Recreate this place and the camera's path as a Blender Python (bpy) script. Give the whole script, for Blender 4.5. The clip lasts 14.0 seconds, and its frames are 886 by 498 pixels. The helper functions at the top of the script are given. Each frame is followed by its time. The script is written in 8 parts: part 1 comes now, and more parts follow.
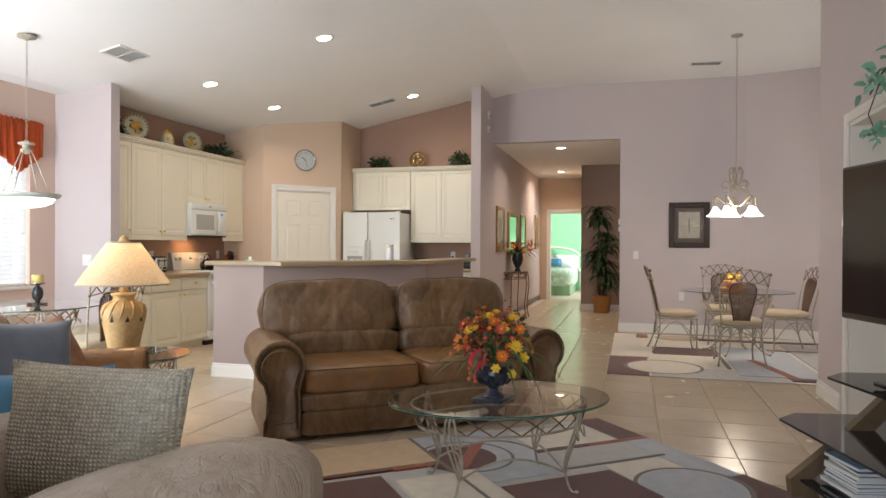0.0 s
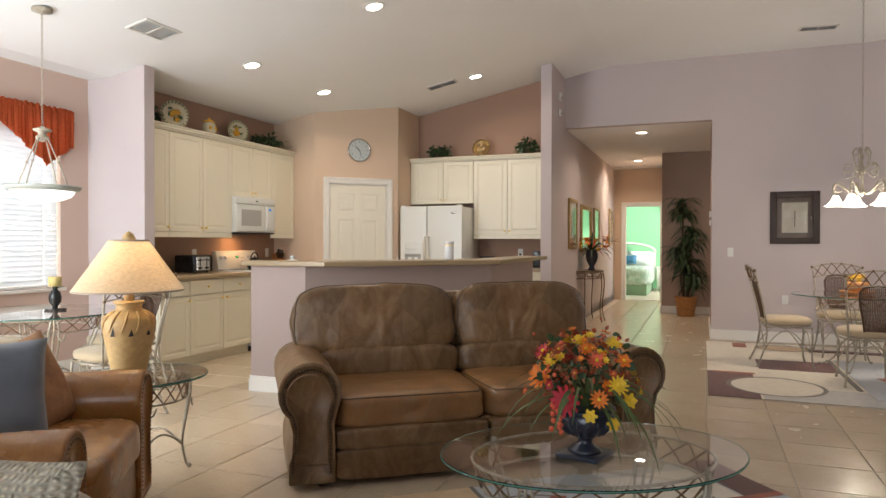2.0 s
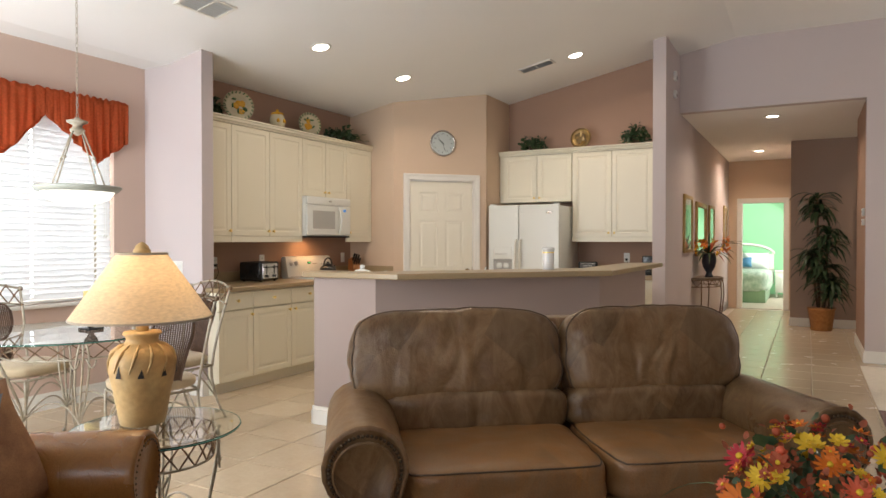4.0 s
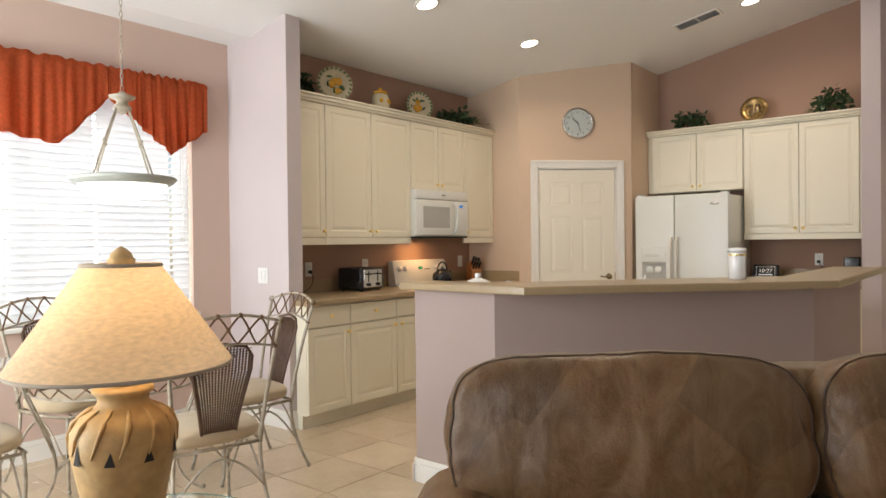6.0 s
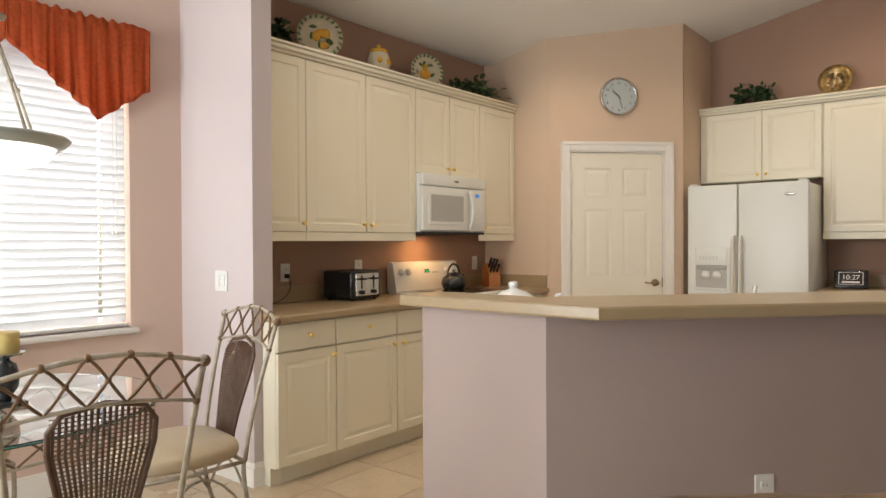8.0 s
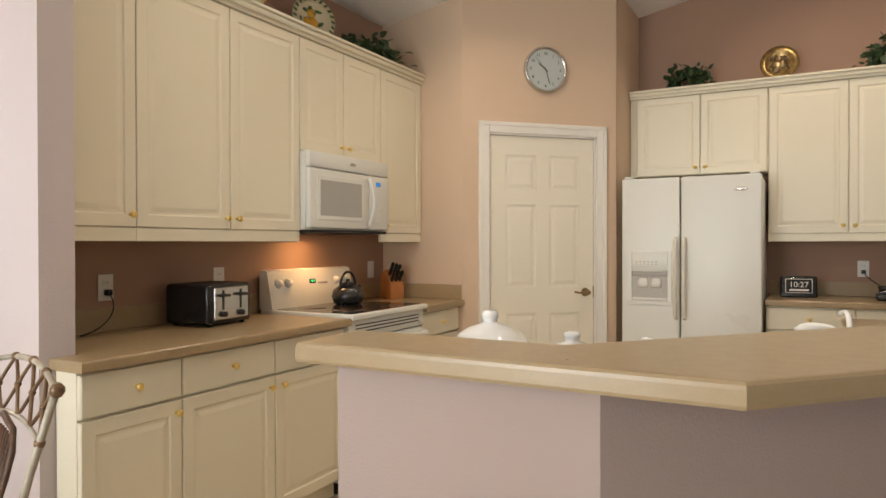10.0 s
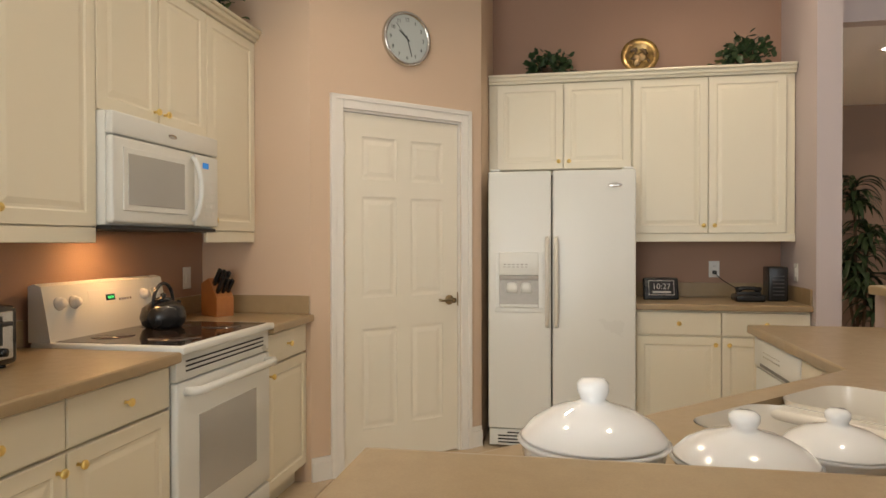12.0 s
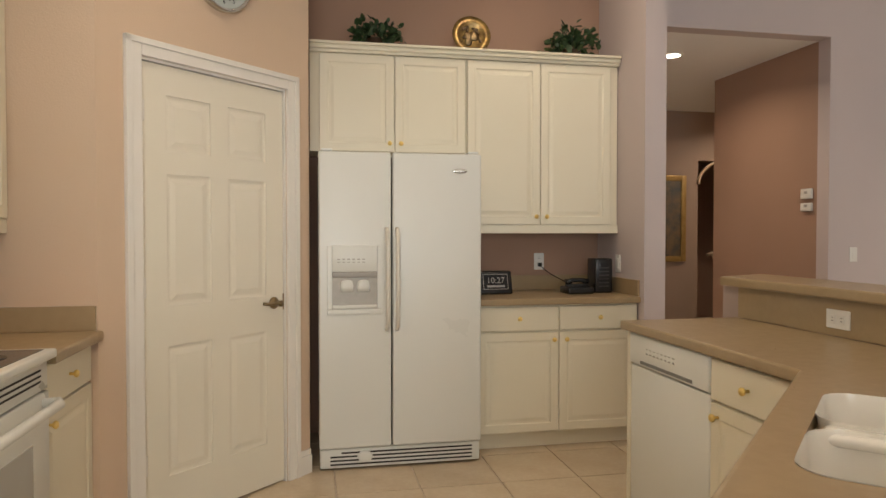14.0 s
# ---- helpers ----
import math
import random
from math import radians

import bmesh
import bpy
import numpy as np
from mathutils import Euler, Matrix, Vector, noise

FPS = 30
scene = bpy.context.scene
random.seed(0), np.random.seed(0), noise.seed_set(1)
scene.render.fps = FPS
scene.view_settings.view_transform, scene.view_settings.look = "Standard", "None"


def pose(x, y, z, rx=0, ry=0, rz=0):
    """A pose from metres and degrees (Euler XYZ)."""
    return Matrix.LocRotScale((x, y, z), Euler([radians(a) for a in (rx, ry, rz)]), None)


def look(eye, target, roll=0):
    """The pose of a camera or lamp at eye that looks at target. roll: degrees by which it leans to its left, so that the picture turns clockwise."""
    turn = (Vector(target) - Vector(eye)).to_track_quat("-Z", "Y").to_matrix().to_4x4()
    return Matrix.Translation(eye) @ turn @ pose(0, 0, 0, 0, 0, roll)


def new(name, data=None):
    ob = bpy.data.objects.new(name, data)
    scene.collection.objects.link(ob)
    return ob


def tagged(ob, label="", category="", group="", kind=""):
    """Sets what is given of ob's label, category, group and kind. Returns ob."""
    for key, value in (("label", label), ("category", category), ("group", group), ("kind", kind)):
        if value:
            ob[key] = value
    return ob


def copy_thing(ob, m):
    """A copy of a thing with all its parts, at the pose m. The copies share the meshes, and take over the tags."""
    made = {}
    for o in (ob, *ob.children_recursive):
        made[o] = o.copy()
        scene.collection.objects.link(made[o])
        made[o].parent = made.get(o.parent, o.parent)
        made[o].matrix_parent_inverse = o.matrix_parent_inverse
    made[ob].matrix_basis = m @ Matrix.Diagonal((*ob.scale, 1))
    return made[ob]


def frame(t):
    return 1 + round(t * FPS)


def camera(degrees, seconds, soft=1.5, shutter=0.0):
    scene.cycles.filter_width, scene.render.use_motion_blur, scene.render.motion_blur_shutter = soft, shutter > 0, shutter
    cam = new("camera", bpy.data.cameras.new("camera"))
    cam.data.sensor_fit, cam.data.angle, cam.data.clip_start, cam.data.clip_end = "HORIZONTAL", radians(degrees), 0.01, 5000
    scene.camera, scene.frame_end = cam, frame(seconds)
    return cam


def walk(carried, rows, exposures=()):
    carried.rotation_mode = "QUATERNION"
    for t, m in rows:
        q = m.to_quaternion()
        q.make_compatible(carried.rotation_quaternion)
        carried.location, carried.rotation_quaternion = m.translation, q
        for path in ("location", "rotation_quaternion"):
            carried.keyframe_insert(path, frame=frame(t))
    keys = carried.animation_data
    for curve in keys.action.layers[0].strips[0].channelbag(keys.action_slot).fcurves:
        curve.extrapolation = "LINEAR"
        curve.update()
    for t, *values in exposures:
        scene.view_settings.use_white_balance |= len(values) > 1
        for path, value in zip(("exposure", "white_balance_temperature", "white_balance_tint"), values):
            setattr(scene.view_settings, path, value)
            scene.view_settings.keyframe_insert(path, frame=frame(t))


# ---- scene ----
cam = camera(66.8, 14.0)
PATH = [
    (0, (0.185, 0.392, 1.254), (-0.353, 2.319, 1.246), 0.3),
    (0.5, (0.125, 0.6, 1.251), (-0.441, 2.518, 1.238), 0.2),
    (1, (0.052, 0.822, 1.249), (-0.558, 2.727, 1.232), 0.2),
    (1.5, (-0.011, 1.05, 1.256), (-0.677, 2.936, 1.237), 0.1),
    (2, (-0.085, 1.26, 1.262), (-0.804, 3.125, 1.242), 0.1),
    (2.5, (-0.183, 1.494, 1.294), (-0.952, 3.34, 1.271), 0.1),
    (3, (-0.278, 1.72, 1.309), (-1.096, 3.545, 1.284), 0.1),
    (3.5, (-0.378, 1.95, 1.314), (-1.252, 3.749, 1.291), 0.0),
    (4, (-0.518, 2.174, 1.325), (-1.473, 3.931, 1.3), -0.0),
    (4.2, (-0.579, 2.259, 1.321), (-1.578, 3.991, 1.296), -0.1),
    (6.5, (-1.395, 3.476, 1.322), (-2.683, 5.007, 1.3), -0.5),
    (7, (-1.622, 3.689, 1.312), (-2.913, 5.217, 1.289), -0.4),
    (9.3, (-2.55, 4.646, 1.294), (-3.653, 6.314, 1.277), -0.0),
    (9.5, (-2.662, 4.728, 1.302), (-3.714, 6.428, 1.283), -0.0),
    (10, (-2.826, 4.91, 1.297), (-3.781, 6.668, 1.282), -0.1),
    (10.5, (-2.995, 5.064, 1.306), (-3.839, 6.878, 1.291), -0.1),
    (11, (-3.169, 5.22, 1.297), (-3.875, 7.091, 1.284), -0.1),
    (11.5, (-3.337, 5.369, 1.309), (-3.886, 7.292, 1.292), -0.1),
    (12, (-3.513, 5.499, 1.309), (-3.873, 7.467, 1.289), -0.1),
    (12.5, (-3.666, 5.648, 1.299), (-3.841, 7.64, 1.276), -0.2),
    (13, (-3.812, 5.795, 1.295), (-3.824, 7.795, 1.265), -0.1),
    (13.3, (-3.899, 5.857, 1.301), (-3.805, 7.855, 1.266), -0.2),
    (13.5, (-3.944, 5.915, 1.305), (-3.769, 7.907, 1.268), -0.1),
    (14, (-4.037, 6.056, 1.309), (-3.653, 8.018, 1.263), -0.0),
]
walk(cam, [(t, look(eye, target, roll)) for t, eye, target, roll in PATH],
     [(0.0, -0.02, 6250, 10), (2.0, -0.05, 6450, 10), (4.0, -0.1, 6550, 10), (7.0, -0.1, 6650, 10), (9.5, -0.12, 6900, 10), (12.0, -0.18, 7000, 10), (14.0, -0.26, 6950, 10)])

# world, sun and large lights
world = bpy.data.worlds.new("world")
scene.world = world
world.use_nodes = True
wn = world.node_tree
bg = wn.nodes["Background"]
sky = wn.nodes.new("ShaderNodeTexSky")
sky.sky_type, sky.sun_disc = "NISHITA", False
sky.sun_elevation, sky.sun_rotation = radians(38), radians(-116.5)
wn.links.new(sky.outputs[0], bg.inputs[0])
bg.inputs[1].default_value = 0.12
scene.view_settings.exposure = 0.0


def lamp(name, kind, m, energy, color, size=None, size_y=None, spread=None):
    d = bpy.data.lights.new(name, kind)
    d.energy, d.color = energy, color
    if kind == "AREA" and size:
        d.size = size
        if size_y:
            d.shape, d.size_y = "RECTANGLE", size_y
        else:
            d.shape = "DISK"
        if spread:
            d.spread = radians(spread)
    if kind in ("POINT", "SPOT") and size:
        d.shadow_soft_size = size
    ob = new(name, d)
    ob.matrix_world = m
    return ob


sun = lamp("sun", "SUN", look((-12.05, 1.49, 7.16), (-5.0, 5.0, 1.0)), 5.0, (1.0, 0.95, 0.87))
sun.data.angle = radians(0.5)
# daylight: the nook window, and unseen sliding doors behind the walk
lamp("window_daylight", "AREA", look((-6.15, 4.75, 1.6), (-5.0, 4.75, 1.55)), 66, (0.93, 0.97, 1.0), 2.3, 1.7)
# added fill before the closed south nook wall, brightens wall stub and bar
lamp("nook_side_daylight", "AREA", look((-4.6, 2.32, 1.4), (-4.6, 5.0, 1.5)), 150, (0.86, 0.94, 1.0), 1.7, 2.1)
lamp("patio_door_daylight", "AREA", look((-0.6, -2.42, 1.35), (-0.8, 4.0, 1.7)), 134, (0.79, 0.89, 1.0), 3.4, 2.1)
lamp("bedroom_daylight", "AREA", look((0.35, 18.6, 1.7), (-1.8, 18.2, 1.2)), 92, (1.0, 1.0, 0.98), 1.4, 1.4)
# added fill for the dining area; the east wall has no window
lamp("dining_daylight", "AREA", look((3.5, 8.6, 1.6), (1.0, 8.8, 1.2)), 14, (0.9, 0.95, 1.0), 1.8, 1.6)


# materials
def mat(name, c1, c2=None, scale=6.0, rough=0.5, metal=0.0, bump=0.0, bscale=60.0, coat=0.0, grain=0.0, rvar=0.08, sheen=0.0):
    """Base colour from two noises (broad stains and fine grain), roughness that wanders, and fine relief."""
    m = bpy.data.materials.new(name)
    m.use_nodes = True
    nt = m.node_tree
    b = nt.nodes["Principled BSDF"]
    b.inputs["Metallic"].default_value = metal
    b.inputs["Coat Weight"].default_value = coat
    b.inputs["Coat Roughness"].default_value = 0.08
    b.inputs["Sheen Weight"].default_value = sheen
    c2 = c2 or tuple(0.9 * c for c in c1)
    tc = nt.nodes.new("ShaderNodeTexCoord")
    n1 = nt.nodes.new("ShaderNodeTexNoise")
    n1.inputs["Scale"].default_value, n1.inputs["Detail"].default_value = scale, 5
    nt.links.new(tc.outputs["Object"], n1.inputs["Vector"])
    ramp = nt.nodes.new("ShaderNodeMapRange")
    ramp.inputs[1].default_value, ramp.inputs[2].default_value = 0.3, 0.7
    nt.links.new(n1.outputs[0], ramp.inputs[0])
    mx = nt.nodes.new("ShaderNodeMix")
    mx.data_type = "RGBA"
    mx.inputs[6].default_value, mx.inputs[7].default_value = (*c1, 1), (*c2, 1)
    nt.links.new(ramp.outputs[0], mx.inputs[0])
    col = mx.outputs[2]
    n2 = nt.nodes.new("ShaderNodeTexNoise")
    n2.inputs["Scale"].default_value, n2.inputs["Detail"].default_value = bscale, 3
    nt.links.new(tc.outputs["Object"], n2.inputs["Vector"])
    if grain:
        hsv = nt.nodes.new("ShaderNodeHueSaturation")
        g = nt.nodes.new("ShaderNodeMapRange")
        g.inputs[1].default_value, g.inputs[2].default_value = 0.25, 0.75
        g.inputs[3].default_value, g.inputs[4].default_value = 1 - grain, 1 + grain
        nt.links.new(n2.outputs[0], g.inputs[0])
        nt.links.new(g.outputs[0], hsv.inputs["Value"])
        nt.links.new(col, hsv.inputs["Color"])
        col = hsv.outputs[0]
    nt.links.new(col, b.inputs["Base Color"])
    r = nt.nodes.new("ShaderNodeMapRange")
    r.inputs[3].default_value, r.inputs[4].default_value = max(0.0, rough - rvar), min(1.0, rough + rvar)
    nt.links.new(n1.outputs[0], r.inputs[0])
    nt.links.new(r.outputs[0], b.inputs["Roughness"])
    if bump:
        bp = nt.nodes.new("ShaderNodeBump")
        bp.inputs["Strength"].default_value, bp.inputs["Distance"].default_value = bump, 0.004
        nt.links.new(n2.outputs[0], bp.inputs["Height"])
        nt.links.new(bp.outputs[0], b.inputs["Normal"])
    return m


def glow(name, color, strength):
    m = bpy.data.materials.new(name)
    m.use_nodes = True
    b = m.node_tree.nodes["Principled BSDF"]
    b.inputs["Base Color"].default_value = (*[min(1, c) for c in color], 1)
    b.inputs["Emission Color"].default_value = (*color, 1)
    b.inputs["Emission Strength"].default_value = strength
    return m


def glass_mat(name, tint, rough=0.0):
    m = bpy.data.materials.new(name)
    m.use_nodes = True
    nt = m.node_tree
    b = nt.nodes["Principled BSDF"]
    b.inputs["Base Color"].default_value = (*tint, 1)
    b.inputs["Transmission Weight"].default_value = 1
    b.inputs["Roughness"].default_value = rough
    b.inputs["IOR"].default_value = 1.45
    return m


def translucent(name, color, amount, grain_scale=40, grain=0.15):
    m = bpy.data.materials.new(name)
    m.use_nodes = True
    nt = m.node_tree
    out = nt.nodes["Material Output"]
    nt.nodes.remove(nt.nodes["Principled BSDF"])
    d, t, mx = nt.nodes.new("ShaderNodeBsdfDiffuse"), nt.nodes.new("ShaderNodeBsdfTranslucent"), nt.nodes.new("ShaderNodeMixShader")
    tc, no, mr, h = nt.nodes.new("ShaderNodeTexCoord"), nt.nodes.new("ShaderNodeTexNoise"), nt.nodes.new("ShaderNodeMapRange"), nt.nodes.new("ShaderNodeHueSaturation")
    no.inputs["Scale"].default_value, no.inputs["Detail"].default_value = grain_scale, 6
    mr.inputs[1].default_value, mr.inputs[2].default_value, mr.inputs[3].default_value, mr.inputs[4].default_value = 0.3, 0.7, 1 - grain, 1 + grain
    nt.links.new(tc.outputs["Object"], no.inputs["Vector"])
    nt.links.new(no.outputs[0], mr.inputs[0])
    nt.links.new(mr.outputs[0], h.inputs["Value"])
    h.inputs["Color"].default_value = (*color, 1)
    nt.links.new(h.outputs[0], d.inputs[0])
    nt.links.new(h.outputs[0], t.inputs[0])
    mx.inputs[0].default_value = amount
    nt.links.new(d.outputs[0], mx.inputs[1])
    nt.links.new(t.outputs[0], mx.inputs[2])
    nt.links.new(mx.outputs[0], out.inputs["Surface"])
    return m


WALL = mat("wall_paint", (0.63, 0.475, 0.345), (0.61, 0.46, 0.33), 1.3, 0.75, bump=0.25, bscale=160)
WALL_NOOK = mat("rosy_beige_wall_paint", (0.61, 0.455, 0.375), (0.59, 0.44, 0.36), 1.3, 0.75, bump=0.25, bscale=160)
# far hall wall: lilac darkened, the dim hall's shade put into its colour
WALL_LILAC_DIM = mat("dimmed_lilac_wall_paint", (0.35, 0.255, 0.205), (0.33, 0.24, 0.19), 1.3, 0.75, bump=0.25, bscale=160)
WALL_LILAC = mat("lilac_wall_paint", (0.56, 0.485, 0.475), (0.54, 0.47, 0.46), 1.3, 0.75, bump=0.25, bscale=160)
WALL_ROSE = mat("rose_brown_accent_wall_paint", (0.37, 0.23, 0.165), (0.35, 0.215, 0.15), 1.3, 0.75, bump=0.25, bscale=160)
WALL_GREEN = mat("mint_wall_paint", (0.36, 0.72, 0.42), (0.34, 0.69, 0.40), 1.3, 0.75)
CEIL = mat("ceiling_paint", (0.87, 0.86, 0.84), (0.85, 0.84, 0.82), 1.0, 0.85, bump=0.35, bscale=220)
TRIM = mat("trim_paint", (0.79, 0.76, 0.70), (0.76, 0.73, 0.67), 3.0, 0.4)
DOOR = mat("door_paint", (0.78, 0.73, 0.61), (0.76, 0.71, 0.59), 3.0, 0.4, bump=0.05, bscale=300)
CAB = mat("cabinet_foil", (0.79, 0.735, 0.585), (0.77, 0.715, 0.565), 2.0, 0.36, rvar=0.05)
APPL = mat("appliance_enamel", (0.73, 0.735, 0.69), (0.72, 0.725, 0.68), 2.0, 0.3, bump=0.08, bscale=420)
APPLG = mat("appliance_glass", (0.40, 0.39, 0.36), (0.43, 0.42, 0.39), 2.0, 0.16)
BLACK = mat("black_plastic", (0.012, 0.012, 0.013), (0.02, 0.02, 0.02), 5, 0.25)
BLACKGLASS = mat("black_ceramic_glass", (0.02, 0.017, 0.015), (0.025, 0.02, 0.018), 5, 0.07, rvar=0.02)
BURNER = mat("burner_ring", (0.05, 0.035, 0.03), (0.06, 0.04, 0.035), 30, 0.15)
DARKGAP = mat("dark_gap", (0.02, 0.018, 0.016), (0.03, 0.025, 0.02), 5, 0.8)
COUNTER = mat("solid_surface_counter", (0.355, 0.26, 0.148), (0.33, 0.24, 0.134), 30, 0.30, grain=0.07, bscale=500, rvar=0.05)
BRASS = mat("polished_brass", (0.95, 0.74, 0.28), (0.9, 0.68, 0.25), 8, 0.3, metal=1.0)
BRONZE = mat("aged_brass", (0.30, 0.22, 0.12), (0.25, 0.18, 0.1), 20, 0.3, metal=1.0)
CHROME = mat("brushed_steel", (0.62, 0.60, 0.57), (0.56, 0.54, 0.52), 12, 0.25, metal=1.0)
CERAMIC = mat("white_ceramic", (0.80, 0.80, 0.78), (0.78, 0.78, 0.76), 3, 0.12, coat=0.5)
SINKM = mat("sink_solid_surface", (0.78, 0.74, 0.66), (0.76, 0.72, 0.64), 3, 0.2)
GROUT = mat("grout", (0.50, 0.41, 0.32), (0.43, 0.345, 0.265), 9, 0.9, grain=0.1, bscale=200)
GLASS = glass_mat("clear_glass", (0.95, 0.985, 0.97))
GLASS.node_tree.nodes["Principled BSDF"].inputs["IOR"].default_value = 1.4
GLASSEDGE = mat("green_glass_edge", (0.10, 0.26, 0.21), (0.08, 0.2, 0.16), 6, 0.08)
IRON = mat("antique_white_iron", (0.45, 0.40, 0.32), (0.28, 0.23, 0.16), 22, 0.45, metal=0.1, bump=0.2, bscale=120)
IRONB = mat("bronze_rod", (0.13, 0.07, 0.035), (0.19, 0.11, 0.055), 30, 0.4, metal=0.3, bump=0.2, bscale=120)
SEATF = mat("cream_upholstery", (0.47, 0.37, 0.24), (0.42, 0.33, 0.21), 8, 0.85, bump=0.3, bscale=260, grain=0.06, sheen=0.2)
RUSTCURT = translucent("rust_curtain_cloth", (0.58, 0.13, 0.05), 0.5, 60, 0.12)
SHADE = translucent("linen_lampshade", (0.74, 0.60, 0.42), 0.5, 60, 0.12)
mp_ = SHADE.node_tree.nodes.new("ShaderNodeMapping")
mp_.inputs["Scale"].default_value = (0.8, 0.8, 2.4)
mp_.inputs["Rotation"].default_value = (0.12, 0.1, 0.0)
SHADE.node_tree.links.new(SHADE.node_tree.nodes["Texture Coordinate"].outputs["Object"], mp_.inputs["Vector"])
SHADE.node_tree.links.new(mp_.outputs[0], SHADE.node_tree.nodes["Noise Texture"].inputs["Vector"])
LINEN = mat("linen_binding", (0.42, 0.36, 0.28), (0.36, 0.30, 0.23), 40, 0.9, bump=0.3, bscale=300)
BLIND = translucent("blind_slat", (0.83, 0.84, 0.85), 0.30, 3, 0.02)
TERRA = mat("sand_pottery", (0.54, 0.36, 0.15), (0.44, 0.27, 0.10), 9, 0.55, bump=0.4, bscale=40, grain=0.12)
LEAF = mat("dark_leaf", (0.02, 0.045, 0.015), (0.04, 0.075, 0.025), 14, 0.5, grain=0.2, bscale=90)
LEAFL = mat("green_leaf", (0.07, 0.12, 0.035), (0.10, 0.14, 0.04), 14, 0.5, grain=0.2, bscale=90)
STEM = mat("brown_stem", (0.10, 0.065, 0.035), (0.07, 0.045, 0.025), 20, 0.8, bump=0.4, bscale=60)
WICKER = mat("wicker_pot", (0.50, 0.24, 0.08), (0.38, 0.16, 0.05), 24, 0.6, bump=0.6, bscale=90)
WOODD = mat("dark_wood", (0.05, 0.028, 0.016), (0.09, 0.05, 0.025), 12, 0.35)
EBONY = mat("ebony_frame_wood", (0.022, 0.010, 0.006), (0.034, 0.015, 0.009), 12, 0.5)
WOODM = mat("walnut_leg", (0.12, 0.08, 0.045), (0.17, 0.11, 0.06), 14, 0.4, bump=0.1, bscale=80)
WOODL = mat("knife_block_wood", (0.42, 0.17, 0.05), (0.34, 0.13, 0.04), 12, 0.4)
SMOKE = mat("smoked_glass_shelf", (0.012, 0.014, 0.018), (0.02, 0.02, 0.024), 4, 0.05, rvar=0.02)
SCREEN = mat("television_screen", (0.014, 0.009, 0.008), (0.016, 0.01, 0.009), 2, 0.12, rvar=0.02)
MIRROR = mat("mirror_glass", (0.85, 0.87, 0.85), (0.85, 0.87, 0.85), 2, 0.02, metal=1.0, rvar=0.0)
GOLD = mat("gilt_frame", (0.42, 0.28, 0.10), (0.32, 0.2, 0.07), 14, 0.4, metal=0.4, bump=0.3, bscale=70)
PLATEC = mat("hand_painted_plate", (0.62, 0.55, 0.38), (0.55, 0.47, 0.3), 8, 0.2, coat=0.4)
YELLOW = mat("lemon_yellow_glaze", (0.75, 0.42, 0.04), (0.7, 0.32, 0.03), 12, 0.25)
GREEN = mat("green_glaze", (0.06, 0.14, 0.04), (0.08, 0.17, 0.05), 12, 0.3)
GILT = mat("gilt_plate", (0.50, 0.33, 0.11), (0.10, 0.05, 0.02), 30, 0.25, metal=0.6)
NAVY = mat("black_urn", (0.012, 0.016, 0.03), (0.02, 0.024, 0.04), 10, 0.3, coat=0.3)
WHITEP = mat("white_plastic", (0.74, 0.73, 0.69), (0.72, 0.71, 0.67), 4, 0.35)
GREYBLUE = mat("slate_cushion", (0.17, 0.19, 0.225), (0.13, 0.145, 0.175), 9, 0.8, bump=0.3, bscale=300, sheen=0.3)
BLUE = mat("teal_blue_cushion", (0.08, 0.25, 0.42), (0.06, 0.20, 0.35), 6, 0.7, bump=0.2, bscale=300, sheen=0.3)
TANP = mat("patterned_tan_cushion", (0.42, 0.22, 0.10), (0.26, 0.12, 0.06), 16, 0.75, bump=0.3, bscale=200, grain=0.15)
WAX = mat("candle_wax", (0.55, 0.42, 0.15), (0.5, 0.38, 0.13), 8, 0.5)
BULB = glow("lamp_glass_lit", (1.0, 0.93, 0.82), 7.0)
CANLIT = glow("downlight_lens", (1.0, 0.9, 0.75), 14.0)
BOWLLIT = glow("alabaster_bowl_lit", (1.0, 0.98, 0.93), 1.6)
ALAB = mat("alabaster_rim", (0.36, 0.38, 0.33), (0.42, 0.43, 0.38), 8, 0.4)


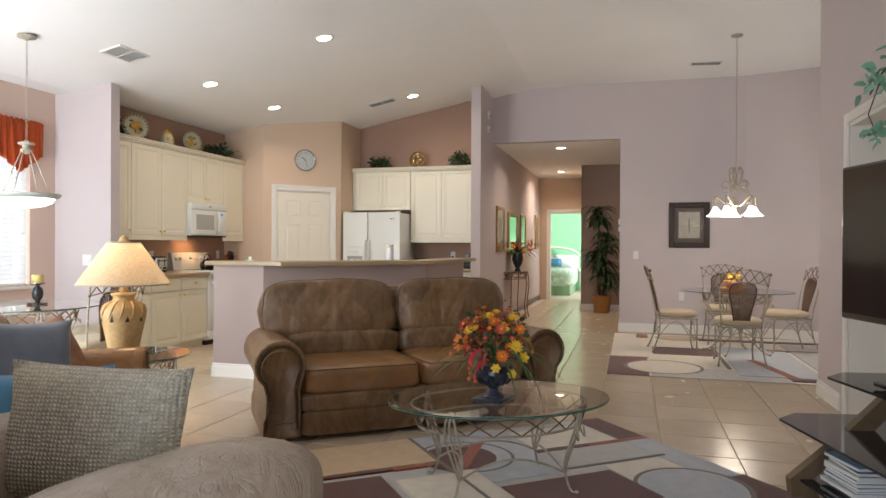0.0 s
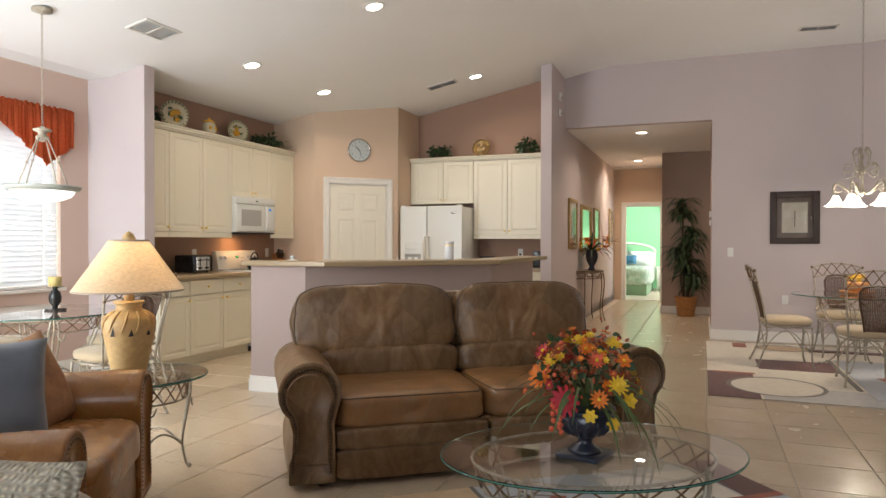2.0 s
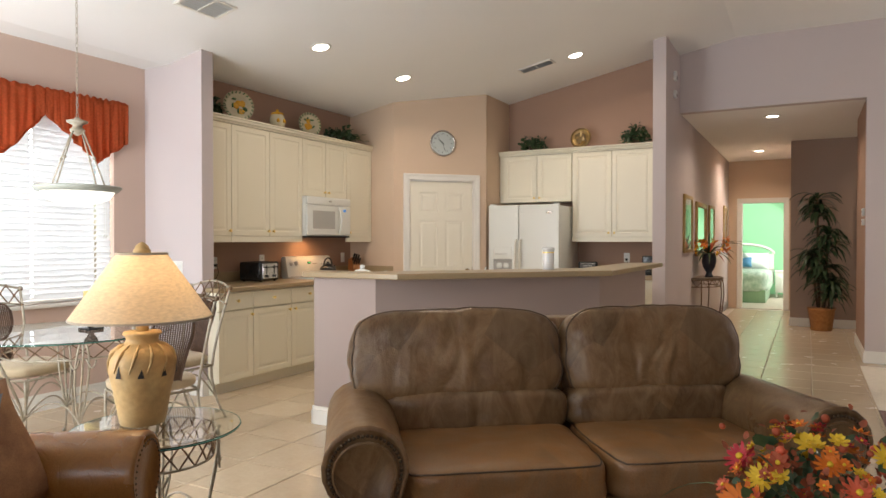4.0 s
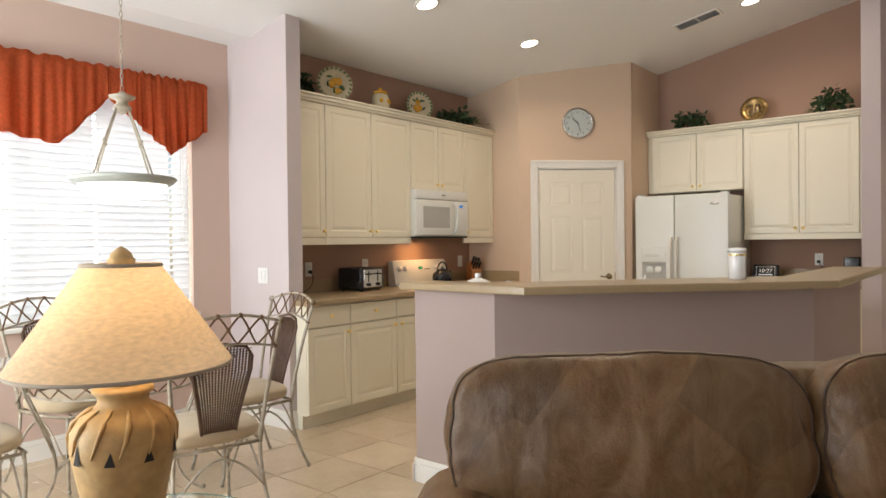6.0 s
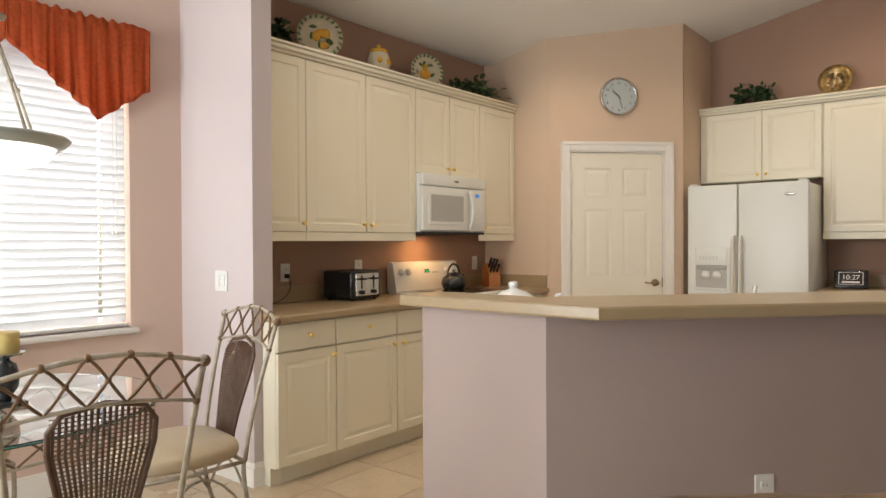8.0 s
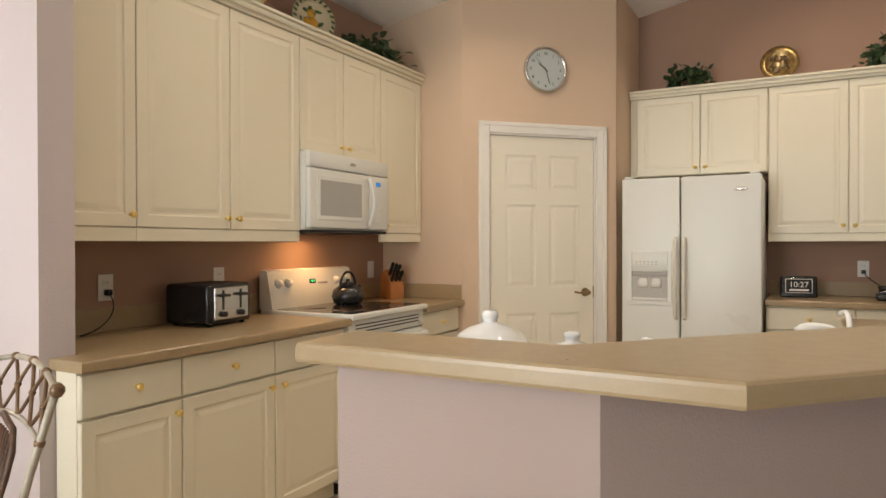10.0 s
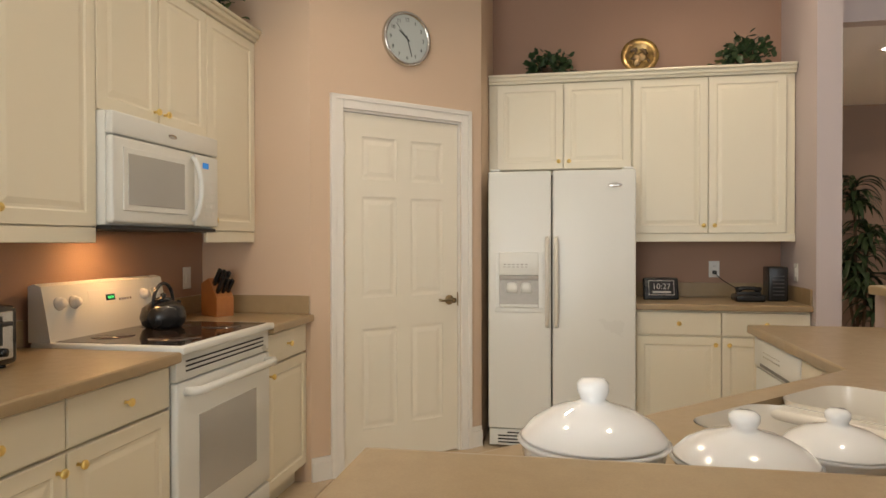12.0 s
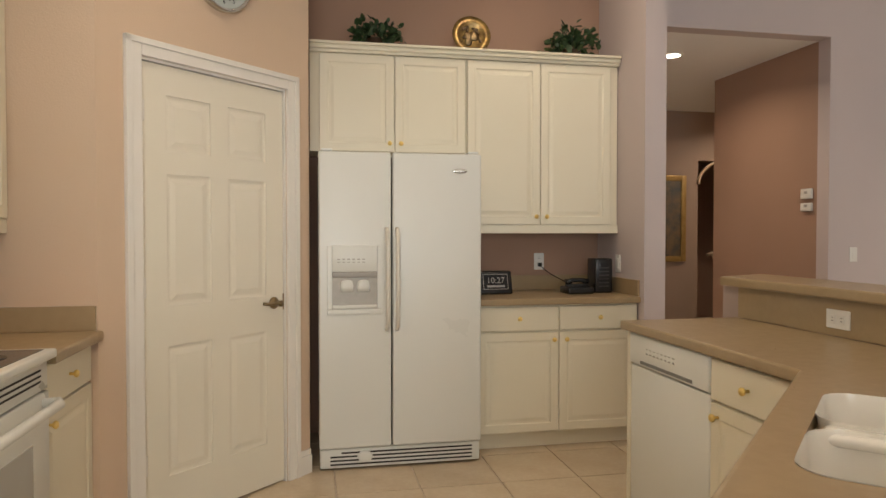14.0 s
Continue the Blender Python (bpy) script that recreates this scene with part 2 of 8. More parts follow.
def leather(name, c1, c2, c3, rough=0.42, crease=0.6, fine=0.3, patch=0.13, lines=0.1):
    """Worn leather: pieced hides of uneven tone, rubbed streaks, creases and pores."""
    m = mat(name, c1, c2, 2.6, rough, bump=fine, bscale=170, grain=0.16, rvar=0.14)
    nt = m.node_tree
    b = nt.nodes["Principled BSDF"]
    tc = nt.nodes.new("ShaderNodeTexCoord")

    def stretched(sx, sy, sz):
        mp = nt.nodes.new("ShaderNodeMapping")
        mp.inputs["Scale"].default_value = (sx, sy, sz)
        nt.links.new(tc.outputs["Object"], mp.inputs["Vector"])
        return mp.outputs[0]

    n = nt.nodes.new("ShaderNodeTexNoise")
    n.inputs["Scale"].default_value, n.inputs["Detail"].default_value, n.inputs["Distortion"].default_value = 6.5, 12, 1.4
    n.inputs["Roughness"].default_value = 0.68
    nt.links.new(stretched(1.5, 1.0, 0.8), n.inputs["Vector"])
    mr = nt.nodes.new("ShaderNodeMapRange")
    mr.inputs[1].default_value, mr.inputs[2].default_value, mr.inputs[4].default_value = 0.36, 0.74, 0.75
    nt.links.new(n.outputs[0], mr.inputs[0])
    mx = nt.nodes.new("ShaderNodeMix")
    mx.data_type = "RGBA"
    nt.links.new(b.inputs["Base Color"].links[0].from_socket, mx.inputs[6])
    mx.inputs[7].default_value = (*c3, 1)
    nt.links.new(mr.outputs[0], mx.inputs[0])
    # pieced hides
    vo = nt.nodes.new("ShaderNodeTexVoronoi")
    vo.inputs["Scale"].default_value = 1.0
    nt.links.new(stretched(3.1, 0.8, 2.0), vo.inputs["Vector"])
    pv, h = nt.nodes.new("ShaderNodeMapRange"), nt.nodes.new("ShaderNodeHueSaturation")
    pv.inputs[3].default_value, pv.inputs[4].default_value = 1 - patch, 1 + patch
    sep = nt.nodes.new("ShaderNodeSeparateColor")
    nt.links.new(vo.outputs["Color"], sep.inputs[0])
    nt.links.new(sep.outputs[0], pv.inputs[0])
    nt.links.new(pv.outputs[0], h.inputs["Value"])
    nt.links.new(mx.outputs[2], h.inputs["Color"])
    nt.links.new(h.outputs[0], b.inputs["Base Color"])
    # creases: thin valleys where a stretched noise crosses its middle value, over a finer wrinkling
    v = nt.nodes.new("ShaderNodeTexNoise")
    v.inputs["Scale"].default_value, v.inputs["Detail"].default_value, v.inputs["Distortion"].default_value = 5.0, 3, 1.6
    nt.links.new(stretched(2.0, 1.5, 0.9), v.inputs["Vector"])
    su, ab, cl = nt.nodes.new("ShaderNodeMath"), nt.nodes.new("ShaderNodeMath"), nt.nodes.new("ShaderNodeMapRange")
    su.operation, ab.operation = "SUBTRACT", "ABSOLUTE"
    su.inputs[1].default_value = 0.5
    cl.inputs[2].default_value = 0.035
    nt.links.new(v.outputs[0], su.inputs[0])
    nt.links.new(su.outputs[0], ab.inputs[0])
    nt.links.new(ab.outputs[0], cl.inputs[0])
    bp = nt.nodes.new("ShaderNodeBump")
    bp.inputs["Strength"].default_value, bp.inputs["Distance"].default_value = lines, 0.005
    nt.links.new(cl.outputs[0], bp.inputs["Height"])
    w = nt.nodes.new("ShaderNodeTexNoise")
    w.inputs["Scale"].default_value, w.inputs["Detail"].default_value, w.inputs["Roughness"].default_value = 22, 8, 0.6
    nt.links.new(stretched(1.0, 1.0, 0.5), w.inputs["Vector"])
    bq = nt.nodes.new("ShaderNodeBump")
    bq.inputs["Strength"].default_value, bq.inputs["Distance"].default_value = crease * 0.7, 0.004
    nt.links.new(w.outputs[0], bq.inputs["Height"])
    nt.links.new(b.inputs["Normal"].links[0].from_node.outputs[0], bq.inputs["Normal"])
    nt.links.new(bq.outputs[0], bp.inputs["Normal"])
    nt.links.new(bp.outputs[0], b.inputs["Normal"])
    return m


SOFAL = leather("brown_distressed_leather", (0.105, 0.048, 0.015), (0.185, 0.092, 0.034), (0.31, 0.205, 0.11), 0.33, 0.6, patch=0.24)
SEATL = leather("tan_worn_seat_leather", (0.33, 0.15, 0.045), (0.23, 0.105, 0.035), (0.23, 0.15, 0.08), 0.36, 0.32)
ORANGEL = leather("cognac_leather", (0.30, 0.122, 0.028), (0.18, 0.068, 0.016), (0.38, 0.18, 0.052), 0.28, 0.15, 0.12)
TAUPEL = leather("taupe_recliner_leather", (0.42, 0.32, 0.23), (0.30, 0.22, 0.155), (0.60, 0.53, 0.45), 0.42, 0.45, lines=0.4)


def tile_mat():
    m = mat("ceramic_floor_tile", (0.59, 0.48, 0.345), (0.53, 0.42, 0.295), 5, 0.24, bump=0.10, bscale=40, grain=0.05, rvar=0.1)
    nt = m.node_tree
    b = nt.nodes["Principled BSDF"]
    oi = nt.nodes.new("ShaderNodeObjectInfo")
    mr = nt.nodes.new("ShaderNodeMapRange")
    mr.inputs[3].default_value, mr.inputs[4].default_value = 0.93, 1.06
    h = nt.nodes.new("ShaderNodeHueSaturation")
    nt.links.new(oi.outputs["Random"], mr.inputs[0])
    nt.links.new(mr.outputs[0], h.inputs["Value"])
    nt.links.new(b.inputs["Base Color"].links[0].from_socket, h.inputs["Color"])
    nt.links.new(h.outputs[0], b.inputs["Base Color"])
    return m


TILE = tile_mat()


def woven_mat():
    m = mat("chunky_woven_cloth", (0.82, 0.76, 0.60), (0.60, 0.55, 0.43), 45, 0.9, grain=0.2, bscale=120)
    nt = m.node_tree
    b = nt.nodes["Principled BSDF"]
    tc = nt.nodes.new("ShaderNodeTexCoord")
    w1, w2, ad, bp = nt.nodes.new("ShaderNodeTexWave"), nt.nodes.new("ShaderNodeTexWave"), nt.nodes.new("ShaderNodeMath"), nt.nodes.new("ShaderNodeBump")
    for w, d in ((w1, "X"), (w2, "Z")):
        w.bands_direction = d
        w.inputs["Scale"].default_value, w.inputs["Distortion"].default_value = 27, 3.0
        nt.links.new(tc.outputs["Object"], w.inputs["Vector"])
    ad.operation = "MULTIPLY"
    nt.links.new(w1.outputs["Fac"], ad.inputs[0])
    nt.links.new(w2.outputs["Fac"], ad.inputs[1])
    nt.links.new(ad.outputs[0], bp.inputs["Height"])
    bp.inputs["Strength"].default_value, bp.inputs["Distance"].default_value = 0.8, 0.007
    nt.links.new(bp.outputs[0], b.inputs["Normal"])
    h, mr = nt.nodes.new("ShaderNodeHueSaturation"), nt.nodes.new("ShaderNodeMapRange")
    mr.inputs[3].default_value, mr.inputs[4].default_value = 0.72, 1.2
    nt.links.new(ad.outputs[0], mr.inputs[0])
    nt.links.new(mr.outputs[0], h.inputs["Value"])
    nt.links.new(b.inputs["Base Color"].links[0].from_socket, h.inputs["Color"])
    nt.links.new(h.outputs[0], b.inputs["Base Color"])
    return m


WOVEN = woven_mat()


# mesh helpers
class Shape:
    """Collects plain pieces of geometry that become one mesh."""

    def __init__(self):
        self.v, self.f, self.s = [], [], []

    def add(self, vs, fs, smooth=False):
        n = len(self.v)
        self.v += [tuple(p) for p in vs]
        self.f += [tuple(i + n for i in f) for f in fs]
        self.s += [smooth] * len(fs)
        return self

    def box(self, x0, y0, z0, x1, y1, z1, bev=0.0, m=None):
        if bev <= 0:
            vs = [(x, y, z) for z in (z0, z1) for y in (y0, y1) for x in (x0, x1)]
            fs = [(0, 2, 3, 1), (4, 5, 7, 6), (0, 1, 5, 4), (2, 6, 7, 3), (0, 4, 6, 2), (1, 3, 7, 5)]
            sm = False
        else:
            bm = bmesh.new()
            bmesh.ops.create_cube(bm, size=1)
            for v in bm.verts:
                v.co = Vector(((x0 + x1) / 2 + v.co.x * (x1 - x0), (y0 + y1) / 2 + v.co.y * (y1 - y0), (z0 + z1) / 2 + v.co.z * (z1 - z0)))
            b = min(bev, 0.49 * min(x1 - x0, y1 - y0, z1 - z0))
            bmesh.ops.bevel(bm, geom=bm.edges[:], offset=b, segments=2 if b < 0.012 else 4, profile=0.5, affect="EDGES")
            bm.verts.index_update()
            vs, fs, sm = [v.co.copy() for v in bm.verts], [[v.index for v in f.verts] for f in bm.faces], b >= 0.004
            bm.free()
        if m is not None:
            vs = [m @ Vector(p) for p in vs]
        return self.add(vs, fs, sm)

    def prism(self, pts, z0, z1):
        """An upright block over the outline pts (anticlockwise)."""
        n = len(pts)
        vs = [(x, y, z0) for x, y in pts] + [(x, y, z1) for x, y in pts]
        fs = [tuple(range(n - 1, -1, -1)), tuple(range(n, 2 * n))] + [(i, (i + 1) % n, n + (i + 1) % n, n + i) for i in range(n)]
        return self.add(vs, fs)

    def lathe(self, prof, c=(0, 0, 0), n=24, sx=1.0, sy=1.0, m=None, cap=True):
        vs, fs = [], []
        for r, z in prof:
            for i in range(n):
                a = 2 * math.pi * i / n
                p = Vector((c[0] + r * sx * math.cos(a), c[1] + r * sy * math.sin(a), c[2] + z))
                vs.append(m @ p if m is not None else p)
        for k in range(len(prof) - 1):
            for i in range(n):
                j = (i + 1) % n
                fs.append((k * n + i, k * n + j, (k + 1) * n + j, (k + 1) * n + i))
        self.add(vs, fs, True)
        if cap:
            b = len(self.v) - len(vs)
            if prof[0][0] > 1e-4:
                self.f.append(tuple(b + i for i in range(n - 1, -1, -1))), self.s.append(False)
            if prof[-1][0] > 1e-4:
                self.f.append(tuple(b + (len(prof) - 1) * n + i for i in range(n))), self.s.append(False)
        return self

    def tube(self, pts, r=0.005, n=6, closed=False):
        pts = [Vector(p) for p in pts]
        k = len(pts)
        vs, fs = [], []
        up = Vector((0, 0, 1))
        side = None
        for i, p in enumerate(pts):
            a = pts[(i - 1) % k] if (i or closed) else p
            b = pts[(i + 1) % k] if (i < k - 1 or closed) else p
            d = (b - a).normalized()
            if side is None:
                side = d.cross(up if abs(d.z) < 0.9 else Vector((1, 0, 0))).normalized()
            side = (side - d * side.dot(d)).normalized()
            o = d.cross(side)
            rr = r[i] if isinstance(r, (list, tuple)) else r
            for j in range(n):
                t = 2 * math.pi * j / n
                vs.append(p + side * rr * math.cos(t) + o * rr * math.sin(t))
        for i in range(k if closed else k - 1):
            q = (i + 1) % k
            for j in range(n):
                jj = (j + 1) % n
                fs.append((i * n + j, q * n + j, q * n + jj, i * n + jj))
        if not closed:
            fs += [tuple(range(n)), tuple((k - 1) * n + j for j in range(n - 1, -1, -1))]
        return self.add(vs, fs, True)

    def ball(self, c, r, n=10, sz=1.0):
        m = max(5, n // 2 + 2)
        return self.lathe([(max(1e-5, r * math.sin(math.pi * i / m)), -r * sz * math.cos(math.pi * i / m)) for i in range(m + 1)], c, n, cap=False)

    def mesh(self, name):
        me = bpy.data.meshes.new(name)
        me.from_pydata(self.v, [], self.f)
        me.polygons.foreach_set("use_smooth", self.s)
        bm = bmesh.new()
        bm.from_mesh(me)
        bmesh.ops.recalc_face_normals(bm, faces=bm.faces)
        bm.to_mesh(me)
        bm.free()
        return me


def part(name, shape, material, parent=None, label="", m=None, kind="", sub=0):
    me = shape if isinstance(shape, bpy.types.Mesh) else shape.mesh(name)
    if not me.materials:
        me.materials.append(material)
    ob = new(name, me)
    if parent:
        ob.parent = parent
    if m is not None:
        ob.matrix_basis = m
    if sub:
        md = ob.modifiers.new("round", "SUBSURF")
        md.levels = md.render_levels = sub
    return tagged(ob, label, kind=kind)


def thing(name, m, label, category, group="", kind=""):
    ob = new(name)
    ob.matrix_world = m
    return tagged(ob, label, category, group, kind)


def struct(name, shape, material, label=""):
    return part(name, shape, material, None, label, kind="structure")


def arc(c, r, a0, a1, n, axis="xz", k=1.0):
    out = []
    for i in range(n + 1):
        a = radians(a0 + (a1 - a0) * i / n)
        u, w = r * math.cos(a), r * k * math.sin(a)
        out.append({"xz": (c[0] + u, c[1], c[2] + w), "yz": (c[0], c[1] + u, c[2] + w), "xy": (c[0] + u, c[1] + w, c[2])}[axis])
    return out


def bez(p0, p1, p2, p3, n=10):
    p0, p1, p2, p3 = map(Vector, (p0, p1, p2, p3))
    return [p0 * (1 - t) ** 3 + 3 * p1 * t * (1 - t) ** 2 + 3 * p2 * t * t * (1 - t) + p3 * t ** 3 for t in [i / n for i in range(n + 1)]]


def rings_panel(w, h, t, rings):
    """A slab w x h, front facing -y at y=0, with rings (inset, depth) worked into its front."""
    s = Shape()
    vs, fs = [], []
    for ins, d in rings:
        vs += [(ins, d, ins), (w - ins, d, ins), (w - ins, d, h - ins), (ins, d, h - ins)]
    k = len(rings)
    for i in range(k - 1):
        for j in range(4):
            q = (j + 1) % 4
            fs.append((4 * i + j, 4 * i + q, 4 * i + 4 + q, 4 * i + 4 + j))
    fs.append(tuple(4 * (k - 1) + j for j in range(4)))
    n = len(vs)
    vs += [(0, t, 0), (w, t, 0), (w, t, h), (0, t, h)]
    for j in range(4):
        q = (j + 1) % 4
        fs.append((j, n + j, n + q, q))
    fs.append((n + 3, n + 2, n + 1, n))
    return s.add(vs, fs)


DOOR_RINGS = [(0, 0.003), (0.003, 0), (0.05, 0), (0.056, 0.005), (0.066, 0.005), (0.086, 0.001)]
DRAWER_RINGS = [(0, 0.004), (0.004, 0)]

# the shell
WX, KX, RIGHT, SOUTH = -5.76, -5.52, 1.75, -2.5
CEIL_Z = 3.70


def ceil_z(x):
    return max(2.86, min(CEIL_Z, 3.574 + 0.2 * (x + 1.9)))


def wall(name, x0, y0, x1, y1, z1, material=None, z0=0.0):
    return struct(name, Shape().box(x0, y0, z0, x1, y1, z1), material or WALL)


# floor bed, ceiling, walls
struct("floor", Shape().box(-6.3, -3.0, -0.15, 4.4, 21.0, -0.006), GROUT)
prof = [(-6.1, 2.86), (-5.47, 2.86), (-1.27, CEIL_Z), (4.4, CEIL_Z), (4.4, CEIL_Z + 0.2), (-6.1, CEIL_Z + 0.2)]
n = len(prof)
struct("ceiling", Shape().add([(x, -3.0, z) for x, z in prof] + [(x, 10.9, z) for x, z in prof],
       [tuple(range(n - 1, -1, -1)), tuple(range(n, 2 * n))] + [(i, (i + 1) % n, n + (i + 1) % n, n + i) for i in range(n)]), CEIL)
struct("ceiling_hall", Shape().box(-2.04, 10.88, 2.875, 4.4, 21.0, 3.0), CEIL)

# nook wall with its window: opening y 3.6 to 5.90, z 0.83 to 2.35
WY0, WY1, WZ0, WZ1 = 3.60, 5.90, 0.83, 2.36
wall("wall_nook_below", WX - 0.2, 1.9, WX, 6.21, WZ0, WALL_NOOK)
wall("wall_nook_above", WX - 0.2, 1.9, WX, 6.21, 3.0, WALL_NOOK, z0=WZ1)
wall("wall_nook_side_a", WX - 0.2, 1.9, WX, WY0, WZ1, WALL_NOOK, z0=WZ0)
wall("wall_nook_side_b", WX - 0.2, WY1, WX, 6.21, WZ1, WALL_NOOK, z0=WZ0)
wall("wall_nook_south", WX, 2.1, -3.6, 2.25, 3.3)
wall("wall_stub", WX - 0.2, 6.21, -5.04, 6.335, 3.1, WALL_LILAC)
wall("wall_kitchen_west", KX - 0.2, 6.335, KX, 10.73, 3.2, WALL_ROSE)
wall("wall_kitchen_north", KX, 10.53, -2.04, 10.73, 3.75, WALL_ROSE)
# pantry: short wall, slanting wall with its door opening, return wall
wall("wall_pantry_side", KX, 8.965, -4.88, 9.065, 3.2)
wall("wall_pantry_return", -4.15, 9.81, -4.05, 10.53, 3.3)
S2 = math.sqrt(0.5)
PM = Matrix.Translation((-4.88, 8.965, 0)) @ pose(0, 0, 0, 0, 0, 45)   # local x along the slanting wall, y into the pantry
PL = 1.174
PD0, PD1, PDH = 0.19, 1.01, 2.06
part("wall_pantry_slant", Shape().box(0, 0, 0, PD0, 0.1, 3.4).box(PD1, 0, 0, PL, 0.1, 3.4).box(PD0, 0, PDH, PD1, 0.1, 3.4), WALL, None, m=PM, kind="structure")
wall("wall_pantry_dark", -5.4, 9.9, -4.2, 10.0, 2.6)
# wall between kitchen and hall; its end is the tall post
wall("wall_hall_west", -2.04, 9.85, -1.90, 16.62, 3.75, WALL_LILAC)
# dining wall, hall opening
struct("wall_dining", Shape().box(0.03, 10.75, 0, 1.75, 10.88, 3.8).box(-1.90, 10.75, 2.875, 0.03, 10.88, 3.8), WALL_LILAC)
part("wall_dining_turn", Shape().box(0, 0, 0, 2.3, 0.13, 3.8), WALL_LILAC, None, m=Matrix.Translation((1.75, 10.75, 0)) @ pose(0, 0, 0, 0, 0, -17), kind="structure")
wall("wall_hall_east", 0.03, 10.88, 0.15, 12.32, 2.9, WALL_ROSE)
wall("wall_foyer_south", 0.15, 12.20, 4.2, 12.32, 2.9)
struct("wall_plant", Shape().box(-0.76, 13.95, 0, 0.86, 14.08, 2.9).box(1.75, 13.95, 0, 4.2, 14.08, 2.9).box(0.86, 13.95, 2.25, 1.75, 14.08, 2.9), WALL_LILAC_DIM)
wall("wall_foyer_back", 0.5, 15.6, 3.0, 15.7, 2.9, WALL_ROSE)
wall("wall_foyer_east", 4.2, 10.6, 4.35, 16.0, 2.9)
wall("wall_corridor_east", -0.76, 14.08, -0.64, 16.62, 2.9)
struct("wall_hall_end", Shape().box(-1.90, 16.5, 0, -1.66, 16.62, 2.9).box(-0.92, 16.5, 0, -0.76, 16.62, 2.9).box(-1.66, 16.5, 2.06, -0.92, 16.62, 2.9), WALL)
# bedroom
wall("wall_bedroom_west", -4.1, 16.62, -4.0, 20.8, 2.9, WALL_GREEN)
wall("wall_bedroom_north", -4.1, 20.6, 2.4, 20.75, 2.9, WALL_GREEN)
wall("wall_bedroom_east", 2.3, 16.62, 2.4, 20.6, 2.9, WALL_GREEN)
struct("wall_bedroom_south", Shape().box(-4.0, 16.622, 0, -2.04, 16.70, 2.9).box(-0.64, 16.622, 0, 2.3, 16.70, 2.9), WALL_GREEN)
# living room right wall with its white niche, and the walls that close the place behind
wall("wall_television", RIGHT, 6.10, RIGHT + 0.15, 6.84, 3.8, WALL_LILAC)
wall("wall_east_upper", RIGHT, -2.5, RIGHT + 0.15, 6.10, 3.8, WALL_LILAC, z0=2.24)
wall("wall_niche_back", RIGHT + 0.55, 1.5, RIGHT + 0.7, 6.10, 2.9, WALL)
wall("wall_east_low", RIGHT, -2.5, RIGHT + 0.15, 1.5, 2.32, WALL_LILAC)
wall("wall_dining_south", RIGHT + 0.15, 6.12, 4.0, 6.24, 3.8, WALL_LILAC)
wall("wall_dining_east", 4.0, 6.12, 4.2, 10.60, 3.8, WALL_LILAC)
wall("wall_south_a", -3.75, -2.5, -2.6, -2.36, 3.8)
wall("wall_south_b", 1.3, -2.5, RIGHT + 0.15, -2.36, 3.8)
wall("wall_south_over", -2.6, -2.5, 1.3, -2.36, 3.8, z0=2.45)
wall("wall_south_backing", -2.7, -2.75, 1.4, -2.6, 2.6)
wall("wall_west_living", -3.75, -2.36, -3.6, 2.25, 3.6)


def baseboard(name, pts, h=0.13, t=0.016):
    s = Shape()
    for (x0, y0), (x1, y1) in zip(pts, pts[1:]):
        d = Vector((x1 - x0, y1 - y0, 0))
        m = Matrix.Translation((x0, y0, 0)) @ Matrix.Rotation(math.atan2(d.y, d.x), 4, "Z")
        s.box(0, -t, 0, d.length, 0.0, h - 0.03, m=m)
        s.box(0, -t * 0.6, h - 0.03, d.length, 0.0, h, 0.002, m=m)
    return struct(name, s, TRIM)


baseboard("baseboard_nook", [(-5.76, 2.3), (-5.76, 6.21)])
baseboard("baseboard_stub", [(-5.76, 6.21), (-5.024, 6.21)])
baseboard("baseboard_stub_end", [(-5.04, 6.21), (-5.04, 6.262)])
baseboard("baseboard_pantry_left", [(-4.88, 8.965), (-4.88 + 0.125 * S2, 8.965 + 0.125 * S2)])
baseboard("baseboard_pantry_right", [(-4.88 + 1.075 * S2, 8.965 + 1.075 * S2), (-4.05, 9.795)])
baseboard("baseboard_hall_west", [(-1.90, 16.5), (-1.90, 9.85)])
baseboard("baseboard_post", [(-2.04, 9.85), (-1.884, 9.85)])
baseboard("baseboard_dining", [(0.03, 10.75), (1.75, 10.75)])
baseboard("baseboard_dining_turn", [(1.75, 10.75), (1.75 + 2.2 * math.cos(radians(-17)), 10.75 + 2.2 * math.sin(radians(-17)))])
baseboard("baseboard_plant", [(-0.76, 13.95), (0.86, 13.95)])
baseboard("baseboard_corridor", [(-0.76, 16.5), (-0.76, 13.934)])
baseboard("baseboard_hall_east", [(0.03, 12.32), (0.03, 10.75)])
baseboard("baseboard_television", [(RIGHT, 6.84), (RIGHT, 6.2)])


def casing(name, w, h, m, cw=0.075, t=0.018):
    """Door trim round an opening w x h; local x along the wall, front facing -y."""
    s = Shape()
    for x0, x1 in ((-cw, 0), (w, w + cw)):
        s.box(x0, -t, 0, x1, 0.0, h + cw, 0.003)
        s.box(x0 + (0 if x0 < 0 else cw * 0.62), -t - 0.008, 0, x0 + (cw * 0.38 if x0 < 0 else cw), -t + 0.001, h + cw, 0.003)
    s.box(0, -t, h, w, 0.0, h + cw, 0.003)
    s.box(-cw, -t - 0.008, h + cw * 0.62, w + cw, -t + 0.001, h + cw - 0.001, 0.003)
    s.box(0.0, 0.002, 0, 0.012, 0.1, h).box(w - 0.012, 0.002, 0, w, 0.1, h).box(0.012, 0.002, h - 0.012, w - 0.012, 0.1, h)
    return part(name, s, TRIM, None, m=m, kind="structure")


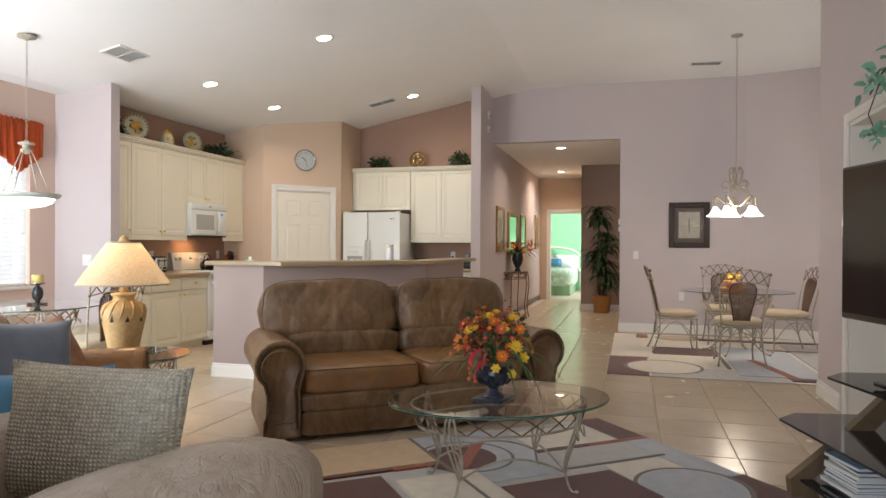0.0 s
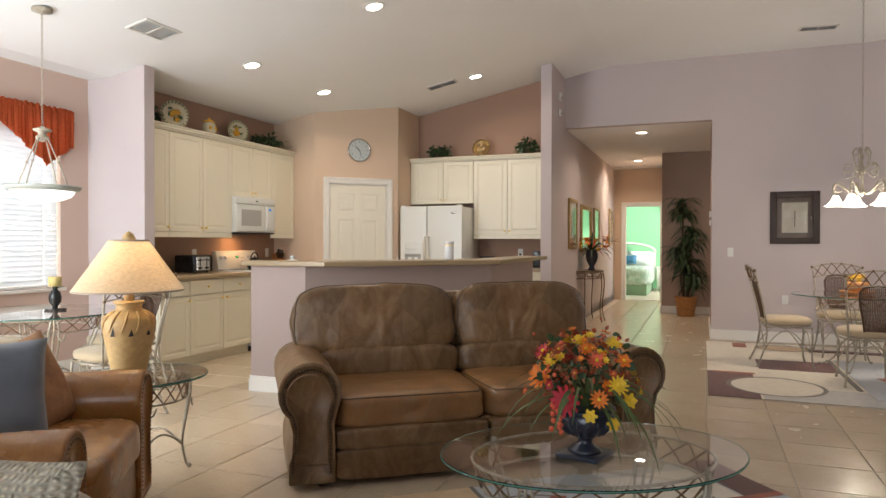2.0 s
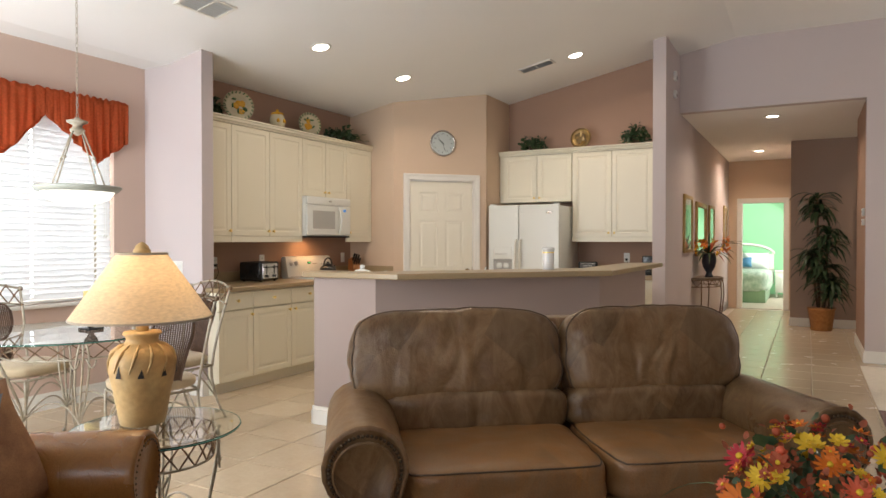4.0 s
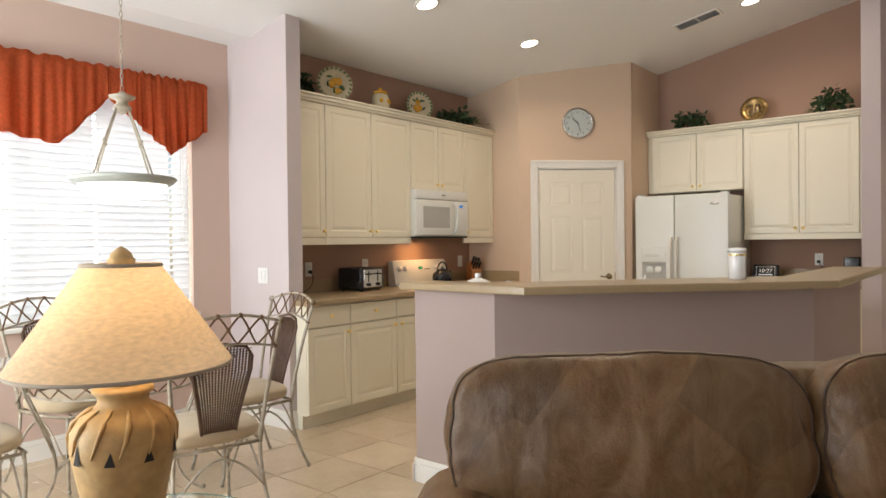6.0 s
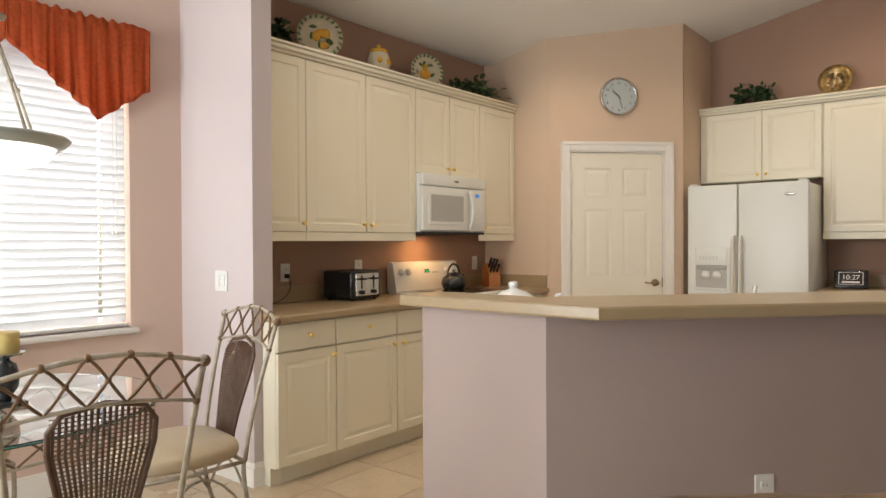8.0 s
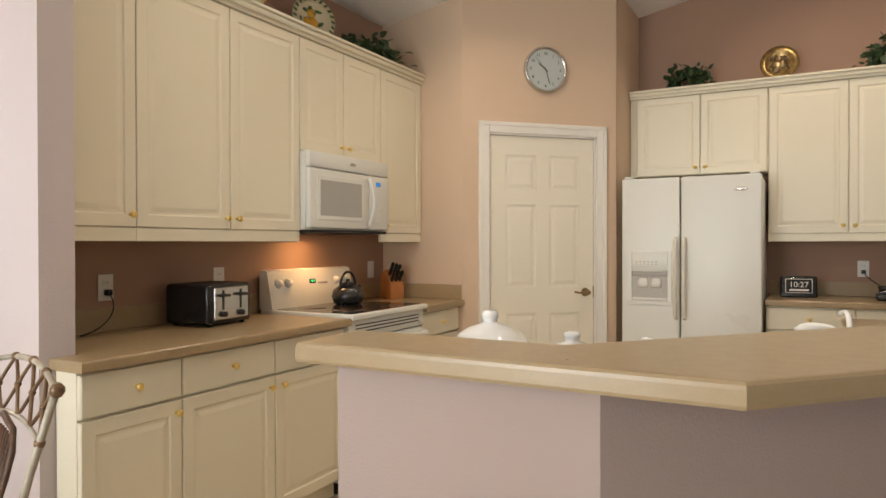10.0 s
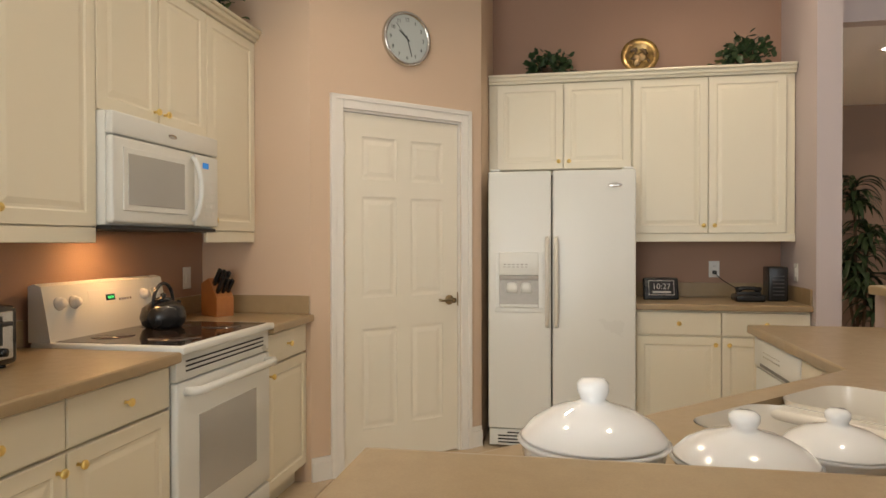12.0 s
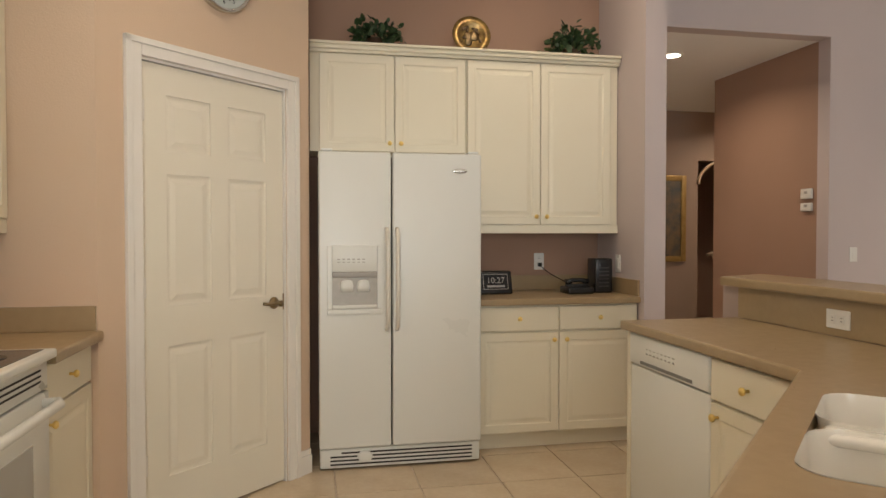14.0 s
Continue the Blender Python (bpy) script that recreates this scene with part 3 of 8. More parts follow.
casing("trim_pantry_door", PD1 - PD0, PDH, PM @ Matrix.Translation((PD0, 0, 0)))
casing("trim_bedroom_door", 0.74, 2.06, Matrix.Translation((-1.66, 16.5, 0)), cw=0.085)


def six_panel_door(name, w, h, m, label):
    door = thing(name, m, label, "door", kind="structure")
    s = Shape()
    t = 0.035
    st = 0.115
    cols = [(st, (w - 0.1) / 2), ((w + 0.1) / 2, w - st)]
    rows = [(0.22, 0.80), (0.98, 1.56), (1.66, h - 0.13)]
    s.box(0, 0.008, 0, w, t, h)
    xs = [0] + [v for c in cols for v in c] + [w]
    s.box(0, 0, 0, st, 0.0085, h).box(w - st, 0, 0, w, 0.0085, h).box(cols[0][1], 0, 0.001, cols[1][0], 0.0085, h - 0.001)
    zs = [0] + [v for r in rows for v in r] + [h]
    for c in cols:
        for k in range(0, len(zs), 2):
            s.box(c[0], 0.0, zs[k] + 0.0005, c[1], 0.0085, zs[k + 1] - 0.0005)
    part("slab", s, DOOR, door)
    for c in cols:
        for r in rows:
            part("door_panel", rings_panel(c[1] - c[0], r[1] - r[0], 0.008, [(0, 0.004), (0.012, 0.0065), (0.02, 0.0065), (0.045, 0.001)]), DOOR, door, m=Matrix.Translation((c[0], 0.0005, r[0])))
    hd = Shape().lathe([(0.031, 0), (0.031, 0.006), (0.024, 0.012), (0.012, 0.016), (0.011, 0.045), (0.016, 0.05), (0.016, 0.058), (0.001, 0.06)], n=18, m=pose(0, 0, 0, 90, 0, 0))
    hd.tube([(0, -0.05, 0), (-0.03, -0.053, 0.003), (-0.07, -0.05, 0.0), (-0.105, -0.045, 0.006)], [0.009, 0.008, 0.007, 0.008], 8)
    part("door_handle", hd, BRONZE, door, "aged brass lever handle", m=Matrix.Translation((w - 0.065, 0, 0.94)))
    part("latch_plate", Shape().box(w - 0.004, -0.004, 0.90, w + 0.003, 0.012, 0.985, 0.002), BRONZE, door)
    for z in (0.25, 1.02, 1.78):
        part("hinge", Shape().box(-0.006, -0.008, z, 0.008, 0.004, z + 0.09, 0.002), TRIM, door)
    return door


six_panel_door("door_pantry", PD1 - PD0 - 0.03, PDH - 0.025, PM @ Matrix.Translation((PD0 + 0.015, 0.012, 0.01)), "closed off-white six-panel pantry door in a moulded frame")

# window with sill and closed blinds
win = thing("window_nook", Matrix.Translation((0, 0, 0)), "white-framed window with closed white slat blinds in the breakfast nook", "window", kind="structure")
part("window_sill", Shape().box(WX - 0.06, WY0 - 0.03, WZ0 - 0.03, WX + 0.045, WY1 + 0.03, WZ0, 0.006), TRIM, win)
fr = Shape()
fx0, fx1 = WX - 0.17, WX - 0.12
fr.box(fx0, WY0, WZ0, fx1, WY0 + 0.05, WZ1).box(fx0, WY1 - 0.05, WZ0, fx1, WY1, WZ1).box(fx0, WY0 + 0.05, WZ0, fx1, WY1 - 0.05, WZ0 + 0.05).box(fx0, WY0 + 0.05, WZ1 - 0.05, fx1, WY1 - 0.05, WZ1)
fr.box(fx0, (WY0 + WY1) / 2 - 0.025, WZ0 + 0.05, fx1, (WY0 + WY1) / 2 + 0.025, WZ1 - 0.05)
part("window_frame", fr, TRIM, win)
for y0, y1 in ((WY0 + 0.05, (WY0 + WY1) / 2 - 0.025), ((WY0 + WY1) / 2 + 0.025, WY1 - 0.05)):
    pane = part("pane", Shape().box(WX - 0.148, y0, WZ0 + 0.05, WX - 0.144, y1, WZ1 - 0.05), glass_mat("window_pane", (1, 1, 1)), win)
    pane.visible_shadow = False
blind = thing("window_blind", Matrix.Translation((WX - 0.04, 0, 0)), "closed white faux-wood blind hanging in the nook window", "blind")
tilt = pose(0, 0, 0, 0, 24, 0)
slat = Shape()
holes = [3.74, 4.24, 4.70, 5.22, 5.75]          # cord slots, cut through each slat
for a, b in zip([WY0 + 0.012] + [h + 0.012 for h in holes], [h - 0.012 for h in holes] + [WY1 - 0.012]):
    slat.box(-0.002, a, -0.026, 0.002, b, 0.026, m=tilt)
for h in holes:
    slat.box(-0.002, h - 0.012, -0.026, 0.002, h + 0.012, -0.016, m=tilt).box(-0.002, h - 0.012, 0.016, 0.002, h + 0.012, 0.026, m=tilt)
slat = slat.mesh("slat")
k = 0
while WZ0 + 0.055 + k * 0.046 < WZ1 - 0.04:
    part("slat", slat, BLIND, blind, m=Matrix.Translation((0, 0, WZ0 + 0.055 + k * 0.046)))
    k += 1
part("bottom_rail", Shape().box(-0.02, WY0 + 0.012, WZ0 + 0.004, 0.02, WY1 - 0.012, WZ0 + 0.026, 0.004), TRIM, blind)
part("head_rail", Shape().box(-0.025, WY0 + 0.012, WZ1 - 0.045, 0.03, WY1 - 0.012, WZ1 - 0.002, 0.004), TRIM, blind)
for y in (WY1 - 0.09, WY1 - 0.07):
    part("pull_cord", Shape().tube([(0.035, y, WZ1 - 0.05), (0.036, y, 1.45), (0.034, y, 1.38)], 0.0018, 5).ball((0.034, y, 1.36), 0.009, 8, 1.6), WHITEP, blind)

# recessed lights, vents and sprinklers in the ceiling
SL = Matrix.Rotation(-math.atan(0.2), 4, "Y")


def downlight(x, y, z, slope=True, power=8.5):
    m = Matrix.Translation((x, y, z)) @ (SL if slope else Matrix.Identity(4))
    o = thing("recessed_light", m, "lit round recessed ceiling light with a white trim ring", "ceiling light", "recessed ceiling lights")
    part("trim_ring", Shape().lathe([(0.072, -0.002), (0.075, -0.008), (0.092, -0.008), (0.098, -0.003), (0.098, 0.0)], n=28, cap=False), TRIM, o)
    part("lens", Shape().lathe([(0.001, -0.0045), (0.074, -0.0045)], n=28, cap=False), CANLIT, o)
    lamp("downlight", "AREA", m @ Matrix.Translation((0, 0, -0.012)), power, (1.0, 0.83, 0.66), 0.12, spread=150)


for x, y in ((-4.40, 7.0), (-4.37, 8.36), (-2.81, 9.48), (-2.85, 6.70)):
    downlight(x, y, ceil_z(x))
downlight(-0.92, 11.5, 2.875, False, 15)
downlight(-1.27, 15.0, 2.875, False, 24)
# added, unseen downlight that brightens the foyer
downlight(1.3, 13.1, 2.875, False, 16)


VENT_PALE = mat("vent_pale", (0.84, 0.86, 0.88), (0.80, 0.82, 0.84), 5, 0.7)
VENT_DARK = mat("vent_dark_grey", (0.16, 0.16, 0.16), (0.22, 0.22, 0.21), 5, 0.8)
VENT_SLAT = mat("vent_slat_grey", (0.42, 0.42, 0.41), (0.36, 0.36, 0.35), 9, 0.6)


def vent(x, y, w, d, rot, slope, dark=False):
    o = thing("ceiling_vent", Matrix.Translation((x, y, ceil_z(x) - 0.001)) @ (SL if slope else Matrix.Identity(4)) @ pose(0, 0, 0, 0, 0, rot), "white louvred air vent set in the ceiling", "air vent", "ceiling air vents")
    part("frame", Shape().box(-w / 2, -d / 2, -0.012, w / 2, -d / 2 + 0.02, 0, 0.003).box(-w / 2, d / 2 - 0.02, -0.012, w / 2, d / 2, 0, 0.003).box(-w / 2, -d / 2 + 0.02, -0.012, -w / 2 + 0.02, d / 2 - 0.02, 0).box(w / 2 - 0.02, -d / 2 + 0.02, -0.012, w / 2, d / 2 - 0.02, 0).box(-0.008, -d / 2 + 0.02, -0.012, 0.008, d / 2 - 0.02, 0), TRIM, o)
    part("backing", Shape().box(-w / 2 + 0.02, -d / 2 + 0.02, -0.003, w / 2 - 0.02, d / 2 - 0.02, -0.001), VENT_DARK if dark else VENT_PALE, o)
    sl = Shape().box(-w / 2 + 0.02, -0.011, -0.001, w / 2 - 0.02, 0.011, 0.001, m=pose(0, 0, 0, 35, 0, 0)).mesh("louvre")
    nn = max(3, int((d - 0.05) / 0.026))
    for i in range(nn):
        part("louvre", sl, VENT_SLAT if dark else TRIM, o, m=Matrix.Translation((0, -d / 2 + 0.033 + i * (d - 0.066) / (nn - 1), -0.009)))


vent(-4.44, 5.72, 0.40, 0.24, 90, True)
vent(-3.24, 9.40, 0.40, 0.18, 0, True, True)
vent(1.13, 9.9, 0.40, 0.16, 8, False, True)

# the half wall of the bar and its tops
BAR_Z = 1.105
bar_out = [(-3.66, 6.0), (-3.125, 6.0), (-1.94, 7.33), (-1.94, 9.0)]
bar_in = [(-2.07, 9.0), (-2.07, 7.385), (-3.185, 6.13), (-3.66, 6.13)]
# the slanting face's shade is put into the colour of the whole half wall
struct("wall_bar", Shape().prism(bar_out + bar_in, 0, BAR_Z - 0.04), mat("shaded_bar_wall_paint", (0.39, 0.305, 0.275), (0.37, 0.29, 0.26), 1.3, 0.75, bump=0.25, bscale=160))


def top_slab(name, outline, z, t, label, holes=None):
    """A worktop: outline anticlockwise, with a stepped, rounded nose."""
    c = Vector((sum(p[0] for p in outline) / len(outline), sum(p[1] for p in outline) / len(outline)))
    bm = bmesh.new()
    vs = [bm.verts.new((x, y, z - t)) for x, y in outline]
    f = bm.faces.new(vs)
    r = bmesh.ops.extrude_face_region(bm, geom=[f])
    bmesh.ops.translate(bm, verts=[v for v in r["geom"] if isinstance(v, bmesh.types.BMVert)], vec=(0, 0, t))
    bm.normal_update()
    top = [e for e in bm.edges if all(abs(v.co.z - z) < 1e-5 for v in e.verts)]
    bmesh.ops.bevel(bm, geom=top, offset=0.012, segments=3, profile=0.6, affect="EDGES")
    low = [e for e in bm.edges if all(abs(v.co.z - (z - t)) < 1e-5 for v in e.verts)]
    bmesh.ops.bevel(bm, geom=low, offset=0.008, segments=2, profile=0.6, affect="EDGES")
    bmesh.ops.recalc_face_normals(bm, faces=bm.faces)
    me = bpy.data.meshes.new(name)
    bm.to_mesh(me)
    bm.free()
    me.materials.append(COUNTER)
    ob = new(name, me)
    return tagged(ob, label, "worktop")


bar_top_out = [(-3.715, 5.935), (-2.90, 5.925), (-1.79, 7.13), (-1.79, 9.10)]
bar_top_in = [(-2.12, 8.95), (-2.12, 7.44), (-3.235, 6.15), (-3.715, 6.15)]
top_slab("bar_top", bar_top_out + bar_top_in, BAR_Z, 0.042, "tan solid-surface bar top with a rounded edge on the half wall")
s = Shape()
for (x0, y0), (x1, y1) in zip(bar_out, bar_out[1:] + [(-2.07, 9.0)]):
    d = Vector((x1 - x0, y1 - y0, 0))
    mm = Matrix.Translation((x0, y0, 0)) @ Matrix.Rotation(math.atan2(d.y, d.x), 4, "Z")
    s.box(-0.006, -0.016, 0, d.length + 0.006, 0.0, 0.10, m=mm)
    s.box(-0.004, -0.01, 0.10, d.length + 0.004, 0.0, 0.13, 0.003, m=mm)
mm = Matrix.Translation((-3.66, 6.13, 0)) @ Matrix.Rotation(radians(-90), 4, "Z")
s.box(0, -0.016, 0, 0.146, 0.0, 0.10, m=mm).box(0, -0.01, 0.10, 0.14, 0.0, 0.13, m=mm)
struct("baseboard_bar", s, TRIM)
# backsplash on the kitchen side of the bar
sp = Shape().prism([(-3.66, 6.132), (-3.187, 6.132), (-2.072, 7.387), (-2.072, 8.86), (-2.085, 8.86), (-2.085, 7.393), (-3.193, 6.145), (-3.66, 6.145)], 0.92, BAR_Z - 0.043)
tagged(part("backsplash", sp, COUNTER), "tan solid-surface backsplash behind the sink", "backsplash")


# kitchen cabinets
def knob_shape():
    return Shape().lathe([(0.006, 0), (0.005, 0.012), (0.013, 0.02), (0.0145, 0.026), (0.011, 0.031), (0.001, 0.033)], n=14, m=pose(0, 0, 0, 90, 0, 0))


KNOB = knob_shape().mesh("knob")
KNOB.materials.append(BRASS)


def cabinet(name, m, w, h, d, fronts, label, group, toe=0.0, valance=0.0):
    """fronts: (kind, x0, z0, x1, z1, knob_x, knob_z) on the face at y=0; local x along the run, y into the wall."""
    c = thing(name, m, label, "cabinet", group)
    body = Shape().box(0.001, 0.021, toe, w - 0.001, d, h, 0.0)
    part("body", body, CAB, c)
    if toe:
        part("plinth", Shape().box(0.001, 0.07, 0.0, w - 0.001, d, toe), CAB, c)
    if valance:
        part("light_rail", Shape().box(0.0005, 0.004, -valance, w - 0.0005, 0.022, 0.0, 0.003), CAB, c)
    for kind, x0, z0, x1, z1, kx, kz in fronts:
        me = rings_panel(x1 - x0 - 0.005, z1 - z0 - 0.005, 0.02, DRAWER_RINGS if kind == "drawer" else DOOR_RINGS)
        f = part(kind, me, CAB, c, m=Matrix.Translation((x0 + 0.0025, 0, z0 + 0.0025)))
        part("knob", KNOB, BRASS, f, "polished brass knob", m=Matrix.Translation((kx - x0, 0, kz - z0)))
    return c


def at(x, y, z, rz):
    return Matrix.Translation((x, y, z)) @ pose(0, 0, 0, 0, 0, rz)


UF, BF = -5.20, -4.905            # faces of the left wall and base units
UZ, UT, UM = 1.365, 2.405, 1.80
G1, G2 = "upper kitchen cabinets", "base kitchen cabinets"
LU = "cream raised-panel wall cabinet with brass knobs"
# left run, uppers (local x runs along +y)
H = UT - UZ
ld = 0.32


def upper_left(y0, y1, doors, z0=UZ, val=0.055, label=LU):
    return cabinet("wall_cabinet", at(UF, y0, z0, 90), y1 - y0, UT - z0, ld, [("door", a - y0, 0, b - y0, UT - z0, k - y0, 0.05) for a, b, k in doors], label, G1, valance=val)


upper_left(6.338, 6.70, [(6.338, 6.70, 6.665)], label="narrow cream raised-panel wall cabinet beside the wall end")
upper_left(6.70, 7.69, [(6.70, 7.20, 7.165), (7.20, 7.69, 7.235)], label="double-door cream raised-panel wall cabinet over the toaster")
upper_left(7.69, 8.46, [(7.69, 8.075, 8.04), (8.075, 8.46, 8.11)], z0=UM, val=0.0, label="short cream double-door cabinet over the microwave")
upper_left(8.46, 8.963, [(8.46, 8.963, 8.50)], label="single-door cream wall cabinet beside the pantry wall")
def crown(name, x0, y0, x1, y1, rz, w, d, label):
    s = Shape().box(-0.0, -0.012, 0, w, d, 0.018, 0.003).box(0.0, -0.03, 0.018, w, d, 0.045, 0.006).box(0, -0.042, 0.045, w, d, 0.062, 0.004)
    return tagged(part(name, s, CAB, None, label, m=at(x0, y0, UT + 0.0005, rz)), "", "moulding")
crown("cabinet_crown", UF, 6.338, 0, 0, 90, 8.963 - 6.338, ld, "cream crown moulding along the tops of the wall cabinets")
# left run, base
BT = 0.878


def base_left(y0, y1, fronts, label):
    return cabinet("base_cabinet", at(BF, y0, 0, 90), y1 - y0, BT, 0.61, fronts, label, G2, toe=0.10)


LB = "cream base cabinet with drawer and raised-panel door under the tan counter"
first = base_left(6.338, 6.67, [("drawer", -0.075, 0.72, 0.332, 0.87, 0.13, 0.795), ("door", -0.075, 0.105, 0.332, 0.715, 0.298, 0.665)], LB)
part("scribe_panel", Shape().box(-0.074, 0.021, 0.10, 0.0, 0.13, BT).box(-0.074, 0.07, 0.0, 0.0, 0.13, 0.10), CAB, first)
base_left(6.67, 7.68, [("drawer", 0, 0.72, 0.505, 0.87, 0.25, 0.795), ("drawer", 0.505, 0.72, 1.01, 0.87, 0.76, 0.795),
                       ("door", 0, 0.105, 0.505, 0.715, 0.465, 0.665), ("door", 0.505, 0.105, 1.01, 0.715, 0.545, 0.665)], "wide cream base cabinet with two drawers over two doors")
base_left(8.455, 8.963, [("drawer", 0, 0.72, 0.508, 0.87, 0.254, 0.795), ("door", 0, 0.105, 0.508, 0.715, 0.045, 0.665)], "cream base cabinet with one drawer between range and pantry")
top_slab("counter_left", [(KX, 6.338), (-5.037, 6.338), (-5.037, 6.24), (-4.86, 6.24), (-4.86, 7.683), (KX, 7.683)], 0.92, 0.04, "tan solid-surface counter along the kitchen wall")
top_slab("counter_corner", [(KX, 8.452), (-4.86, 8.452), (-4.86, 8.963), (KX, 8.963)], 0.92, 0.04, "short tan counter between range and pantry wall")
bs = Shape().box(KX, 6.338, 0.9205, KX + 0.013, 7.683, 1.02).box(KX, 8.452, 0.9205, KX + 0.013, 8.95, 1.02).box(KX, 8.95, 0.9205, -4.885, 8.963, 1.02, 0.002)
tagged(part("backsplash", bs, COUNTER, kind="structure"), "low tan backsplash along the kitchen wall", "backsplash")

# fridge wall (local x along +x)
RU, RB = 10.20, 9.92
def cab_r(x0, x1, doors, z0, val, label):
    return cabinet("wall_cabinet", at(x0, RU, z0, 0), x1 - x0, UT - z0, 0.328, [("door", a - x0, 0, b - x0, UT - z0, k - x0, 0.05) for a, b, k in doors], label, G1, valance=val)
cab_r(-4.045, -3.075, [(-3.99, -3.53, -3.565), (-3.53, -3.08, -3.495)], 1.81, 0.0, "cream double-door cabinet over the refrigerator")
cab_r(-3.075, -2.045, [(-3.07, -2.585, -2.62), (-2.585, -2.10, -2.55)], UZ, 0.055, "tall cream double-door wall cabinet beside the refrigerator")
crown("cabinet_crown", -4.045, RU, 0, 0, 0, 2.0, 0.328, "cream crown moulding over the refrigerator cabinets")
cabinet("base_cabinet", at(-3.075, RB, 0, 0), 1.03, BT, 0.61, [("drawer", 0.0, 0.72, 0.515, 0.87, 0.257, 0.795), ("drawer", 0.515, 0.72, 1.03, 0.87, 0.772, 0.795),
        ("door", 0, 0.105, 0.515, 0.715, 0.475, 0.665), ("door", 0.515, 0.105, 1.03, 0.715, 0.555, 0.665)], "cream base cabinet with two drawers over two doors beside the refrigerator", G2, toe=0.10)
top_slab("counter_right", [(-3.078, 9.885), (-2.043, 9.885), (-2.043, 10.528), (-3.078, 10.528)], 0.92, 0.04, "tan solid-surface counter beside the refrigerator")
bs = Shape().box(-3.078, 10.515, 0.9205, -2.058, 10.528, 1.02, 0.002).box(-2.056, 9.90, 0.9205, -2.043, 10.528, 1.02, 0.002)
tagged(part("backsplash", bs, COUNTER, kind="structure"), "low tan backsplash behind the telephone", "backsplash")

# microwave
mw = thing("microwave_oven", at(-5.14, 7.695, 1.375, 90), "white over-the-range microwave oven under the short cabinet", "microwave")
MWW, MWH = 0.758, 0.422
part("body", Shape().box(0, 0.03, 0.0, MWW, 0.375, MWH, 0.004), APPL, mw)
part("top_grille", Shape().box(0, 0, MWH - 0.085, MWW, 0.031, MWH, 0.008), APPL, mw)
dr = part("door", Shape().box(0.0, 0.0, 0.008, 0.555, 0.031, MWH - 0.09, 0.012), APPL, mw)
part("window_surround", Shape().box(0.06, -0.004, 0.055, 0.49, 0.001, 0.295, 0.003), APPL, dr)
part("window", Shape().box(0.085, -0.006, 0.078, 0.465, -0.003, 0.272, 0.001), APPLG, dr)
part("handle", Shape().tube(bez((0.53, -0.004, 0.03), (0.535, -0.06, 0.08), (0.535, -0.06, 0.26), (0.53, -0.004, 0.315), 12), 0.012, 8), APPL, dr)
cp = part("control_panel", Shape().box(0.558, 0.0, 0.008, MWW, 0.031, MWH - 0.09, 0.008), APPL, mw)
part("display", Shape().box(0.62, -0.003, 0.272, 0.668, 0.001, 0.298, 0.001), glow("clock_display_blue", (0.02, 0.16, 0.45), 0.8), cp)
keys = Shape()
for i in range(3):
    for j in range(5):
        keys.box(0.60 + i * 0.045, -0.002, 0.05 + j * 0.036, 0.632 + i * 0.045, 0.001, 0.074 + j * 0.036, 0.002)
part("keypad", keys, WHITEP, cp)
part("underside", Shape().box(0.006, 0.012, -0.016, MWW - 0.006, 0.36, -0.001), DARKGAP, mw)
part("badge", Shape().lathe([(0.001, 0.0015), (0.018, 0.0012), (0.02, 0.0)], n=14, sx=1.6, sy=0.5, m=Matrix.Translation((0.385, -0.0005, MWH - 0.043)) @ pose(0, 0, 0, 90, 0, 0)), CHROME, mw)
lamp("hood_light", "AREA", at(-5.34, 8.02, 1.352, 0), 2.2, (1.0, 0.56, 0.24), 0.10)

# range
st = thing("electric_range", at(-4.885, 7.69, 0, 90), "white freestanding electric range with a black glass top", "stove")
SW = 0.758
part("body", Shape().box(0, 0.03, 0.06, SW, 0.61, 0.905, 0.004), APPL, st)
part("plinth", Shape().box(0.01, 0.05, 0.0, SW - 0.01, 0.6, 0.06), DARKGAP, st)
part("cooktop_frame", Shape().box(-0.002, -0.03, 0.905, SW + 0.002, 0.60, 0.935, 0.007), APPL, st)
ct = part("cooktop", Shape().box(0.03, 0.0, 0.9352, SW - 0.03, 0.53, 0.9372), BLACKGLASS, st)
for x, y, r in ((0.20, 0.13, 0.10), (0.56, 0.13, 0.085), (0.20, 0.40, 0.08), (0.56, 0.40, 0.105)):
    part("burner", Shape().lathe([(0.001, 0.0), (r, 0.0), (r, -0.0005)], (x, y, 0.9380), 32, cap=False), BURNER, ct)
dr = part("oven_door", Shape().box(0.0, -0.005, 0.20, SW, 0.03, 0.80, 0.008), APPL, st)
part("oven_window", Shape().box(0.14, -0.007, 0.33, SW - 0.14, -0.003, 0.66, 0.02), APPLG, dr)
part("oven_handle", Shape().tube([(0.05, -0.005, 0.765), (0.05, -0.05, 0.768), (0.08, -0.062, 0.768), (SW - 0.08, -0.062, 0.768), (SW - 0.05, -0.05, 0.768), (SW - 0.05, -0.005, 0.765)], 0.017, 10), APPL, dr)
part("vent_strip", Shape().box(0.0, 0.0, 0.805, SW, 0.031, 0.90, 0.004), APPL, st)
sl = Shape()
for i in range(3):
    sl.box(0.06, -0.002, 0.835 + i * 0.018, SW - 0.06, 0.001, 0.841 + i * 0.018)
part("vent_slot", sl, DARKGAP, st)
part("storage_drawer", Shape().box(0.0, -0.004, 0.07, SW, 0.03, 0.19, 0.008), APPL, st)
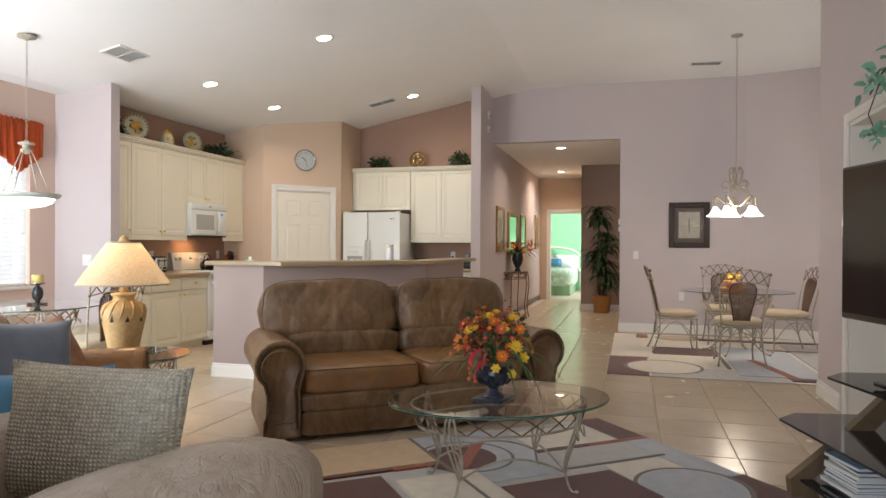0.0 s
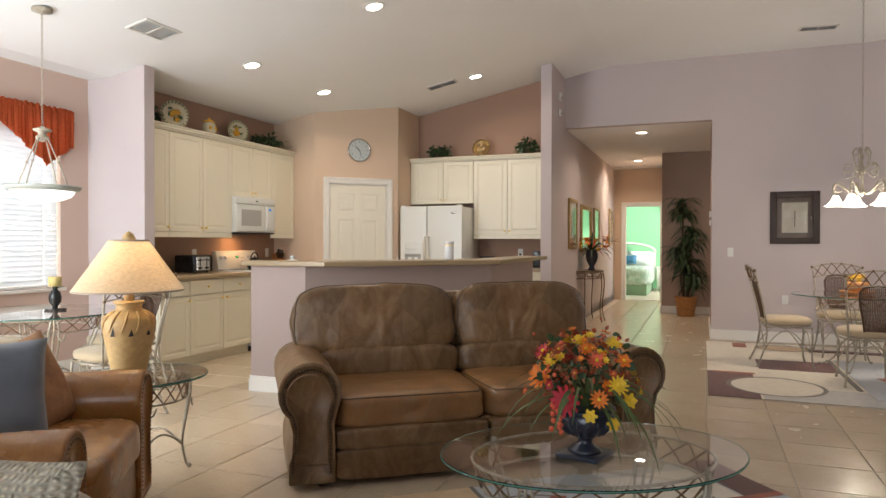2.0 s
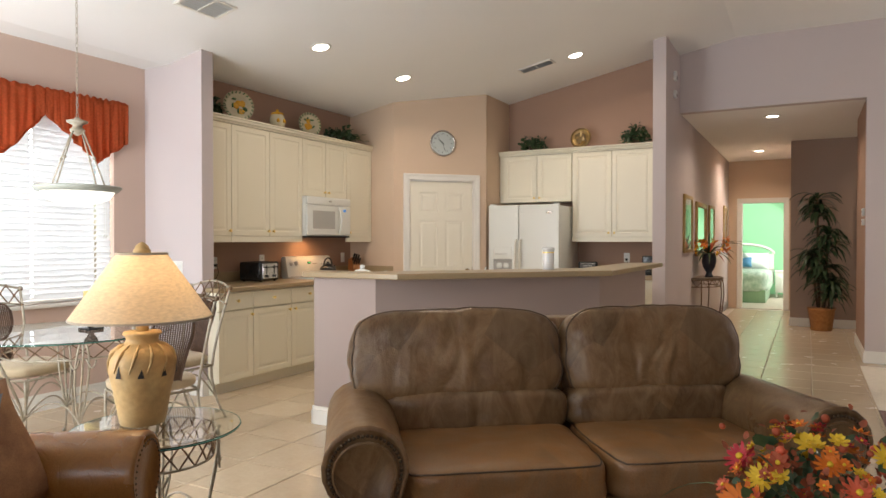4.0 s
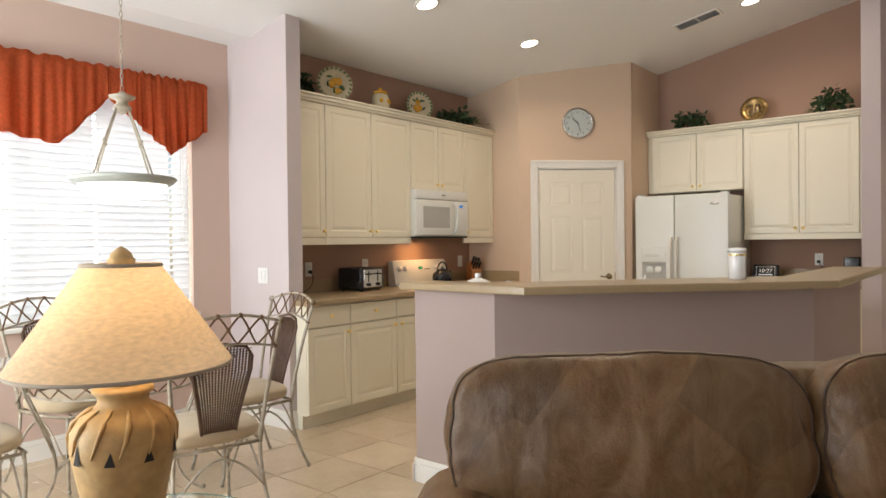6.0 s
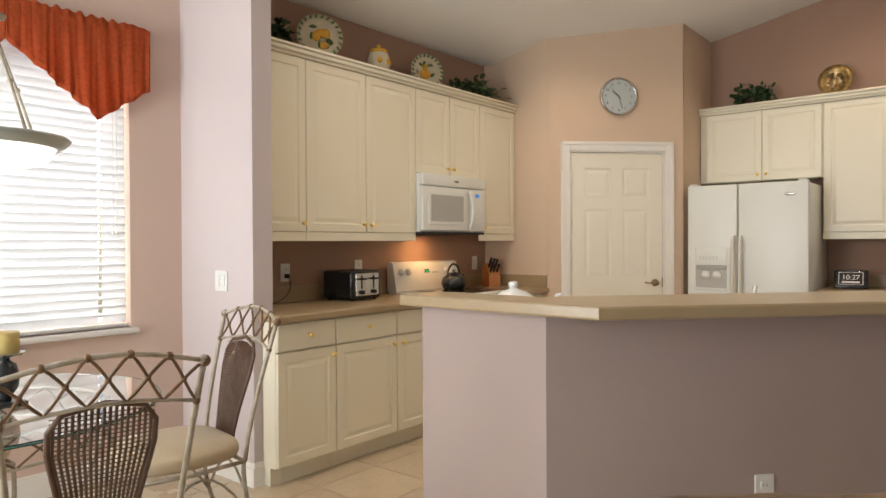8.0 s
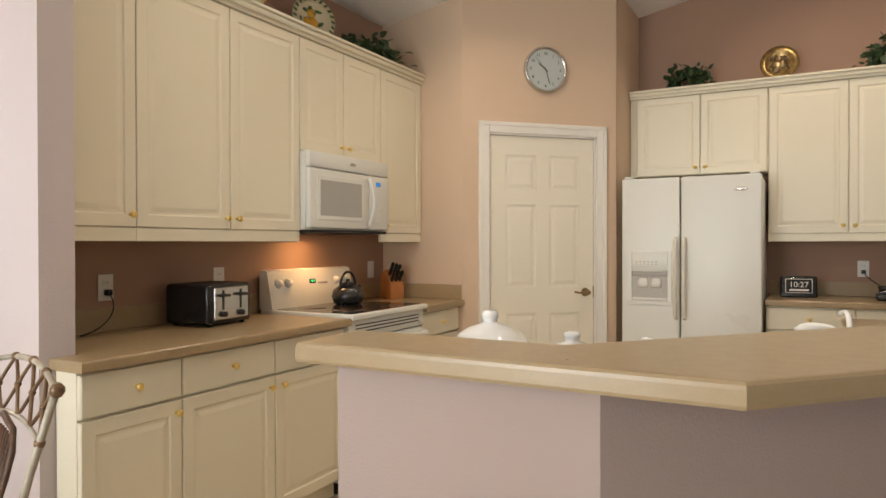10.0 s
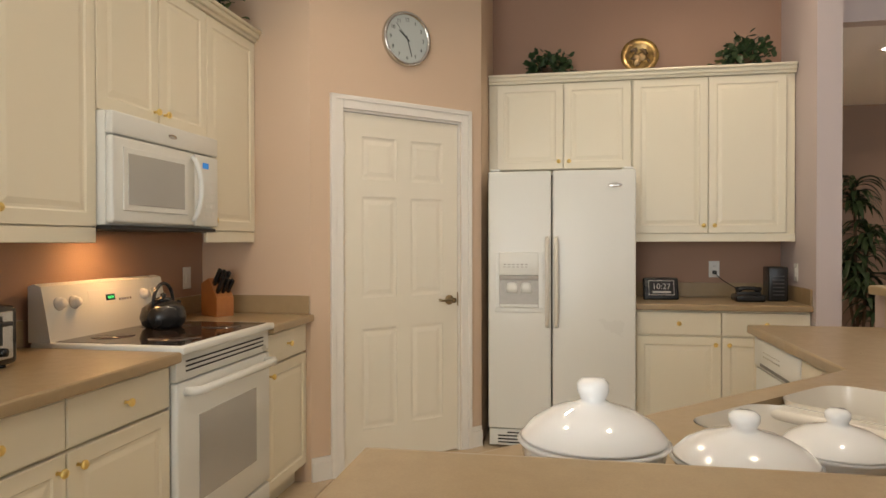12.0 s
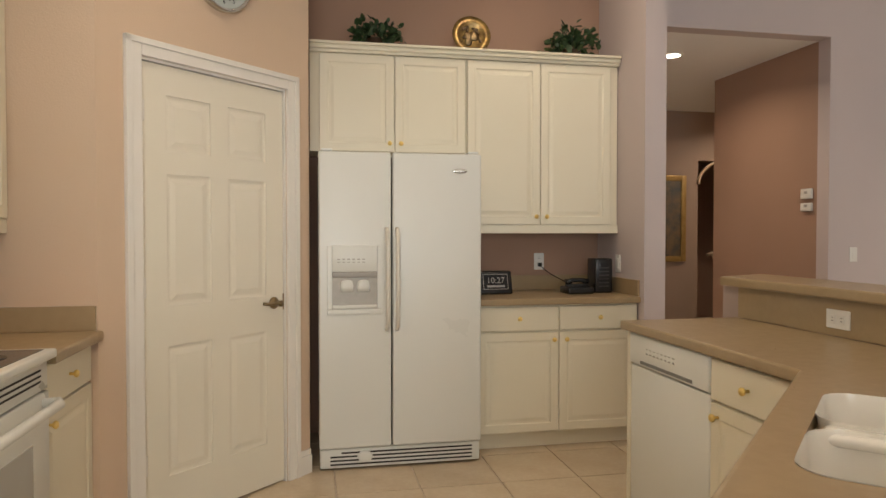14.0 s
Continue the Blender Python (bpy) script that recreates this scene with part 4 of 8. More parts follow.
bgm = [(0.0, 0.515, 0.935), (0.0, 0.61, 0.935), (0.0, 0.61, 1.145), (0.0, 0.585, 1.155), (0.0, 0.555, 1.145), (0.0, 0.53, 1.02)]
vs = [(0.002, y, z) for _, y, z in bgm] + [(SW - 0.002, y, z) for _, y, z in bgm]
n = len(bgm)
part("backguard", Shape().add(vs, [tuple(range(n)), tuple(range(2 * n - 1, n - 1, -1))] + [(i, n + i, n + (i + 1) % n, (i + 1) % n) for i in range(n)]), APPL, st)
FACE = Matrix.Translation((0, 0.536, 1.03)) @ pose(0, 0, 0, -11, 0, 0)
for x in (0.075, 0.155, 0.60, 0.68):
    k = part("control_knob", Shape().lathe([(0.027, 0), (0.026, 0.012), (0.02, 0.016), (0.018, 0.03), (0.001, 0.031)], n=18, m=FACE @ Matrix.Translation((x, 0, 0.045)) @ pose(0, 0, 0, 90, 0, 0)), WHITEP, st)
part("clock_panel", Shape().box(0.24, -0.004, 0.015, 0.52, 0.001, 0.085, 0.004, m=FACE), WHITEP, st)
part("clock_display", Shape().box(0.345, -0.006, 0.035, 0.40, -0.003, 0.06, m=FACE), BLACK, st)


def text(name, body, size, m, material, parent=None, depth=0.0004, label=""):
    cu = bpy.data.curves.new(name, "FONT")
    cu.body, cu.size, cu.align_x, cu.align_y, cu.extrude = body, size, "CENTER", "CENTER", depth
    tmp = bpy.data.objects.new(name, cu)
    scene.collection.objects.link(tmp)
    me = bpy.data.meshes.new_from_object(tmp)
    bpy.data.objects.remove(tmp)
    me.materials.clear()
    me.materials.append(material)
    return part(name, me, material, parent, label, m=m)


GREENLED = glow("green_digits", (0.05, 0.9, 0.25), 1.2)
text("clock_digits", "10:24", 0.018, FACE @ Matrix.Translation((0.372, -0.0065, 0.0475)) @ pose(0, 0, 0, 90, 0, 0), GREENLED, st)
tick = Shape()
for i in range(5):
    tick.box(0.425 + i * 0.018, -0.0052, 0.03, 0.437 + i * 0.018, -0.0038, 0.04, m=FACE)
part("button_row", tick, CHROME, st)

# refrigerator
fg = thing("refrigerator", at(-4.0, 9.76, 0, 0), "white side-by-side refrigerator with ice and water dispenser", "refrigerator")
FW, FH = 0.91, 1.745
part("cabinet_shell", Shape().box(0.004, 0.065, 0.03, FW - 0.004, 0.74, FH, 0.006), APPL, fg)
part("gasket", Shape().box(0.012, 0.05, 0.12, FW - 0.012, 0.066, FH - 0.01), DARKGAP, fg)
fd = part("freezer_door", Shape().box(0.0, 0.0, 0.125, 0.396, 0.052, FH + 0.012, 0.012), APPL, fg)
rd = part("refrigerator_door", Shape().box(0.404, 0.0, 0.125, FW, 0.052, FH + 0.012, 0.012), APPL, fg)
for dd, x in ((fd, 0.372), (rd, 0.428)):
    part("handle", Shape().tube([(x, -0.0, 0.78), (x, -0.035, 0.80), (x, -0.048, 0.86), (x, -0.052, 1.05), (x, -0.048, 1.25), (x, -0.035, 1.31), (x, 0.0, 1.335)], 0.013, 10), mat("handle_enamel", (0.70, 0.66, 0.58), (0.68, 0.64, 0.56), 3, 0.3) if x < 0.4 else bpy.data.materials["handle_enamel"], dd)
dp = part("dispenser", Shape().box(0.045, -0.012, 0.865, 0.345, 0.002, 0.895, 0.004).box(0.045, -0.012, 0.895, 0.072, 0.002, 1.245, 0.003).box(0.318, -0.012, 0.895, 0.345, 0.002, 1.245, 0.003).box(0.072, -0.012, 1.10, 0.318, 0.002, 1.245, 0.004), APPL, fd)
part("dispenser_recess", Shape().box(0.072, -0.0025, 0.895, 0.318, -0.0005, 1.10), mat("dispenser_grey", (0.40, 0.38, 0.34), (0.46, 0.44, 0.40), 25, 0.35), dp)
# darker strip stands in for the shade under the top of the recess
part("recess_hood", Shape().box(0.072, -0.011, 1.068, 0.318, -0.002, 1.10, 0.004), mat("painted_recess_shade", (0.33, 0.315, 0.285), (0.37, 0.35, 0.32), 9, 0.4), dp)
for x in (0.115, 0.205):
    part("dispenser_paddle", Shape().lathe([(0.032, -0.03), (0.037, 0.0), (0.030, 0.028), (0.018, 0.034), (0.001, 0.036)], (x + 0.036, -0.008, 1.02), 14, sy=0.25), APPL, dp)
part("drip_tray", Shape().box(0.075, -0.017, 0.897, 0.315, -0.002, 0.918, 0.004), APPL, dp)
bt = Shape()
for i in range(6):
    bt.box(0.10 + i * 0.027, -0.0135, 1.165, 0.115 + i * 0.027, -0.011, 1.172).box(0.10 + i * 0.027, -0.0135, 1.15, 0.115 + i * 0.027, -0.011, 1.155)
part("button_row", bt, bpy.data.materials["dispenser_grey"], dp)
part("badge", Shape().lathe([(0.001, 0.002), (0.022, 0.0015), (0.025, 0.0)], n=18, sx=1.7, sy=0.55, m=Matrix.Translation((0.785, -0.0005, 1.66)) @ pose(0, 0, 0, 90, 0, 0)), CHROME, rd)
gr = part("base_grille", Shape().box(0.005, 0.02, 0.012, FW - 0.005, 0.06, 0.118, 0.006), APPL, fg)
gs = Shape()
for i in range(4):
    gs.box(0.06 if i < 3 else 0.12, 0.018, 0.028 + i * 0.021, FW - 0.05, 0.0205, 0.037 + i * 0.021)
part("grille_slot", gs, DARKGAP, gr)
part("filter_cap", Shape().lathe([(0.033, 0), (0.032, 0.008), (0.024, 0.011), (0.001, 0.012)], n=20, sx=1.3, m=Matrix.Translation((0.25, 0.02, 0.072)) @ pose(0, 0, 0, 90, 0, 0)), WHITEP, gr)
for x in (0.015, FW - 0.075):
    part("hinge_cover", Shape().box(x, 0.01, FH + 0.0125, x + 0.06, 0.09, FH + 0.028, 0.005), APPL, fg)
for x in (0.05, FW - 0.08):
    part("roller_foot", Shape().box(x, 0.07, 0.0, x + 0.03, 0.12, 0.03), BLACK, fg)

# peninsula: worktop with double sink, dishwasher, drawers
SK = Matrix.Translation((-2.77, 7.51, 0)) @ pose(0, 0, 0, 0, 0, -135)   # x back along the slanting run, y towards the bar wall
outer = [(-3.70, 6.148), (-3.197, 6.148), (-2.088, 7.398), (-2.088, 8.86), (-2.675, 8.86), (-2.675, 7.735), (-3.70, 6.71)]
pen = top_slab("counter_peninsula", outer, 0.92, 0.04, "tan solid-surface peninsula worktop with a sink cut-out")


def rrect(w, h, r, n=5):
    out = []
    for cx, cy, a in ((w - r, r, -90), (w - r, h - r, 0), (r, h - r, 90), (r, r, 180)):
        for i in range(n + 1):
            t = radians(a + 90 * i / n)
            out.append((cx + r * math.cos(t), cy + r * math.sin(t)))
    return out


def bowl(x0, x1, w, depth, m):
    """The inside of a rounded bowl."""
    s = Shape()
    o = rrect(x1 - x0, w, 0.07)
    n = len(o)
    cx, cy = (x1 - x0) / 2, w / 2
    vs = []
    for k, z in ((1.0, 0.0), (0.985, -0.012), (0.94, -0.10), (0.90, -depth + 0.03), (0.82, -depth), (0.05, -depth - 0.006)):
        vs += [m @ Vector((x0 + cx + (x - cx) * k, cy + (y - cy) * k, 0.921 + z)) for x, y in o]
    fs = [(i * n + j, i * n + (j + 1) % n, (i + 1) * n + (j + 1) % n, (i + 1) * n + j) for i in range(5) for j in range(n)]
    fs.append(tuple(5 * n + j for j in range(n)))
    return s.add(vs, fs, True)


SKM = Matrix.Translation((-2.79, 7.50, 0)) @ Matrix(((-S2, S2, 0, 0), (-S2, -S2, 0, 0), (0, 0, 1, 0), (0, 0, 0, 1)))
# local +x goes back down the run (-1,-1), local +y goes (+1,-1) towards the bar
sink = thing("kitchen_sink", Matrix.Translation((0, 0, 0)), "off-white moulded double-bowl sink set into the tan worktop", "sink")
SWD = 0.42
cutm = Shape().prism([tuple((SKM @ Vector((x, y, 0)))[:2]) for x, y in rrect(0.68, SWD, 0.07)][::-1], 0.80, 1.0).mesh("cut")
cut = new("cut", cutm)
md = pen.modifiers.new("cut", "BOOLEAN")
md.object, md.solver = cut, "EXACT"
bpy.context.view_layer.update()
me2 = bpy.data.meshes.new_from_object(pen.evaluated_get(bpy.context.evaluated_depsgraph_get()))
pen.modifiers.clear()
pen.data = me2
bpy.data.objects.remove(cut)
part("bowl", bowl(0.004, 0.315, SWD, 0.19, SKM), SINKM, sink)
part("bowl", bowl(0.365, 0.676, SWD, 0.19, SKM), SINKM, sink)
rim = Shape()
rim.box(0.30, 0.02, 0.885, 0.38, SWD - 0.02, 0.912, 0.012, m=SKM)
part("divider", rim, SINKM, sink)
for x in (0.16, 0.52):
    p_ = SKM @ Vector((x, 0.21, 0.728))
    part("drain", Shape().lathe([(0.001, -0.004), (0.03, -0.003), (0.042, 0.003)], p_, 18, cap=False), CHROME, sink)
# cabinets under the peninsula
dw = thing("dishwasher", at(-2.65, 8.805, 0, -90), "white built-in dishwasher with a front control strip", "dishwasher")
part("tub", Shape().box(0.003, 0.03, 0.10, 0.597, 0.6, 0.872), APPL, dw)
part("door", Shape().box(0.0, 0.0, 0.11, 0.60, 0.03, 0.735, 0.006), APPL, dw)
cp = part("control_strip", Shape().box(0.0, -0.008, 0.742, 0.60, 0.03, 0.874, 0.008), APPL, dw)
part("handle_slot", Shape().box(0.10, -0.0095, 0.752, 0.50, -0.007, 0.766, 0.003), mat("handle_shadow", (0.2, 0.2, 0.19), (0.18, 0.18, 0.17), 5, 0.5), cp)
bt = Shape()
for i in range(8):
    bt.box(0.15 + i * 0.03, -0.0095, 0.80, 0.165 + i * 0.03, -0.0075, 0.806).box(0.15 + i * 0.03, -0.0095, 0.82, 0.165 + i * 0.03, -0.0075, 0.823)
part("button_row", bt, CHROME, cp)
part("plinth", Shape().box(0.003, 0.06, 0.0, 0.597, 0.6, 0.10), DARKGAP, dw)
tagged(part("gable_panel", Shape().box(-2.65, 8.808, 0, -2.088, 8.84, 0.878, 0.002), CAB), "cream end panel at the end of the peninsula", "panel")
cabinet("base_cabinet", at(-2.65, 8.203, 0, -90), 0.42, BT, 0.61, [("drawer", 0, 0.72, 0.42, 0.87, 0.21, 0.795), ("door", 0, 0.105, 0.42, 0.715, 0.045, 0.665)], "cream drawer and door unit between dishwasher and sink", G2, toe=0.10)
CM = Matrix.Translation((-2.675, 7.735, 0)) @ Matrix(((-S2, S2, 0, 0.018), (-S2, -S2, 0, -0.018), (0, 0, 1, 0), (0, 0, 0, 1)))
skb = thing("base_cabinet", CM @ Matrix.Translation((0.03, 0.0, 0)), "cream sink base cabinet under the slanting worktop", "cabinet", G2)
part("front_panel", Shape().box(0, 0.0, 0.10, 1.22, 0.02, 0.878), CAB, skb)
part("plinth", Shape().box(0.0, 0.06, 0.0, 1.22, 0.08, 0.10), CAB, skb)
tagged(part("gable_panel", Shape().box(-3.69, 6.15, 0, -3.67, 6.68, 0.878, 0.002), CAB), "cream end panel at the bar end of the peninsula", "panel")


# soft shapes
def pad(sx, sy, sz, k=4.5, n=9, c=(0, 0, 0), wr=0.0, seed=0.0, sag=0.0, freq=5.0, pinch=0.0, ring=None, folds=0.0, taper=0.0):
    """A stuffed cushion sx x sy x sz round c: a rounded block with wrinkles, pulled into folds that fan up from its lower edge."""
    vs, fs, idx = [], [], {}

    def vid(p):
        key = (round(p[0], 5), round(p[1], 5), round(p[2], 5))
        if key not in idx:
            l = (abs(p[0]) ** k + abs(p[1]) ** k + abs(p[2]) ** k) ** (1 / k)
            q = Vector((p[0] / l * sx / 2, p[1] / l * sy / 2, p[2] / l * sz / 2))
            if pinch and sy < min(sx, sz):
                q = Vector((sx / 2 * p[0] * (1 - 0.07 * (1 - p[2] ** 2)), sy / 2 * p[1] * math.sqrt((1 - p[0] ** 4) * (1 - p[2] ** 4)) * 1.0 + 0.004 * p[1], sz / 2 * p[2] * (1 - 0.07 * (1 - p[0] ** 2))))
            elif pinch:
                t = max(abs(p[0]), abs(p[1])) if sz < min(sx, sy) else max(abs(p[0]), abs(p[2]))
                u = 1 - pinch * t ** 4
                if sz < min(sx, sy):
                    q.z *= u
                else:
                    q.y *= u
            w = noise.noise(Vector((q.x * freq + seed, q.y * freq, q.z * freq * 1.6))) + 0.5 * noise.noise(Vector((q.x * freq * 2.3, q.y * freq * 2.3 + seed, q.z * freq * 2.3)))
            q = q + q.normalized() * wr * w
            if folds:
                bend = 0.35 * noise.noise(Vector((q.x * 4 + seed, 0.0, q.z * 4)))
                f1 = abs(noise.noise(Vector((q.x * 6.5 + 3 * bend + seed, seed, q.z * 2.6 + bend)))) ** 0.6
                f2 = abs(noise.noise(Vector((q.x * 15 + 6 * bend, seed + 4, q.z * 6)))) ** 0.7
                low = 0.35 + 0.65 * max(0.0, min(1.0, 0.55 - 0.75 * p[2] + 0.5 * abs(p[0]) ** 3))
                q += q.normalized() * folds * low * (f1 + 0.45 * f2 - 0.75)
            q.x *= 1 - taper * max(0.0, p[2]) ** 2
            q.z -= sag * (1 - p[0] ** 2) * (1 - p[1] ** 2) * (1 if p[2] > 0 else 0)
            idx[key] = len(vs)
            vs.append(q + Vector(c))
        return idx[key]
    g = [math.tan((2 * i / n - 1) * math.pi / 4) for i in range(n + 1)]
    if ring:
        ax_, k_ = ring
        val, loop = g[k_], []
        u_, w_ = [a for a in range(3) if a != ax_]
        for i in range(n):
            for uu, ww in ((g[i], -1), (1, g[i]), (-g[i], 1), (-1, -g[i])):
                p = [0, 0, 0]
                p[ax_], p[u_], p[w_] = val, uu, ww
                loop.append((math.atan2(ww, uu), vs[vid(p)]))
        loop = [q for _, q in sorted(loop, key=lambda e: e[0])]
        return Shape().tube(loop, 0.0045, 5, True)
    for ax in range(3):
        for s_ in (-1, 1):
            for i in range(n):
                for j in range(n):
                    quad = []
                    for u, w in ((g[i], g[j]), (g[i + 1], g[j]), (g[i + 1], g[j + 1]), (g[i], g[j + 1])):
                        p = [0, 0, 0]
                        p[ax], p[(ax + 1) % 3], p[(ax + 2) % 3] = s_, u, w
                        quad.append(vid(p))
                    fs.append(tuple(quad))
    return Shape().add(vs, fs, True)


def arm_outline(side, w=0.22, h=0.52, r=0.15, lean=0.0):
    """Section of a rolled arm in x and z; side +1 rolls outwards to +x."""
    pts = [(0.0, 0.04), (0.0, 0.22), (0.005, h - 0.16)]
    cx, cz = w * 0.55, h
    for i in range(15):
        a = radians(205 - 255 * i / 14)
        pts.append((cx + r * math.cos(a), cz + r * math.sin(a)))
    pts += [(w - 0.02, h - 0.2), (w - 0.015, h - 0.32), (w, 0.14), (w, 0.04)]
    return [(side * x, z) for x, z in pts]


def rolled_arm(side, y0, y1, wr=0.006, seed=0.0, **kw):
    o = arm_outline(side, **kw)
    n = len(o)
    cx, cz = sum(p[0] for p in o) / n, sum(p[1] for p in o) / n
    rows = [(y0 + 0.0, 0.90), (y0 - 0.012, 0.93), (y0 - 0.012, 0.985), (y0, 1.0), (y0 + 0.03, 1.0)] + [(y0 + 0.03 + (y1 - y0 - 0.06) * i / 8, 1.0) for i in range(1, 8)] + [(y1 - 0.03, 1.0), (y1, 0.97), (y1 + 0.004, 0.9)]
    vs = []
    for y, k in rows:
        for x, z in o:
            q = Vector((cx + (x - cx) * k, y, cz + (z - cz) * k))
            w = noise.noise(Vector((x * 6 + seed, y * 6, z * 7)))
            if 3 <= rows.index((y, k)) <= 12:
                q += Vector((x - cx, 0, z - cz)).normalized() * wr * w
            vs.append(q)
    fs = [(i * n + j, i * n + (j + 1) % n, (i + 1) * n + (j + 1) % n, (i + 1) * n + j) for i in range(len(rows) - 1) for j in range(n)]
    fs += [tuple(range(n)), tuple((len(rows) - 1) * n + j for j in range(n - 1, -1, -1))]
    return Shape().add(vs, fs, True), o, (cx, cz)


def nails(o, c, y, k=0.85, step=0.0165, r=0.0075):
    s = Shape()
    pts = [Vector((c[0] + (x - c[0]) * k, 0, c[1] + (z - c[1]) * k)) for x, z in o]
    acc = 0.0
    for a, b in zip(pts, pts[1:]):
        l = (b - a).length
        t = acc
        while t < l:
            p = a.lerp(b, t / l)
            s.lathe([(r, 0), (r * 0.75, r * 0.55), (0.0005, r * 0.8)], n=6, m=Matrix.Translation((p.x, y, p.z)) @ pose(0, 0, 0, 90, 0, 0), cap=False)
            t += step
        acc = t - l
    return s


SOFAD = mat("dark_seam_leather", (0.06, 0.032, 0.015), (0.09, 0.05, 0.025), 30, 0.5)
NAIL = mat("dark_nailhead", (0.085, 0.055, 0.03), (0.05, 0.03, 0.018), 90, 0.35, metal=0.6)
# the two-seat recliner sofa
SM = Matrix.Translation((-1.43, 5.13, 0)) @ pose(0, 0, 0, 0, 0, 37)
sofa = thing("sofa", SM, "brown distressed leather two-seat recliner sofa with nailhead-trimmed rolled arms", "sofa")
for side, x in ((-1, -0.85), (1, 0.80)):
    sh, o, c = rolled_arm(side, -0.47, 0.36, seed=side * 3.1, w=0.22, h=0.50, r=0.155)
    a = part("arm", sh, SOFAL, sofa, m=Matrix.Translation((x, 0, 0)))
    part("nailhead_trim", nails(o, c, -0.483), NAIL, a, "row of dark brass nailheads", kind="stuff")
    pp = [(c[0] + (q[0] - c[0]) * 0.98, -0.474, c[1] + (q[1] - c[1]) * 0.98) for q in o]
    part("piping", Shape().tube(pp, 0.009, 6), SOFAL, a)
    pp = [(c[0] + (q[0] - c[0]) * 0.74, -0.482, c[1] + (q[1] - c[1]) * 0.74) for q in o]
    part("inner_piping", Shape().tube(pp, 0.006, 6, True), SOFAL, a)
part("base", Shape().box(-0.85, -0.40, 0.05, 0.80, 0.40, 0.30, 0.02), SOFAL, sofa)
part("back_frame", pad(1.90, 0.22, 0.90, 7, 9, (-0.03, 0.40, 0.49), 0.01), SOFAL, sofa)
for i, (x, w) in enumerate(((-0.425, 0.85), (0.40, 0.80))):
    sc = part("seat_cushion", pad(w, 0.72, 0.20, 6, 30, (x, -0.10, 0.375), 0.012, i * 7.0 + 1, freq=6, folds=0.007), SEATL, sofa, "tan worn leather seat cushion")
    part("seam", pad(w, 0.72, 0.20, 6, 30, (x, -0.10, 0.375), 0.012, i * 7.0 + 1, freq=6, folds=0.007, ring=(2, 28)), SOFAD, sc)
    part("front_panel", pad(w - 0.01, 0.10, 0.115, 7, 16, (x, -0.42, 0.245), 0.004, i * 3.0 + 2, folds=0.006), SOFAL, sofa)
    part("footrest_panel", pad(w - 0.01, 0.09, 0.17, 7, 16, (x, -0.415, 0.115), 0.005, i * 3.0 + 5, folds=0.008), SOFAL, sofa)
    part("lumbar_cushion", pad(w + 0.05, 0.22, 0.22, 4, 30, (x * 1.04, 0.20, 0.53), 0.010, i * 5.0 + 9, freq=8, folds=0.018), SOFAL, sofa)
    wide, cx = (1.03, -0.515) if i == 0 else (0.93, 0.456)
    shape = dict(k=4.2, n=56, wr=0.012, seed=i * 11.0 + 3, freq=5, folds=0.020, taper=0.06)
    bp = part("back_cushion", pad(wide, 0.27, 0.45, **shape), SOFAL, sofa, m=Matrix.Translation((cx, 0.27, 0.775)) @ pose(0, 0, 0, -10, 0, 0))
    part("seam", pad(wide, 0.27, 0.45, ring=(1, 8), **shape), SOFAD, bp)
part("handle_recess", Shape().lathe([(0.001, 0.0), (0.026, 0.0), (0.030, 0.004), (0.026, 0.006), (0.001, 0.003)], n=20, sx=0.85, sy=1.2, m=Matrix.Translation((0.797, -0.06, 0.50)) @ pose(0, 0, 0, 0, -90, 0), cap=False), BLACK, sofa, "black oval recliner handle recess")
for x in (-0.9, 0.9):
    for y in (-0.38, 0.36):
        part("foot", Shape().lathe([(0.028, 0), (0.034, 0.045)], (x, y, 0.0), 12), WOODD, sofa)

# cognac armchair
AM = Matrix.Translation((-2.66, 3.09, 0)) @ pose(0, 0, 0, 0, 0, 123)
ac = thing("armchair", AM, "cognac brown leather armchair with rolled arms beside the lamp table", "armchair")
for side, x in ((-1, -0.41), (1, 0.41)):
    sh, o, c = rolled_arm(side, -0.42, 0.40, seed=side * 5.1 + 9, w=0.22, h=0.505, r=0.14)
    a = part("arm", sh, ORANGEL, ac, m=Matrix.Translation((x, 0, 0)))
    part("nailhead_trim", nails(o, c, -0.433, step=0.02, r=0.005), NAIL, a, "row of dark nailheads", kind="stuff")
part("base", Shape().box(-0.41, -0.36, 0.06, 0.41, 0.36, 0.28, 0.03), ORANGEL, ac)
part("seat_cushion", pad(0.83, 0.74, 0.20, 6, 14, (0, -0.09, 0.37), 0.010, 4.0, freq=4), ORANGEL, ac)
part("front_rail", pad(0.81, 0.08, 0.2, 8, 8, (0, -0.38, 0.17), 0.004, 2.2), ORANGEL, ac)
part("backrest", pad(0.92, 0.24, 0.60, 4.5, 14, (0, 0.33, 0.60), 0.014, 6.0), ORANGEL, ac)
for x in (-0.48, 0.48):
    for y in (-0.33, 0.33):
        part("foot", Shape().lathe([(0.022, 0), (0.03, 0.06)], (x, y, 0.0), 12), WOODD, ac)
